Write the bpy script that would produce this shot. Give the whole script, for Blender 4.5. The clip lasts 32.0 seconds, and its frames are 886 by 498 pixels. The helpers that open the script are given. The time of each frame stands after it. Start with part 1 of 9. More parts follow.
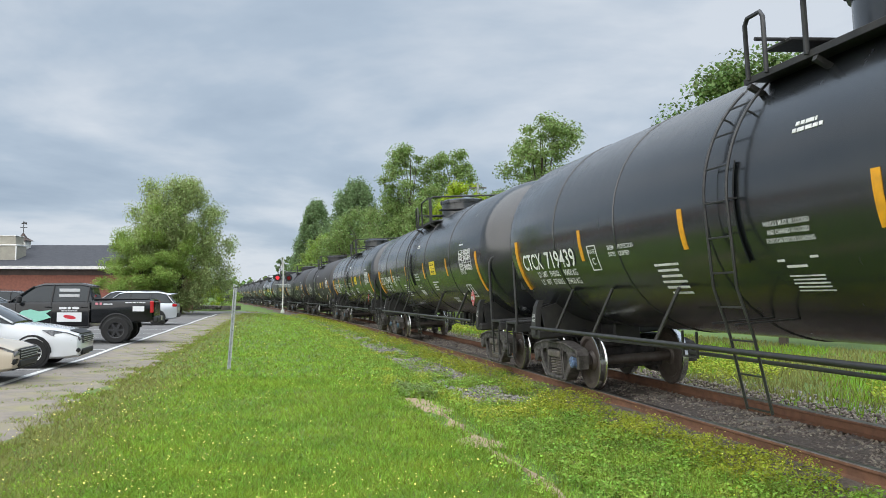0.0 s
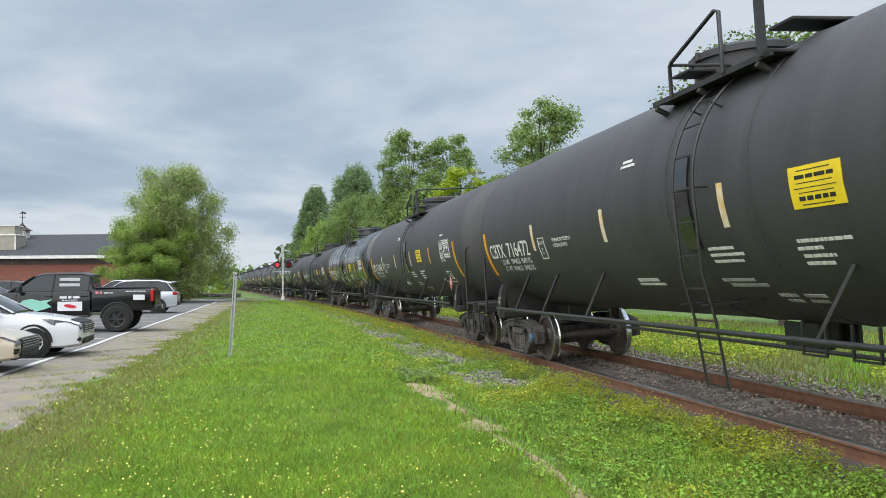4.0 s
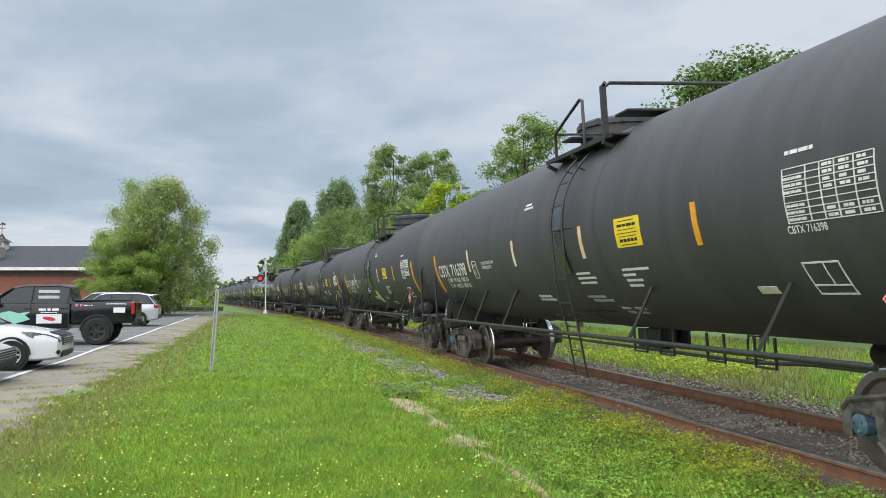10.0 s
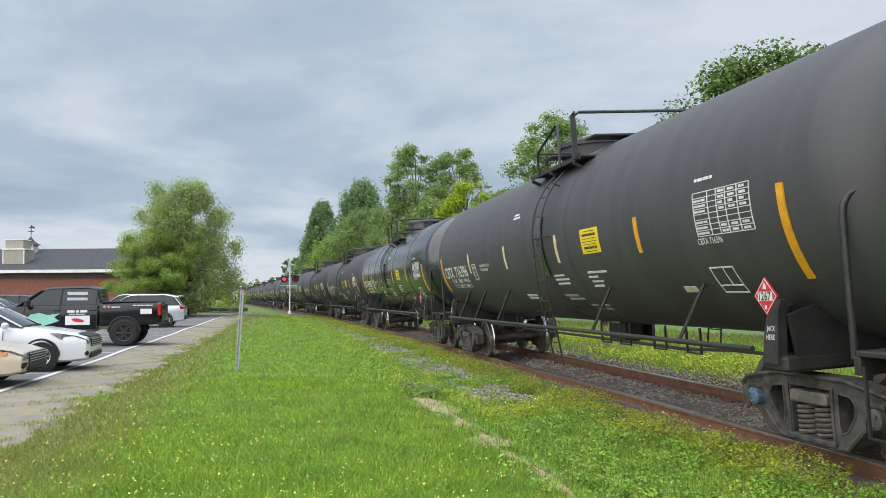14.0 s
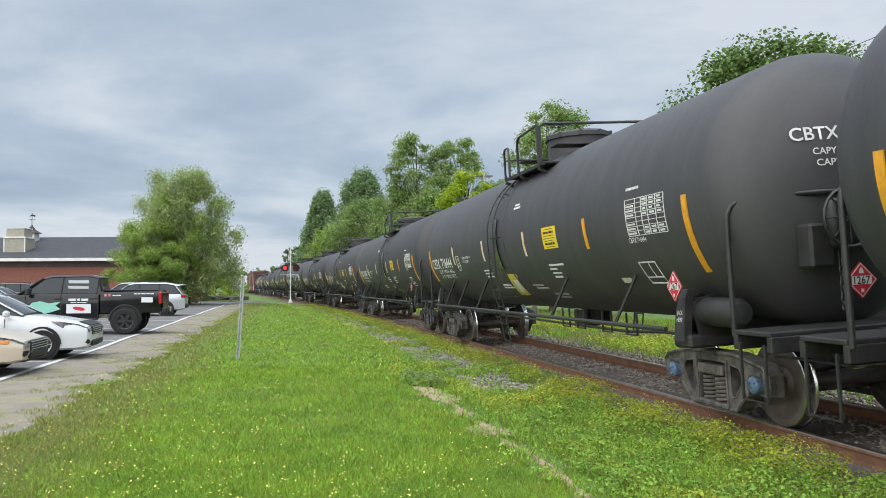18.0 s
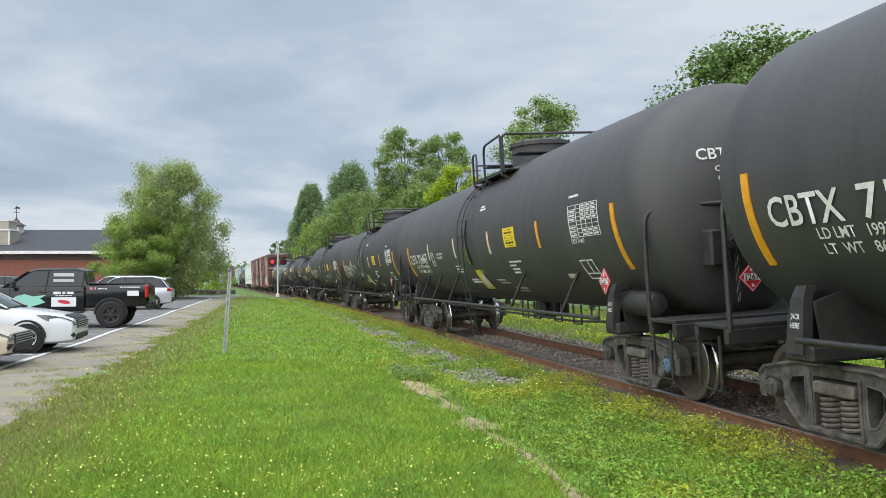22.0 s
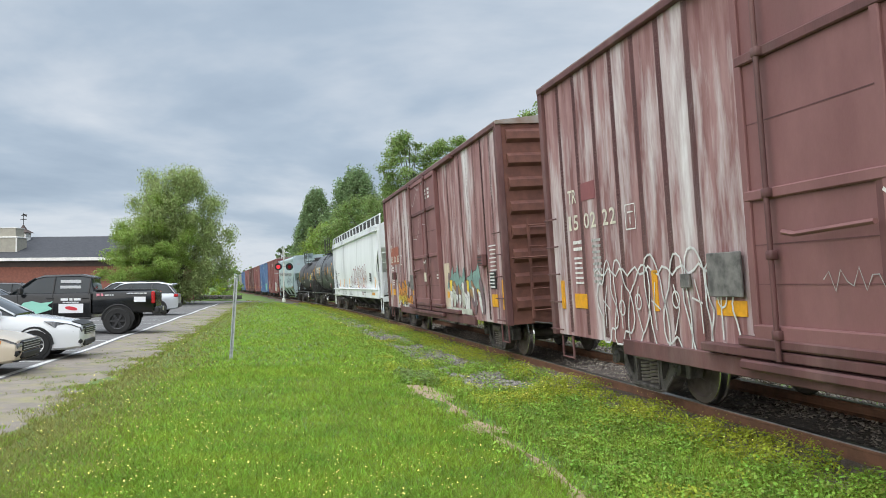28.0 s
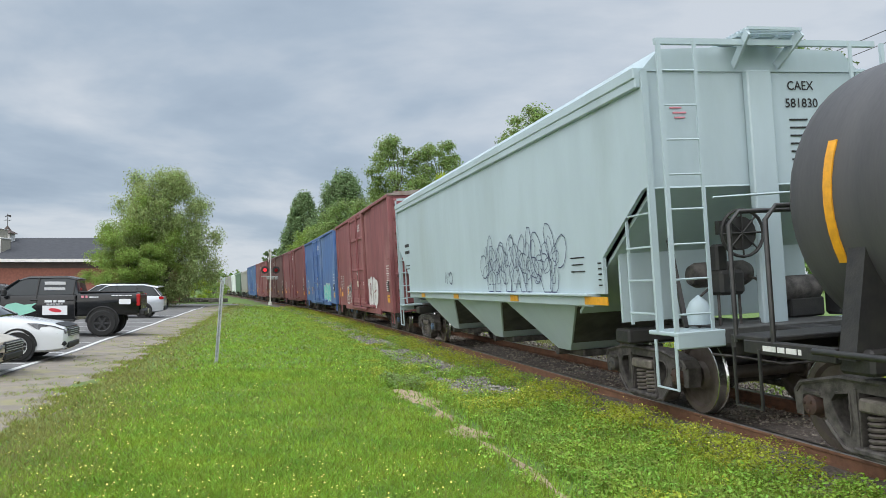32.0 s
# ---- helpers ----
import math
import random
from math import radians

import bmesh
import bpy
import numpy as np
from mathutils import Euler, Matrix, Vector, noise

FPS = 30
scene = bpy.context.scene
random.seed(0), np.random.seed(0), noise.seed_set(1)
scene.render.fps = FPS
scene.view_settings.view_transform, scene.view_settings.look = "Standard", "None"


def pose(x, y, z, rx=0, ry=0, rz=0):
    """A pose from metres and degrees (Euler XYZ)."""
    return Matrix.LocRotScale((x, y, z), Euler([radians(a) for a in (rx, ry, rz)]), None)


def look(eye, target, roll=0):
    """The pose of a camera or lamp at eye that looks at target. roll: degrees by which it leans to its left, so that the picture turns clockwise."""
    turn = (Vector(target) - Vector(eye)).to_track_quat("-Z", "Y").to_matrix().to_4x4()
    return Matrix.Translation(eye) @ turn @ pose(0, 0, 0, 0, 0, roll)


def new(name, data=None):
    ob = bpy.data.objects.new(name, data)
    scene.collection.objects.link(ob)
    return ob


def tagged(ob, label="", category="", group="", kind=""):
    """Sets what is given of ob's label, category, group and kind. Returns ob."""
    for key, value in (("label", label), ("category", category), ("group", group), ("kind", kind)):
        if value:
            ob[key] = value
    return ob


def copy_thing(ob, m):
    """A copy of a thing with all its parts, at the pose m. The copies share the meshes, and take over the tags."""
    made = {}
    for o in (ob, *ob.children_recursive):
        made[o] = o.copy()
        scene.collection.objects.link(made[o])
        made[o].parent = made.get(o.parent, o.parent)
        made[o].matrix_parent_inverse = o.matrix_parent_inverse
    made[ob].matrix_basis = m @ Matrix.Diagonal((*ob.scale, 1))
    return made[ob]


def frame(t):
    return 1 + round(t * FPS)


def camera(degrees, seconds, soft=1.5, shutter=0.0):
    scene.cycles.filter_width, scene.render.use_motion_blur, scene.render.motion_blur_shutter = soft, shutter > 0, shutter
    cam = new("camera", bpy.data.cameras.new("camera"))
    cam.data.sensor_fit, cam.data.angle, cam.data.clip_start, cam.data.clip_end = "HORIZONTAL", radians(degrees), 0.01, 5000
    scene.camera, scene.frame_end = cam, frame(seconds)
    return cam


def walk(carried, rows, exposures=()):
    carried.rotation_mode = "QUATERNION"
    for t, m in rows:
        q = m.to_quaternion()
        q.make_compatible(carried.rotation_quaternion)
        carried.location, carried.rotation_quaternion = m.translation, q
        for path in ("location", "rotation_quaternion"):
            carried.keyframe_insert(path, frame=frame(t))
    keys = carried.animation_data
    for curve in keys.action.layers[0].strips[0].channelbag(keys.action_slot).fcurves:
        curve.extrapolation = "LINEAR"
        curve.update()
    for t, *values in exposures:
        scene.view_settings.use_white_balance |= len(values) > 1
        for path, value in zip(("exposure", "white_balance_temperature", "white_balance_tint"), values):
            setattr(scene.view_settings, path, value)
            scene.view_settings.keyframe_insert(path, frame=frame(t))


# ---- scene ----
from mathutils.geometry import tessellate_polygon

cam = camera(57.9, 32.0, soft=0.9)
EYE = (0.0, 0.0, 1.552)
# seconds, turn to the right, tilt upwards and lean to the right, in degrees; the holder stands still and turns a little
SWAY = [
    (0.0, -1.120, 3.454, -0.226),
    (0.5, -1.448, 3.444, -0.142),
    (1.0, -1.652, 3.377, -0.109),
    (1.5, -1.759, 3.203, 0.081),
    (2.0, -1.693, 2.971, 0.189),
    (2.5, -1.565, 2.712, 0.375),
    (3.0, -1.399, 2.485, 0.478),
    (3.5, -1.261, 2.376, 0.455),
    (5.5, -0.484, 2.665, 0.175),
    (6.0, -0.350, 2.709, 0.190),
    (6.5, -0.274, 2.725, 0.179),
    (7.0, -0.218, 2.778, 0.185),
    (7.5, -0.190, 2.799, 0.238),
    (8.0, -0.174, 2.836, 0.113),
    (8.5, -0.083, 2.847, 0.034),
    (9.0, 0.000, 2.915, 0.000),
    (9.5, 0.075, 3.148, -0.074),
    (10.0, 0.077, 3.454, -0.004),
    (10.5, -0.040, 3.669, 0.090),
    (11.0, -0.183, 3.822, 0.197),
    (11.5, -0.361, 3.818, 0.343),
    (12.0, -0.535, 3.792, 0.437),
    (12.5, -0.764, 3.750, 0.444),
    (13.0, -1.019, 3.693, 0.451),
    (13.5, -1.331, 3.585, 0.427),
    (14.0, -1.559, 3.419, 0.372),
    (14.5, -1.714, 3.211, 0.360),
    (16.5, -1.690, 2.462, 0.392),
    (17.0, -1.635, 2.463, 0.388),
    (17.5, -1.599, 2.551, 0.288),
    (18.0, -1.615, 2.654, 0.230),
    (18.5, -1.582, 2.705, 0.196),
    (19.0, -1.507, 2.716, 0.130),
    (19.5, -1.395, 2.636, 0.133),
    (20.0, -1.227, 2.608, 0.057),
    (20.5, -1.031, 2.554, 0.036),
    (21.0, -0.926, 2.487, 0.040),
    (21.5, -0.854, 2.378, 0.026),
    (22.0, -0.744, 2.250, 0.033),
    (22.5, -0.544, 2.135, 0.073),
    (23.0, -0.266, 2.052, 0.083),
    (23.5, 0.005, 2.084, 0.029),
    (24.0, 0.170, 2.145, 0.036),
    (24.5, 0.198, 2.299, -0.126),
    (25.0, 0.060, 2.381, -0.022),
    (25.5, -0.180, 2.344, 0.121),
    (27.5, -1.084, 2.359, 0.544),
    (28.0, -1.146, 2.527, 0.445),
    (28.5, -1.125, 2.715, 0.223),
    (29.0, -1.071, 2.775, 0.220),
    (29.5, -1.016, 2.774, 0.225),
    (30.0, -0.983, 2.773, 0.322),
    (30.5, -0.950, 2.808, 0.292),
    (31.0, -0.829, 2.835, 0.225),
    (31.5, -0.589, 2.842, 0.178),
    (32.0, -0.243, 2.847, 0.018),
]
walk(cam, [(t, pose(*EYE, 90 + up, 0, -turn) @ pose(0, 0, 0, 0, 0, -lean)) for t, turn, up, lean in SWAY],
     exposures=[(0.0, 0.0), (9.0, 0.0), (17.0, 0.02), (25.5, 0.03), (28.0, 0.0), (29.2, -0.06), (30.0, -0.22), (30.8, -0.12), (32.0, -0.1)])

# ---- world, sun, exposure ----
SUN_UP, SUN_TURN = radians(52), radians(215)
world = bpy.data.worlds.new("overcast_sky")
scene.world = world
world.use_nodes = True
wn = world.node_tree.nodes
wl = world.node_tree.links
wn.clear()


def wnode(kind, **values):
    n = wn.new(kind)
    for k, v in values.items():
        n.inputs[k].default_value = v
    return n


w_out = wn.new("ShaderNodeOutputWorld")
w_bg = wnode("ShaderNodeBackground", Strength=0.1)
w_sky = wn.new("ShaderNodeTexSky")
w_sky.sky_type = "NISHITA"
w_sky.sun_disc = False
w_sky.sun_elevation, w_sky.sun_rotation = SUN_UP, SUN_TURN
w_co = wn.new("ShaderNodeTexCoord")
# clouds lie on a flat ceiling: direction divided by its height
w_sep = wn.new("ShaderNodeSeparateXYZ")
wl.new(w_co.outputs["Generated"], w_sep.inputs[0])
w_hi = wn.new("ShaderNodeMath")
w_hi.operation = "ADD"
w_hi.inputs[1].default_value = 0.16
wl.new(w_sep.outputs[2], w_hi.inputs[0])
w_mx = wn.new("ShaderNodeMath")
w_mx.operation = "MAXIMUM"
w_mx.inputs[1].default_value = 0.03
wl.new(w_hi.outputs[0], w_mx.inputs[0])
w_div = wn.new("ShaderNodeVectorMath")
w_div.operation = "DIVIDE"
wl.new(w_co.outputs["Generated"], w_div.inputs[0])
wl.new(w_mx.outputs[0], w_div.inputs[1])
w_n1 = wnode("ShaderNodeTexNoise", Scale=0.55, Detail=7.0, Roughness=0.55, Distortion=0.35)
wl.new(w_div.outputs[0], w_n1.inputs["Vector"])
w_n2 = wnode("ShaderNodeTexNoise", Scale=1.7, Detail=5.0, Roughness=0.5)
wl.new(w_div.outputs[0], w_n2.inputs["Vector"])
w_add = wn.new("ShaderNodeMath")
w_add.operation = "MULTIPLY_ADD"
w_add.inputs[1].default_value = 0.35
wl.new(w_n2.outputs[0], w_add.inputs[0])
wl.new(w_n1.outputs[0], w_add.inputs[2])
w_ramp = wn.new("ShaderNodeValToRGB")
wl.new(w_add.outputs[0], w_ramp.inputs[0])
el = w_ramp.color_ramp.elements
el[0].position, el[0].color = 0.50, (3.1, 4.0, 5.2, 1)
el[1].position, el[1].color = 0.82, (6.85, 7.45, 8.2, 1)
e2 = w_ramp.color_ramp.elements.new(0.68)
e2.color = (4.6, 5.55, 6.7, 1)
# a paler rim of cloud towards the horizon, broken by the same clouds
w_low = wn.new("ShaderNodeMapRange")
w_low.interpolation_type = "SMOOTHSTEP"
w_low.inputs[1].default_value, w_low.inputs[2].default_value = 0.015, 0.17
w_low.inputs[3].default_value, w_low.inputs[4].default_value = 0.13, 0.0
wl.new(w_sep.outputs[2], w_low.inputs[0])
w_sum = wn.new("ShaderNodeMath")
w_sum.operation = "ADD"
wl.new(w_add.outputs[0], w_sum.inputs[0])
wl.new(w_low.outputs[0], w_sum.inputs[1])
wl.new(w_sum.outputs[0], w_ramp.inputs[0])
w_mix = wn.new("ShaderNodeMix")
w_mix.data_type = "RGBA"
w_mix.inputs[0].default_value = 0.92
wl.new(w_sky.outputs[0], w_mix.inputs[6])
wl.new(w_ramp.outputs[0], w_mix.inputs[7])
# an overcast sky is brighter overhead than near the horizon
w_up = wn.new("ShaderNodeMapRange")
w_up.interpolation_type = "SMOOTHSTEP"
w_up.inputs[1].default_value, w_up.inputs[2].default_value = 0.36, 0.95
w_up.inputs[3].default_value, w_up.inputs[4].default_value = 1.0, 2.5
wl.new(w_sep.outputs[2], w_up.inputs[0])
w_dome = wn.new("ShaderNodeVectorMath")
w_dome.operation = "SCALE"
wl.new(w_mix.outputs[2], w_dome.inputs[0])
wl.new(w_up.outputs[0], w_dome.inputs[3])
wl.new(w_dome.outputs[0], w_bg.inputs[0])
wl.new(w_bg.outputs[0], w_out.inputs[0])

sun_data = bpy.data.lights.new("sun", "SUN")
sun_data.energy, sun_data.angle, sun_data.color = 4.15, radians(115), (1.0, 0.96, 0.9)
sun = new("sun", sun_data)
sun.matrix_world = look((0, 0, 60), Vector((0, 0, 60)) - Vector((math.sin(SUN_TURN) * math.cos(SUN_UP), math.cos(SUN_TURN) * math.cos(SUN_UP), math.sin(SUN_UP))))
scene.view_settings.exposure = 0.0

# ---- materials ----
def material(name, color, rough=0.6, metal=0.0, color2=None, scale=8.0, bump=0.0, bump_scale=60.0, stain=None, stain_scale=0.7,
             stain_amount=0.5, vary=0.0, stretch=(1, 1, 1), coat=0.0, spec=0.5, island=False, back=0.0):
    m = bpy.data.materials.new(name)
    m.use_nodes = True
    nt = m.node_tree
    b = nt.nodes["Principled BSDF"]
    b.inputs["Roughness"].default_value = rough
    b.inputs["Metallic"].default_value = metal
    b.inputs["Specular IOR Level"].default_value = spec
    b.inputs["Coat Weight"].default_value = coat
    b.inputs["Coat Roughness"].default_value = 0.12

    def node(kind, **values):
        n = nt.nodes.new(kind)
        for k, v in values.items():
            n.inputs[k].default_value = v
        return n

    tc = node("ShaderNodeTexCoord")
    mp = node("ShaderNodeMapping", Scale=stretch)
    nt.links.new(tc.outputs["Object"], mp.inputs[0])
    col = node("ShaderNodeRGB")
    col.outputs[0].default_value = (*color, 1)
    last = col.outputs[0]

    def mixed(a, fac, other, mode="MIX"):
        x = nt.nodes.new("ShaderNodeMix")
        x.data_type = "RGBA"
        x.blend_type = mode
        nt.links.new(fac, x.inputs[0])
        nt.links.new(a, x.inputs[6])
        if hasattr(other, "default_value"):
            nt.links.new(other, x.inputs[7])
        else:
            x.inputs[7].default_value = (*other, 1)
        return x.outputs[2]

    def ramp(src, lo, hi):
        r = nt.nodes.new("ShaderNodeMapRange")
        r.inputs[1].default_value, r.inputs[2].default_value = lo, hi
        nt.links.new(src, r.inputs[0])
        return r.outputs[0]

    if color2:
        n = node("ShaderNodeTexNoise", Scale=scale, Detail=5.0, Roughness=0.6)
        nt.links.new(mp.outputs[0], n.inputs["Vector"])
        last = mixed(last, ramp(n.outputs[0], 0.38, 0.62), color2)
    if stain:
        n = node("ShaderNodeTexNoise", Scale=stain_scale, Detail=6.0, Roughness=0.65)
        nt.links.new(mp.outputs[0], n.inputs["Vector"])
        r = ramp(n.outputs[0], 0.5, 0.72)
        k = nt.nodes.new("ShaderNodeMath")
        k.operation = "MULTIPLY"
        k.inputs[1].default_value = stain_amount
        nt.links.new(r, k.inputs[0])
        last = mixed(last, k.outputs[0], stain)
    if vary:
        if island:
            src = node("ShaderNodeNewGeometry").outputs["Random Per Island"]
        else:
            src = node("ShaderNodeObjectInfo").outputs["Random"]
        h = node("ShaderNodeHueSaturation")
        v = nt.nodes.new("ShaderNodeMapRange")
        v.inputs[3].default_value, v.inputs[4].default_value = 1 - vary, 1 + vary
        nt.links.new(src, v.inputs[0])
        nt.links.new(v.outputs[0], h.inputs["Value"])
        hv = nt.nodes.new("ShaderNodeMapRange")
        hv.inputs[3].default_value, hv.inputs[4].default_value = 0.5 - vary * 0.06, 0.5 + vary * 0.06
        nt.links.new(src, hv.inputs[0])
        nt.links.new(hv.outputs[0], h.inputs["Hue"])
        nt.links.new(last, h.inputs["Color"])
        last = h.outputs[0]
    nt.links.new(last, b.inputs["Base Color"])
    if bump:
        n = node("ShaderNodeTexNoise", Scale=bump_scale, Detail=4.0)
        nt.links.new(mp.outputs[0], n.inputs["Vector"])
        bp = node("ShaderNodeBump", Strength=bump, Distance=0.02)
        nt.links.new(n.outputs[0], bp.inputs["Height"])
        nt.links.new(bp.outputs[0], b.inputs["Normal"])
        rr = nt.nodes.new("ShaderNodeMapRange")
        rr.inputs[3].default_value, rr.inputs[4].default_value = max(rough - 0.1, 0.02), min(rough + 0.1, 1)
        nt.links.new(n.outputs[0], rr.inputs[0])
        nt.links.new(rr.outputs[0], b.inputs["Roughness"])
    if back:
        tr = node("ShaderNodeBsdfTranslucent")
        nt.links.new(last, tr.inputs[0])
        ms = node("ShaderNodeMixShader")
        ms.inputs[0].default_value = back
        nt.links.new(b.outputs[0], ms.inputs[1])
        nt.links.new(tr.outputs[0], ms.inputs[2])
        nt.links.new(ms.outputs[0], nt.nodes["Material Output"].inputs[0])
    return m


M = {}
M["black_paint"] = material("matte_black_tank_paint", (0.040, 0.039, 0.042), 0.56, color2=(0.052, 0.051, 0.054), scale=1.6, bump=0.02, bump_scale=35, spec=0.5,
                            stain=(0.065, 0.062, 0.062), stain_scale=1.1, stain_amount=0.5, stretch=(0.35, 1.5, 0.25), vary=0.12)
M["gloss_paint"] = material("gloss_black_tank_paint", (0.011, 0.013, 0.015), 0.23, color2=(0.016, 0.018, 0.020), scale=0.8, bump=0.012, bump_scale=6, spec=0.9, coat=0.15,
                            stain=(0.03, 0.03, 0.028), stain_scale=0.5, stain_amount=0.25, stretch=(1, 1, 0.3))
M["grey_paint"] = material("weathered_grey_black_tank_paint", (0.090, 0.102, 0.112), 0.5, color2=(0.125, 0.138, 0.148), scale=1.0, bump=0.03,
                           stain=(0.15, 0.14, 0.13), stain_scale=0.6, stain_amount=0.5, stretch=(1, 1, 0.2))
M["frame_black"] = material("sooty_black_steel", (0.017, 0.017, 0.018), 0.6, color2=(0.032, 0.030, 0.028), scale=5, bump=0.15, bump_scale=40)
M["rail_black"] = material("black_painted_pipe", (0.020, 0.020, 0.021), 0.42, color2=(0.034, 0.033, 0.032), scale=9)
M["cast"] = material("dusty_cast_steel", (0.105, 0.095, 0.088), 0.75, color2=(0.038, 0.034, 0.032), scale=7, bump=0.3, bump_scale=70, vary=0.25)
M["wheel"] = material("brown_wheel_steel", (0.12, 0.10, 0.09), 0.5, metal=0.2, color2=(0.08, 0.064, 0.054), scale=6, bump=0.1)
M["tread"] = material("polished_wheel_tread", (0.55, 0.55, 0.55), 0.25, metal=1.0)
M["cap_blue"] = material("blue_bearing_cap", (0.11, 0.19, 0.30), 0.5, color2=(0.05, 0.07, 0.09), scale=14, vary=0.3)
M["cap_rust"] = material("rusty_bearing_cap", (0.10, 0.06, 0.04), 0.7, color2=(0.06, 0.042, 0.034), scale=14, vary=0.3)
M["cap_grey"] = material("grease_dark_bearing_cap", (0.05, 0.05, 0.05), 0.6, color2=(0.08, 0.07, 0.06), scale=14, vary=0.3)
M["spring"] = material("dusty_coil_spring_steel", (0.17, 0.15, 0.13), 0.7, color2=(0.10, 0.088, 0.078), scale=12, bump=0.2, vary=0.2)
M["orange"] = material("orange_yellow_reflective_strip", (0.78, 0.36, 0.015), 0.4, color2=(0.62, 0.29, 0.02), scale=10)
M["strip_faded"] = material("worn_pale_reflective_strip", (0.66, 0.44, 0.16), 0.45, color2=(0.70, 0.64, 0.50), scale=5)
M["placard_yellow"] = material("yellow_enamel_sign", (0.83, 0.62, 0.015), 0.4, color2=(0.75, 0.55, 0.02), scale=4)
M["sticker_yellow"] = material("pale_yellow_sticker", (0.70, 0.60, 0.06), 0.5, color2=(0.62, 0.53, 0.10), scale=5)
M["white"] = material("white_stencil_paint", (0.74, 0.74, 0.72), 0.6, color2=(0.6, 0.6, 0.58), scale=12)
M["grey_letter"] = material("faded_white_stencil_paint", (0.42, 0.42, 0.40), 0.6, color2=(0.28, 0.28, 0.27), scale=9)
M["cream"] = material("cream_stencil_paint", (0.66, 0.62, 0.50), 0.6, color2=(0.5, 0.47, 0.4), scale=9)
M["ink"] = material("black_print", (0.015, 0.015, 0.015), 0.6)
M["hazard_red"] = material("red_hazard_sign", (0.55, 0.02, 0.04), 0.45)
M["rail_rust"] = material("rusty_rail_side", (0.215, 0.105, 0.06), 0.85, color2=(0.15, 0.076, 0.046), scale=6, bump=0.3, bump_scale=90,
                          stain=(0.24, 0.12, 0.065), stain_scale=2.0)
M["rail_top"] = material("polished_rail_head", (0.36, 0.33, 0.30), 0.32, metal=1.0, color2=(0.28, 0.23, 0.19), scale=6)
M["tie"] = material("weathered_timber_tie", (0.25, 0.215, 0.185), 0.9, color2=(0.14, 0.118, 0.10), scale=14, bump=0.6, bump_scale=40, stretch=(0.12, 1, 1), vary=0.3)
M["ballast"] = material("ballast_bed", (0.19, 0.155, 0.130), 0.95, color2=(0.11, 0.088, 0.073), scale=22, bump=1.0, bump_scale=45)
M["stone"] = material("crushed_grey_stone", (0.29, 0.27, 0.25), 0.9, color2=(0.18, 0.165, 0.15), scale=30, vary=0.45, island=True, bump=0.3)
M["stone_dark"] = material("sooty_ballast_stone", (0.32, 0.27, 0.225), 0.9, color2=(0.18, 0.15, 0.125), scale=30, vary=0.5, island=True)
M["asphalt"] = material("worn_grey_asphalt", (0.17, 0.165, 0.16), 0.9, color2=(0.12, 0.117, 0.115), scale=2.2, bump=0.5, bump_scale=160, stain=(0.22, 0.20, 0.18), stain_scale=0.3)
M["line_paint"] = material("white_road_paint", (0.72, 0.72, 0.70), 0.7, color2=(0.5, 0.5, 0.48), scale=8)
M["leaf_lawn"] = material("lawn_blades", (0.285, 0.405, 0.045), 0.6, color2=(0.205, 0.33, 0.040), scale=1.1, vary=0.5, island=True, spec=0.25, back=0.35)
M["leaf_dry"] = material("dry_lawn_blades", (0.27, 0.27, 0.085), 0.7, vary=0.35, island=True, spec=0.2, back=0.3)
M["leaf_weed"] = material("weed_leaves", (0.31, 0.43, 0.06), 0.55, color2=(0.20, 0.32, 0.05), scale=2.2, vary=0.55, island=True, spec=0.3, back=0.35)
M["leaf_yellow"] = material("yellow_green_weed_leaves", (0.37, 0.41, 0.045), 0.6, vary=0.35, island=True, spec=0.25, back=0.35)
M["petal"] = material("yellow_petals", (0.82, 0.70, 0.16), 0.6, vary=0.2, island=True)
M["leaf_willow"] = material("willow_leaves", (0.32, 0.39, 0.15), 0.6, vary=0.4, island=True, spec=0.3, back=0.35)
M["leaf_bush"] = material("bright_shrub_leaves", (0.255, 0.355, 0.075), 0.6, vary=0.4, island=True, spec=0.3, back=0.35)
M["leaf_maple"] = material("maple_leaves", (0.225, 0.31, 0.095), 0.55, vary=0.42, island=True, spec=0.35, back=0.35)
M["leaf_dark"] = material("dark_oak_leaves", (0.135, 0.21, 0.055), 0.55, vary=0.4, island=True, spec=0.35, back=0.3)
M["leaf_poplar"] = material("poplar_leaves", (0.20, 0.285, 0.13), 0.6, vary=0.38, island=True, spec=0.3, back=0.3)
M["leaf_lime"] = material("lime_green_leaves", (0.36, 0.46, 0.035), 0.55, vary=0.35, island=True, spec=0.3, back=0.4)
M["bark"] = material("grey_brown_bark", (0.10, 0.08, 0.06), 0.9, color2=(0.06, 0.05, 0.04), scale=6, bump=0.8, bump_scale=20, stretch=(1, 1, 0.2))
M["brick"] = material("red_brown_brick", (0.26, 0.10, 0.07), 0.85, color2=(0.20, 0.08, 0.058), scale=5, bump=0.3, bump_scale=30)
M["shingle"] = material("dark_grey_shingle_roof", (0.055, 0.057, 0.066), 0.9, color2=(0.04, 0.042, 0.05), scale=3, bump=0.5, bump_scale=12, vary=0.12)
M["trim_white"] = material("off_white_painted_trim", (0.76, 0.75, 0.71), 0.6, color2=(0.64, 0.63, 0.60), scale=3)
M["siding_grey"] = material("pale_grey_siding", (0.42, 0.41, 0.38), 0.7, color2=(0.36, 0.35, 0.33), scale=3)
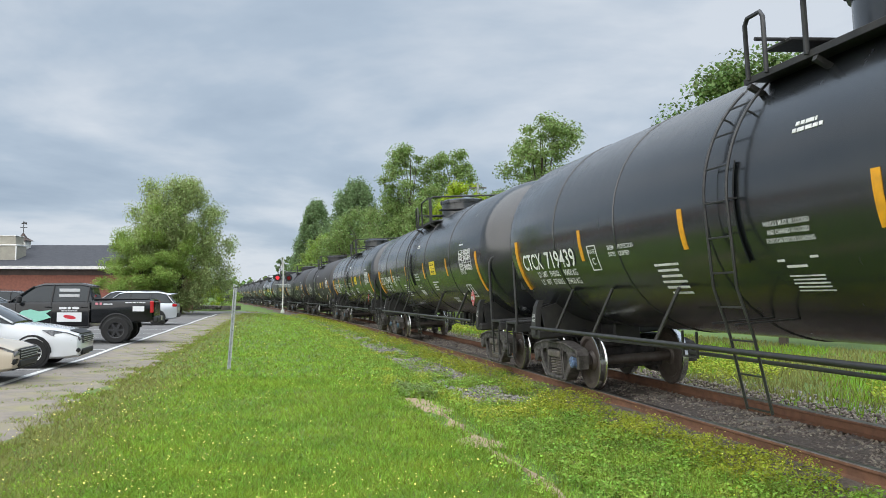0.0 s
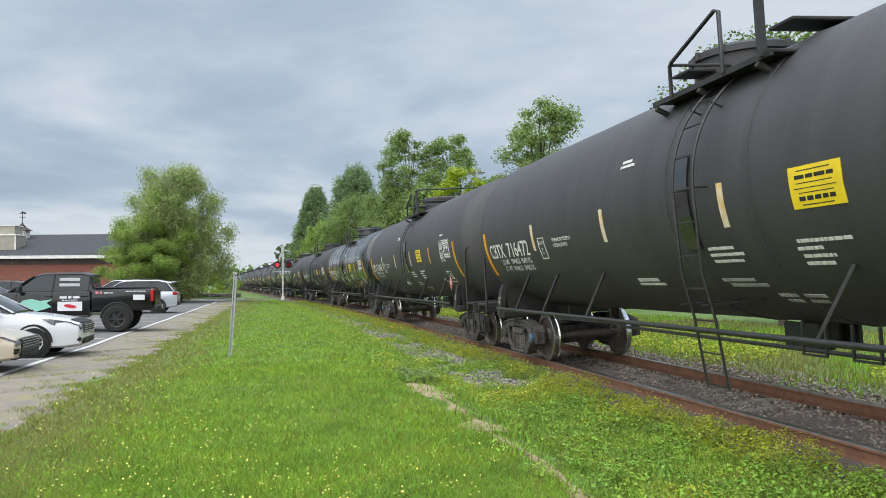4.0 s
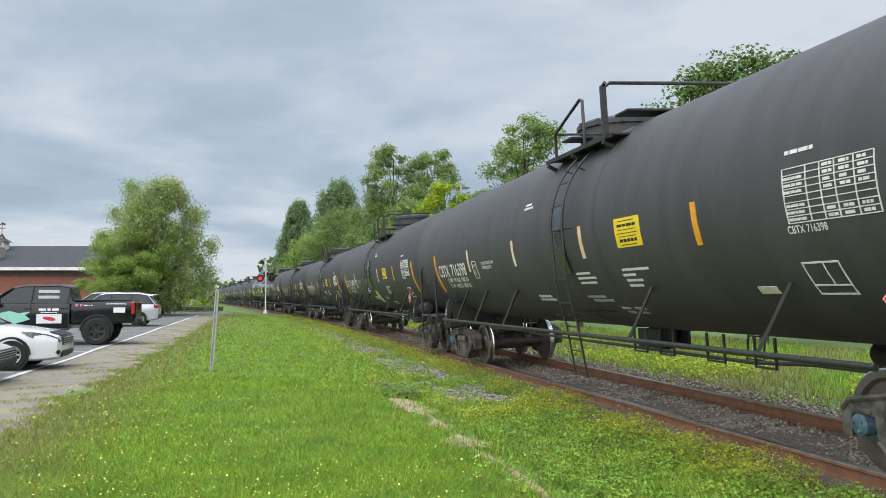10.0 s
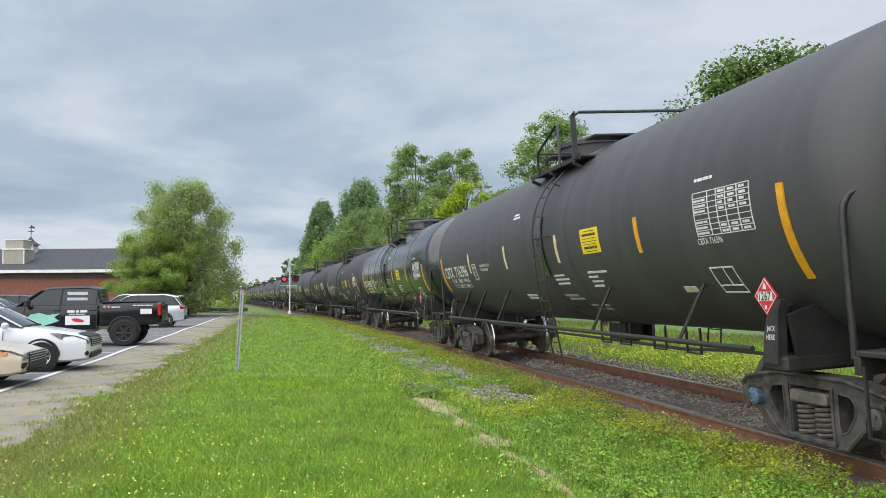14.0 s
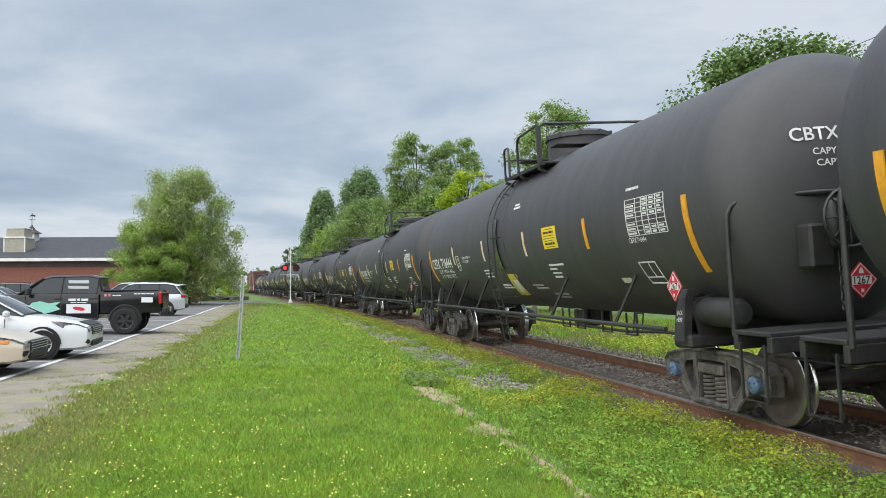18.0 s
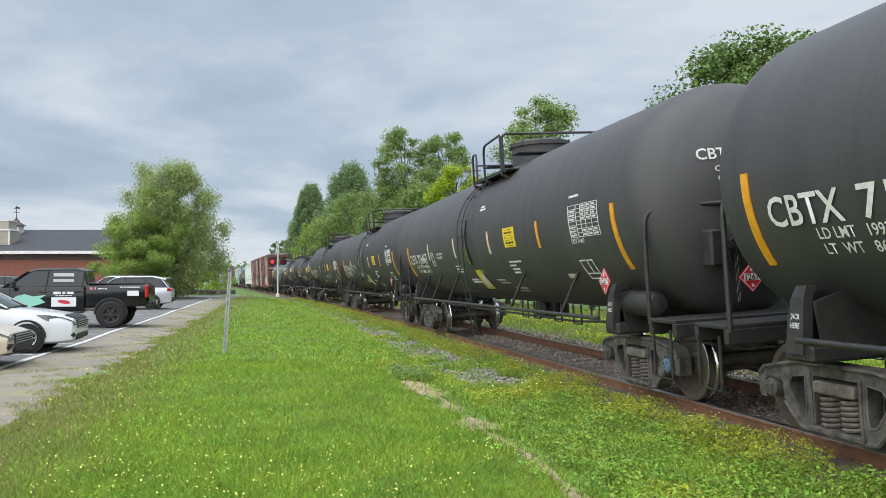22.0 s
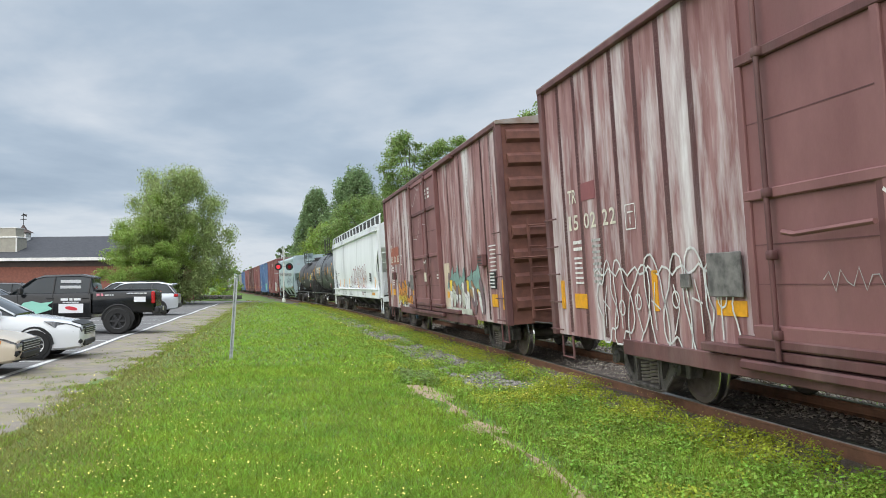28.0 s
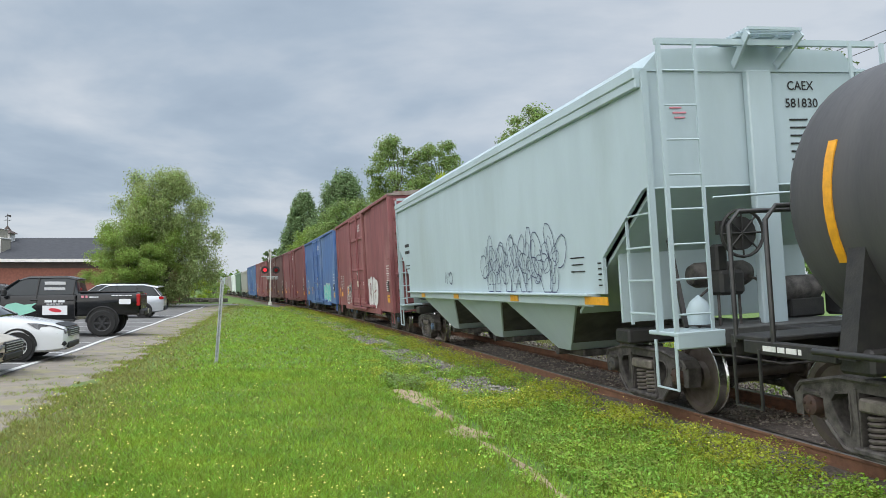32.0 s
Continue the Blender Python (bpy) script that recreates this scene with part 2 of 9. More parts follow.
M["galv"] = material("galvanised_steel", (0.46, 0.48, 0.48), 0.5, metal=0.25, color2=(0.28, 0.30, 0.30), scale=14, bump=0.1)
M["wood_grey"] = material("weathered_grey_timber", (0.16, 0.14, 0.12), 0.9, color2=(0.09, 0.08, 0.07), scale=10, bump=0.5, bump_scale=30, vary=0.3)
M["lamp_red"] = material("red_signal_lens", (0.35, 0.01, 0.015), 0.2)
M["glow_red"] = material("lit_red_signal_lens", (0.9, 0.05, 0.05), 0.3)
gb = M["glow_red"].node_tree.nodes["Principled BSDF"]
gb.inputs["Emission Color"].default_value, gb.inputs["Emission Strength"].default_value = (1, 0.05, 0.08, 1), 0.9
M["dirt"] = material("bare_sandy_dirt", (0.42, 0.31, 0.21), 0.95, color2=(0.30, 0.225, 0.15), scale=9, bump=0.6, bump_scale=60)

# ---- mesh tools ----
class Shape:
    """A mesh in the making: points, faces, and the material slot of each face."""

    def __init__(self):
        self.v, self.f, self.s = [], [], []

    def add(self, points, faces, slot=0):
        k = len(self.v)
        self.v += [tuple(q) for q in points]
        self.f += [tuple(i + k for i in f) for f in faces]
        self.s += [slot] * len(faces)
        return self

    def box(self, c, size, m=None, bev=0.0, slot=0):
        x, y, z = (a / 2 for a in size)
        if bev <= 0:
            pts = [(sx * x, sy * y, sz * z) for sx in (-1, 1) for sy in (-1, 1) for sz in (-1, 1)]
            fs = [(0, 1, 3, 2), (4, 6, 7, 5), (0, 4, 5, 1), (2, 3, 7, 6), (0, 2, 6, 4), (1, 5, 7, 3)]
        else:
            b = min(bev, x * 0.9, y * 0.9, z * 0.9)
            pts, fs, idx = [], [], {}
            for sx in (-1, 1):
                for sy in (-1, 1):
                    for sz in (-1, 1):
                        for a, q in enumerate(((x, y - b, z - b), (x - b, y, z - b), (x - b, y - b, z))):
                            idx[sx, sy, sz, a] = len(pts)
                            pts.append((sx * q[0], sy * q[1], sz * q[2]))
            for s in (-1, 1):
                o = [(-1, -1), (1, -1), (1, 1), (-1, 1)]
                o = o if s > 0 else o[::-1]
                fs.append([idx[s, p, q, 0] for p, q in o])
                fs.append([idx[q, s, p, 1] for p, q in o])
                fs.append([idx[p, q, s, 2] for p, q in o])
            for p in (-1, 1):
                for q in (-1, 1):
                    for a, b2, mk in ((0, 1, lambda e: (p, q, e)), (1, 2, lambda e: (e, p, q)), (2, 0, lambda e: (q, e, p))):
                        r = [idx[(*mk(-1), a)], idx[(*mk(1), a)], idx[(*mk(1), b2)], idx[(*mk(-1), b2)]]
                        fs.append(r if p * q < 0 else r[::-1])
            for sx in (-1, 1):
                for sy in (-1, 1):
                    for sz in (-1, 1):
                        r = [idx[sx, sy, sz, a] for a in range(3)]
                        fs.append(r if sx * sy * sz > 0 else r[::-1])
        mm = Matrix.Translation(c) @ (m or Matrix())
        return self.add([mm @ Vector(q) for q in pts], fs, slot)

    def bar(self, a, b, w, d, bev=0.0, slot=0, up=(0, 0, 1)):
        """A beam from a to b, w wide and d deep."""
        a, b = Vector(a), Vector(b)
        y = (b - a).normalized()
        u = Vector(up)
        if abs(y.dot(u)) > 0.99:
            u = Vector((1, 0, 0))
        x = y.cross(u).normalized()
        z = x.cross(y)
        m = Matrix((x, y, z)).transposed().to_4x4()
        return self.box((a + b) / 2, (w, (b - a).length, d), m, bev, slot)

    def tube(self, path, r, n=6, slot=0, closed=False):
        path = [Vector(q) for q in path]
        rings = []
        last = None
        cnt = len(path)
        for i, q in enumerate(path):
            t = (path[(i + 1) % cnt] - path[i - 1]) if closed else (path[min(i + 1, cnt - 1)] - path[max(i - 1, 0)])
            t.normalize()
            u = last if last is not None else (Vector((0, 0, 1)) if abs(t.z) < 0.9 else Vector((1, 0, 0)))
            x = t.cross(u)
            if x.length < 1e-5:
                x = t.cross(Vector((0.3, 1, 0.2)))
            x.normalize()
            last = x.cross(t)
            rad = r[i] if isinstance(r, (list, tuple)) else r
            rings.append([q + rad * (math.cos(2 * math.pi * j / n) * x + math.sin(2 * math.pi * j / n) * last) for j in range(n)])
        fs = []
        for i in range(cnt if closed else cnt - 1):
            k = (i + 1) % cnt
            fs += [(i * n + j, i * n + (j + 1) % n, k * n + (j + 1) % n, k * n + j) for j in range(n)]
        if not closed:
            fs += [tuple(range(n))[::-1], tuple(range((cnt - 1) * n, cnt * n))]
        return self.add([q for r2 in rings for q in r2], fs, slot)

    def lathe(self, profile, axis="y", n=32, at=(0, 0, 0), slots=None, a0=0.0, a1=2 * math.pi):
        """profile: (along, radius) pairs, turned about an axis."""
        full = abs(a1 - a0 - 2 * math.pi) < 1e-6
        cols = n if full else n + 1
        pts = []
        for h, r in profile:
            for j in range(cols):
                a = a0 + (a1 - a0) * j / n
                c, s = r * math.cos(a), r * math.sin(a)
                q = {"y": (c, h, s), "x": (h, c, s), "z": (c, s, h)}[axis]
                pts.append((q[0] + at[0], q[1] + at[1], q[2] + at[2]))
        flip = axis != "y"
        for i in range(len(profile) - 1):
            fs = []
            for j in range(n):
                k = (j + 1) % cols
                f = (i * cols + j, (i + 1) * cols + j, (i + 1) * cols + k, i * cols + k)
                fs.append(f[::-1] if flip else f)
            if i == 0:
                self.add(pts, fs, slots[i] if slots else 0)
                base = len(self.v) - len(pts)
            else:
                self.f += [tuple(q + base for q in f) for f in fs]
                self.s += [slots[i] if slots else 0] * len(fs)
        return self

    def prism(self, outline, depth, place=None, slot=0):
        """A flat outline in x and z, made depth thick along y about 0."""
        n = len(outline)
        pts = [(x, -depth / 2, z) for x, z in outline] + [(x, depth / 2, z) for x, z in outline]
        fs = [tuple(range(n)), tuple(range(2 * n - 1, n - 1, -1))] + [(i, i + n, (i + 1) % n + n, (i + 1) % n) for i in range(n)]
        mm = place or Matrix()
        return self.add([mm @ Vector(q) for q in pts], fs, slot)

    def loft(self, rings, slot=0, cap=True, closed=True):
        n = len(rings[0])
        fs = []
        for i in range(len(rings) - 1):
            for j in range(n if closed else n - 1):
                k = (j + 1) % n
                fs.append((i * n + j, i * n + k, (i + 1) * n + k, (i + 1) * n + j))
        if cap:
            fs += [tuple(range(n))[::-1], tuple(range((len(rings) - 1) * n, len(rings) * n))]
        return self.add([q for r in rings for q in r], fs, slot)

    def mesh(self, name, mats, smooth=None):
        me = bpy.data.meshes.new(name)
        me.from_pydata(self.v, [], self.f)
        for m in (mats if isinstance(mats, (list, tuple)) else [mats]):
            me.materials.append(m)
        if any(self.s):
            me.polygons.foreach_set("material_index", self.s)
        if smooth:
            me.shade_smooth()
            me.set_sharp_from_angle(angle=radians(smooth))
        me.update()
        return me


SMALL_PRINT = {"stencil_block", "stencil_line", "sign_print", "panel_print", "test_panel", "load_line", "door_lettering", "bed_sticker"}


def part(name, data, parent, label="", m=None, mats=None, smooth=None):
    """One mesh object under a thing or a part. data: a Shape or a mesh."""
    me = data.mesh(name, mats, smooth) if isinstance(data, Shape) else data
    ob = new(name, me)
    ob.parent = parent
    if m is not None:
        ob.matrix_local = m
    if label:
        ob["label"] = label
    if name in SMALL_PRINT:
        ob["kind"] = "stuff"
    return ob


def thing(name, label, category, group="", at=None):
    ob = new(name)
    ob.empty_display_size = 0.2
    if at is not None:
        ob.matrix_world = at
    return tagged(ob, label, category, group)


def structure(name, data, label="", category="", mats=None, smooth=None):
    me = data.mesh(name, mats, smooth) if isinstance(data, Shape) else data
    return tagged(new(name, me), label, category, kind="structure")


def raw_mesh(name, verts, faces, mat, smooth=False):
    """A mesh from numpy arrays of points and of equal-sided faces."""
    me = bpy.data.meshes.new(name)
    nf, k = faces.shape
    me.vertices.add(len(verts))
    me.vertices.foreach_set("co", np.ascontiguousarray(verts, dtype=np.float32).ravel())
    me.loops.add(nf * k)
    me.loops.foreach_set("vertex_index", np.ascontiguousarray(faces, dtype=np.int32).ravel())
    me.polygons.add(nf)
    me.polygons.foreach_set("loop_start", np.arange(0, nf * k, k, dtype=np.int32))
    me.materials.append(mat)
    me.update(calc_edges=True)
    if smooth:
        me.shade_smooth()
    return me


def lettering(name, text, size, width=None):
    """Flat letters in the x z plane, facing -y, about their middle; width squeezes them to a length."""
    cu = bpy.data.curves.new(name, "FONT")
    cu.body, cu.size, cu.align_x, cu.align_y = text, size, "CENTER", "CENTER"
    cu.resolution_u = 3
    cu.offset = 0.013 * size
    ob = bpy.data.objects.new(name, cu)
    me = bpy.data.meshes.new_from_object(ob)
    bpy.data.objects.remove(ob)
    bpy.data.curves.remove(cu)
    co = np.zeros(len(me.vertices) * 3, dtype=np.float32)
    me.vertices.foreach_get("co", co)
    co = co.reshape(-1, 3)
    if len(co):
        co[:, 0] -= (co[:, 0].max() + co[:, 0].min()) / 2
        co[:, 1] -= (co[:, 1].max() + co[:, 1].min()) / 2
        if width:
            co[:, 0] *= width / max(co[:, 0].max() - co[:, 0].min(), 1e-6)
    return co.copy(), me


# ---- the line of the track ----
BEND0, BEND1, LINE0, SLOPE0, TURN0 = 15.75, 89.25, 6.4349, -0.2421, -0.0755
CANT = 0.0879
TILT = math.degrees(math.asin(CANT / 1.505))


def line_x(y):
    k = np.clip((y - BEND0) / (BEND1 - BEND0), 0, 1)
    over = np.maximum((y - BEND0) / (BEND1 - BEND0) - 1, 0)
    return LINE0 + SLOPE0 * y + TURN0 * (BEND1 - BEND0) * (k ** 3 - k ** 4 / 2 + over)


YS = np.arange(-160.0, 720.0, 0.25)
XS = line_x(YS)
SS = np.concatenate([[0], np.cumsum(np.hypot(np.diff(XS), np.diff(YS)))])
SS -= np.interp(0.0, YS, SS)


def on_line(s):
    return float(np.interp(s, SS, XS)), float(np.interp(s, SS, YS))


def beside(s, d, z=0.0):
    """A point s metres along the track and d metres to its right."""
    x, y = on_line(s)
    x2, y2 = on_line(s + 0.5)
    n = math.hypot(x2 - x, y2 - y)
    return Vector((x + d * (y2 - y) / n, y - d * (x2 - x) / n, z))


def along(s):
    """The pose of a frame on the track: x to the right, y along it, leaning with the banked rails."""
    x, y = on_line(s)
    x2, y2 = on_line(s + 0.5)
    return pose(x, y, CANT / 2, 0, -TILT, -math.degrees(math.atan2(x2 - x, y2 - y)))


def off_line(x, y):
    """Metres to the right of the track's line, for arrays."""
    yy = np.clip(y, -150, 700)
    slope = (line_x(yy + 0.5) - line_x(yy - 0.5))
    return (x - line_x(yy)) / np.sqrt(1 + slope ** 2)


def blend(x, a, b):
    k = np.clip((x - a) / (b - a), 0, 1)
    return k * k * (3 - 2 * k)


def ground_z(x, y):
    x, y = np.asarray(x, float), np.asarray(y, float)
    d = off_line(x, y)
    left = -0.24 + 0.16 * blend(-d, 2.6, 5.2) + 0.04 * blend(-d, 8, 14) + blend(-d, 2.6, 6.0) * 0.26 * blend(y, 14.7, 65)
    right = -0.30 - 0.15 * blend(d, 3, 9) + 0.0 * d
    z = np.where(d < 0, left, right)
    z = z + 0.02 * np.sin(0.9 * x + 1.3) * np.sin(0.7 * y) * blend(np.abs(d), 3, 6)
    return z

# ---- ground ----
rng = np.random.default_rng(7)


def ground_material():
    m = material("lawn_soil", (0.115, 0.195, 0.035), 0.9, color2=(0.09, 0.155, 0.03), scale=1.3, bump=0.6, bump_scale=40, stain=(0.16, 0.16, 0.06), stain_scale=0.25, stain_amount=0.5)
    return m


gx = np.unique(np.concatenate([np.arange(-30, 30, 0.5), np.array([-2600, -1200, -600, -300, -150, -90, -60, -45, -36, 36, 45, 60, 90, 150, 300, 600, 1200, 2600.0])]))
gy = np.unique(np.concatenate([np.arange(-12, 90, 0.75), np.array([-2600, -800, -300, -100, -40, -20, 95, 105, 120, 140, 170, 210, 270, 350, 500, 800, 1500, 2800.0])]))
X, Y = np.meshgrid(gx, gy)
Z = ground_z(X, Y)
verts = np.stack([X, Y, Z], -1).reshape(-1, 3)
nx = len(gx)
i0 = (np.arange(len(gy) - 1)[:, None] * nx + np.arange(nx - 1)[None, :]).ravel()
faces = np.stack([i0, i0 + 1, i0 + nx + 1, i0 + nx], -1)
M["soil"] = ground_material()
structure("ground", raw_mesh("ground", verts, faces, M["soil"], True), "mown green lawn with dry patches and small yellow flowers", "lawn")


def ribbon(name, ss, d0, d1, z0, z1, mat, label, cat):
    """A strip along the track between two offsets."""
    pts, fs = [], []
    for i, s in enumerate(ss):
        pts += [beside(s, d0, z0), beside(s, d1, z1)]
        if i:
            fs.append((2 * i - 2, 2 * i - 1, 2 * i + 1, 2 * i))
    return Shape().add(pts, fs)


# ballast bed: a low bank with sloping sides under the ties
bed = Shape()
sec = [(-2.5, -0.32), (-1.75, -0.215), (-1.3, -0.165), (0.0, -0.125), (1.3, -0.09), (1.8, -0.12), (2.9, -0.36)]
bs = np.unique(np.concatenate([np.arange(-60, 100, 1.0), np.arange(100, 640, 5.0)]))
pts, fs = [], []
for i, s in enumerate(bs):
    for d, z in sec:
        pts.append(beside(s, d, z + 0.012 * math.sin(s * 2.1 + d * 5)))
    if i:
        k = len(sec)
        fs += [((i - 1) * k + j, (i - 1) * k + j + 1, i * k + j + 1, i * k + j) for j in range(k - 1)]
bed.add(pts, fs)
track = structure("ballast_bed", bed, "dark crushed stone ballast bed under the railway track", "ballast", M["ballast"])

# rails: head, web and foot swept along the line
rail_sec = [(-0.037, -0.012), (-0.03, 0.0), (0.03, 0.0), (0.037, -0.012), (0.035, -0.04), (0.010, -0.052), (0.009, -0.135), (0.070, -0.160), (0.070, -0.171),
            (-0.070, -0.171), (-0.070, -0.160), (-0.009, -0.135), (-0.010, -0.052), (-0.035, -0.04)]
rs = np.unique(np.concatenate([np.arange(-60, 90, 1.0), np.arange(90, 640, 4.0)]))
for side, name in ((-0.7525, "rail_near"), (0.7525, "rail_far")):
    sh = Shape()
    n = len(rail_sec)
    pts = []
    for s in rs:
        m = along(s)
        pts += [m @ Vector((side + a, 0, b)) for a, b in rail_sec]
    f_top, f_side = [], []
    for i in range(1, len(rs)):
        for j in range(n):
            k = (j + 1) % n
            f = ((i - 1) * n + j, i * n + j, i * n + k, (i - 1) * n + k)
            (f_top if j in (0, 1, 2) else f_side).append(f)
    sh.add(pts, f_side, 0)
    sh.f += f_top
    sh.s += [1] * len(f_top)
    structure(name, sh, "rusty brown steel rail with a worn running top", "rail", [M["rail_rust"], M["rail_top"]], 40)

# ---- the train ----
PITCH = 18.06
# seconds and metres: small unevenness of the train's run
JOLT = ((0, -0.04), (1, -0.16), (2, 0.04), (3, 0.07), (6, 0.03), (7, 0.10), (8, 0.11), (9, 0.07), (10, 0.02), (11, -0.04), (12, 0.0), (13, -0.04), (14, -0.045), (17, -0.11), (18, -0.07), (19, -0.03),
        (20, -0.04), (21, -0.015), (22, -0.03), (23, 0.0), (24, 0.25), (25, -0.07), (28, 0.0), (32, 0.0))


def gone(t):
    """Metres that the train has run: the middle of its car i is at i * PITCH - gone(t) along the track."""
    u = t - 9
    return -13.097 + 17.5571 * u + 0.0044915 * u * u + float(np.interp(t, [j[0] for j in JOLT], [j[1] for j in JOLT]))


TRAIN = []          # (thing, middle on the train's own scale, half the distance of the trucks)
SPIN = []           # (wheelset, middle of its truck on the train's scale)


def side_frame_mesh():
    """Cast side frame: an arched plate with a spring window, a slanting window on each side and jaws over the bearings."""
    sh = Shape()
    half = [(0.30, 0.10), (0.50, 0.13), (0.62, 0.24), (0.73, 0.34), (0.755, 0.565), (1.025, 0.565), (1.03, 0.37), (1.13, 0.37), (1.155, 0.60), (1.06, 0.70), (0.80, 0.745), (0.52, 0.80)]
    outer = half + [(-y, z) for y, z in half[::-1]]
    rim = [(0.40, 0.655), (0.58, 0.635), (0.64, 0.56), (0.62, 0.46), (0.50, 0.30), (0.42, 0.28), (0.395, 0.36)]
    holes = [[(-0.29, 0.20), (-0.29, 0.67), (0.29, 0.67), (0.29, 0.20)], [(-y, z) for y, z in rim], rim[::-1]]
    loops = [outer] + holes
    flat = [q for lp in loops for q in lp]
    tri = tessellate_polygon([[Vector((y, z, 0)) for y, z in lp] for lp in loops])
    n, t = len(flat), 0.085
    pts = [(-t, y, z) for y, z in flat] + [(t, y, z) for y, z in flat]
    fs = [tuple(f) for f in tri] + [tuple(i + n for i in f) for f in tri]
    k = 0
    for lp in loops:
        m = len(lp)
        fs += [(k + i, k + (i + 1) % m, n + k + (i + 1) % m, n + k + i) for i in range(m)]
        k += m
    sh.add(pts, fs)
    # raised flanges along the top, round the windows and over the jaws
    for x in (-0.085, 0.085):
        sh.tube([(x, y, z) for y, z in ((-1.12, 0.60), (-1.04, 0.68), (-0.80, 0.725), (-0.52, 0.775), (0.52, 0.775), (0.80, 0.725), (1.04, 0.68), (1.12, 0.60))], 0.026, 6)
        sh.tube([(x, y, z) for y, z in ((-0.72, 0.36), (-0.62, 0.265), (-0.50, 0.155), (-0.30, 0.125), (0.30, 0.125), (0.50, 0.155), (0.62, 0.265), (0.72, 0.36))], 0.024, 6)
        for e in (-1, 1):
            sh.tube([(x, e * y, z) for y, z in rim], 0.014, 5, closed=True)
            sh.tube([(x, e * y, z) for y, z in ((0.33, 0.16), (0.32, 0.40), (0.33, 0.70))], 0.02, 5)
    sh.box((0, 0, 0.165), (0.26, 0.72, 0.06), bev=0.015)
    for e in (-1, 1):
        sh.box((0, e * 0.89, 0.60), (0.22, 0.22, 0.05), bev=0.012)
    me = sh.mesh("side_frame", M["cast"], 35)
    return me


def coil(y):
    turns, per = 6, 8
    path = [(0.10 * math.cos(2 * math.pi * j / per), y + 0.105 * math.sin(2 * math.pi * j / per), 0.20 + 0.29 * j / (turns * per)) for j in range(turns * per + 1)]
    return Shape().tube(path, 0.019, 5)


def bolster_end():
    sh = Shape()
    sh.box((0, 0, 0.57), (0.25, 0.54, 0.12), bev=0.02)
    sh.box((-0.126, 0, 0.575), (0.01, 0.30, 0.06), bev=0.004)
    return sh.mesh("bolster_end", M["spring"])


def wheelset_mesh():
    """Two treaded wheels with dished plates on one axle, turning about x."""
    sh = Shape()
    r = 0.475
    for s in (-1, 1):
        prof = [(0.665, 0.10), (0.665, 0.13), (0.70, 0.17), (0.695, 0.36), (0.672, 0.39), (0.672, 0.473), (0.685, 0.500), (0.70, 0.495), (0.712, r + 0.004),
                (0.80, r - 0.006), (0.806, r - 0.02), (0.806, 0.385), (0.765, 0.355), (0.745, 0.18), (0.80, 0.14), (0.80, 0.09)]
        slots = [0] * 5 + [1, 1, 1, 1, 1] + [0] * 5
        if s < 0:
            prof = [(-a, b) for a, b in prof[::-1]]
            slots = slots[::-1]
        sh.lathe(prof, "x", 28, slots=slots)
    sh.lathe([(-0.95, 0.0), (-0.95, 0.085), (-0.66, 0.095), (-0.6, 0.082), (0.6, 0.082), (0.66, 0.095), (0.95, 0.085), (0.95, 0.0)], "x", 16)
    return sh.mesh("wheelset", [M["wheel"], M["tread"]], 35)


def cap_mesh():
    sh = Shape()
    sh.lathe([(-0.10, 0.0), (-0.10, 0.07), (-0.085, 0.095), (0.02, 0.105), (0.02, 0.13), (0.08, 0.13)], "x", 18)
    for k in range(3):
        a = 2 * math.pi * k / 3 + 0.4
        sh.box((-0.102, 0.055 * math.cos(a), 0.055 * math.sin(a)), (0.025, 0.03, 0.03), bev=0.006)
    return sh


def bolster_mesh():
    sh = Shape()
    sh.box((0, 0, 0.55), (1.9, 0.36, 0.20), bev=0.04)
    sh.box((0, 0, 0.70), (0.5, 0.5, 0.12), bev=0.03)
    for y in (-0.55, 0.55):
        sh.bar((-0.75, y, 0.36), (0.75, y, 0.36), 0.12, 0.14, 0.02)
        for x in (-0.75, 0.75):
            sh.box((x, y * 0.93, 0.42), (0.12, 0.10, 0.28), bev=0.02)
    return sh.mesh("truck", M["cast"])


ME = {"side": side_frame_mesh(), "coil": coil(0.0).mesh("coil_spring", M["spring"], 60), "bolster_end": bolster_end(), "wheel": wheelset_mesh(), "bolster": bolster_mesh()}


CAPS = [cap_mesh().mesh("bearing_cap", M[k], 40) for k in ("cap_blue", "cap_grey", "cap_rust", "cap_grey")]
cap_pick = random.Random(77)


def add_truck(car, y, middle, spin):
    """A two-axle truck under a car, at y along it."""
    tr = part("truck", ME["bolster"], car, "cast steel truck with coil springs", pose(0, y, 0))
    for x in (-1.0, 1.0):
        part("side_frame", ME["side"], tr, "", pose(x, 0, 0))
        part("bolster_end", ME["bolster_end"], tr, "", pose(x, 0, 0))
        for b in (-0.135, 0.135):
            if x < 0:
                part("coil_spring", ME["coil"], tr, "", pose(x, b, 0))
        for b in (-0.89, 0.89):
            part("bearing_cap", cap_pick.choice(CAPS), tr, "", pose(x + 0.04 * x, b, 0.485, 0, 0, 0 if x < 0 else 180))
    for b in (-0.89, 0.89):
        w = part("wheelset", ME["wheel"], tr, "", pose(0, b, 0.475))
        if spin:
            SPIN.append((w, middle + y, pose(0, b, 0.475)))
    return tr


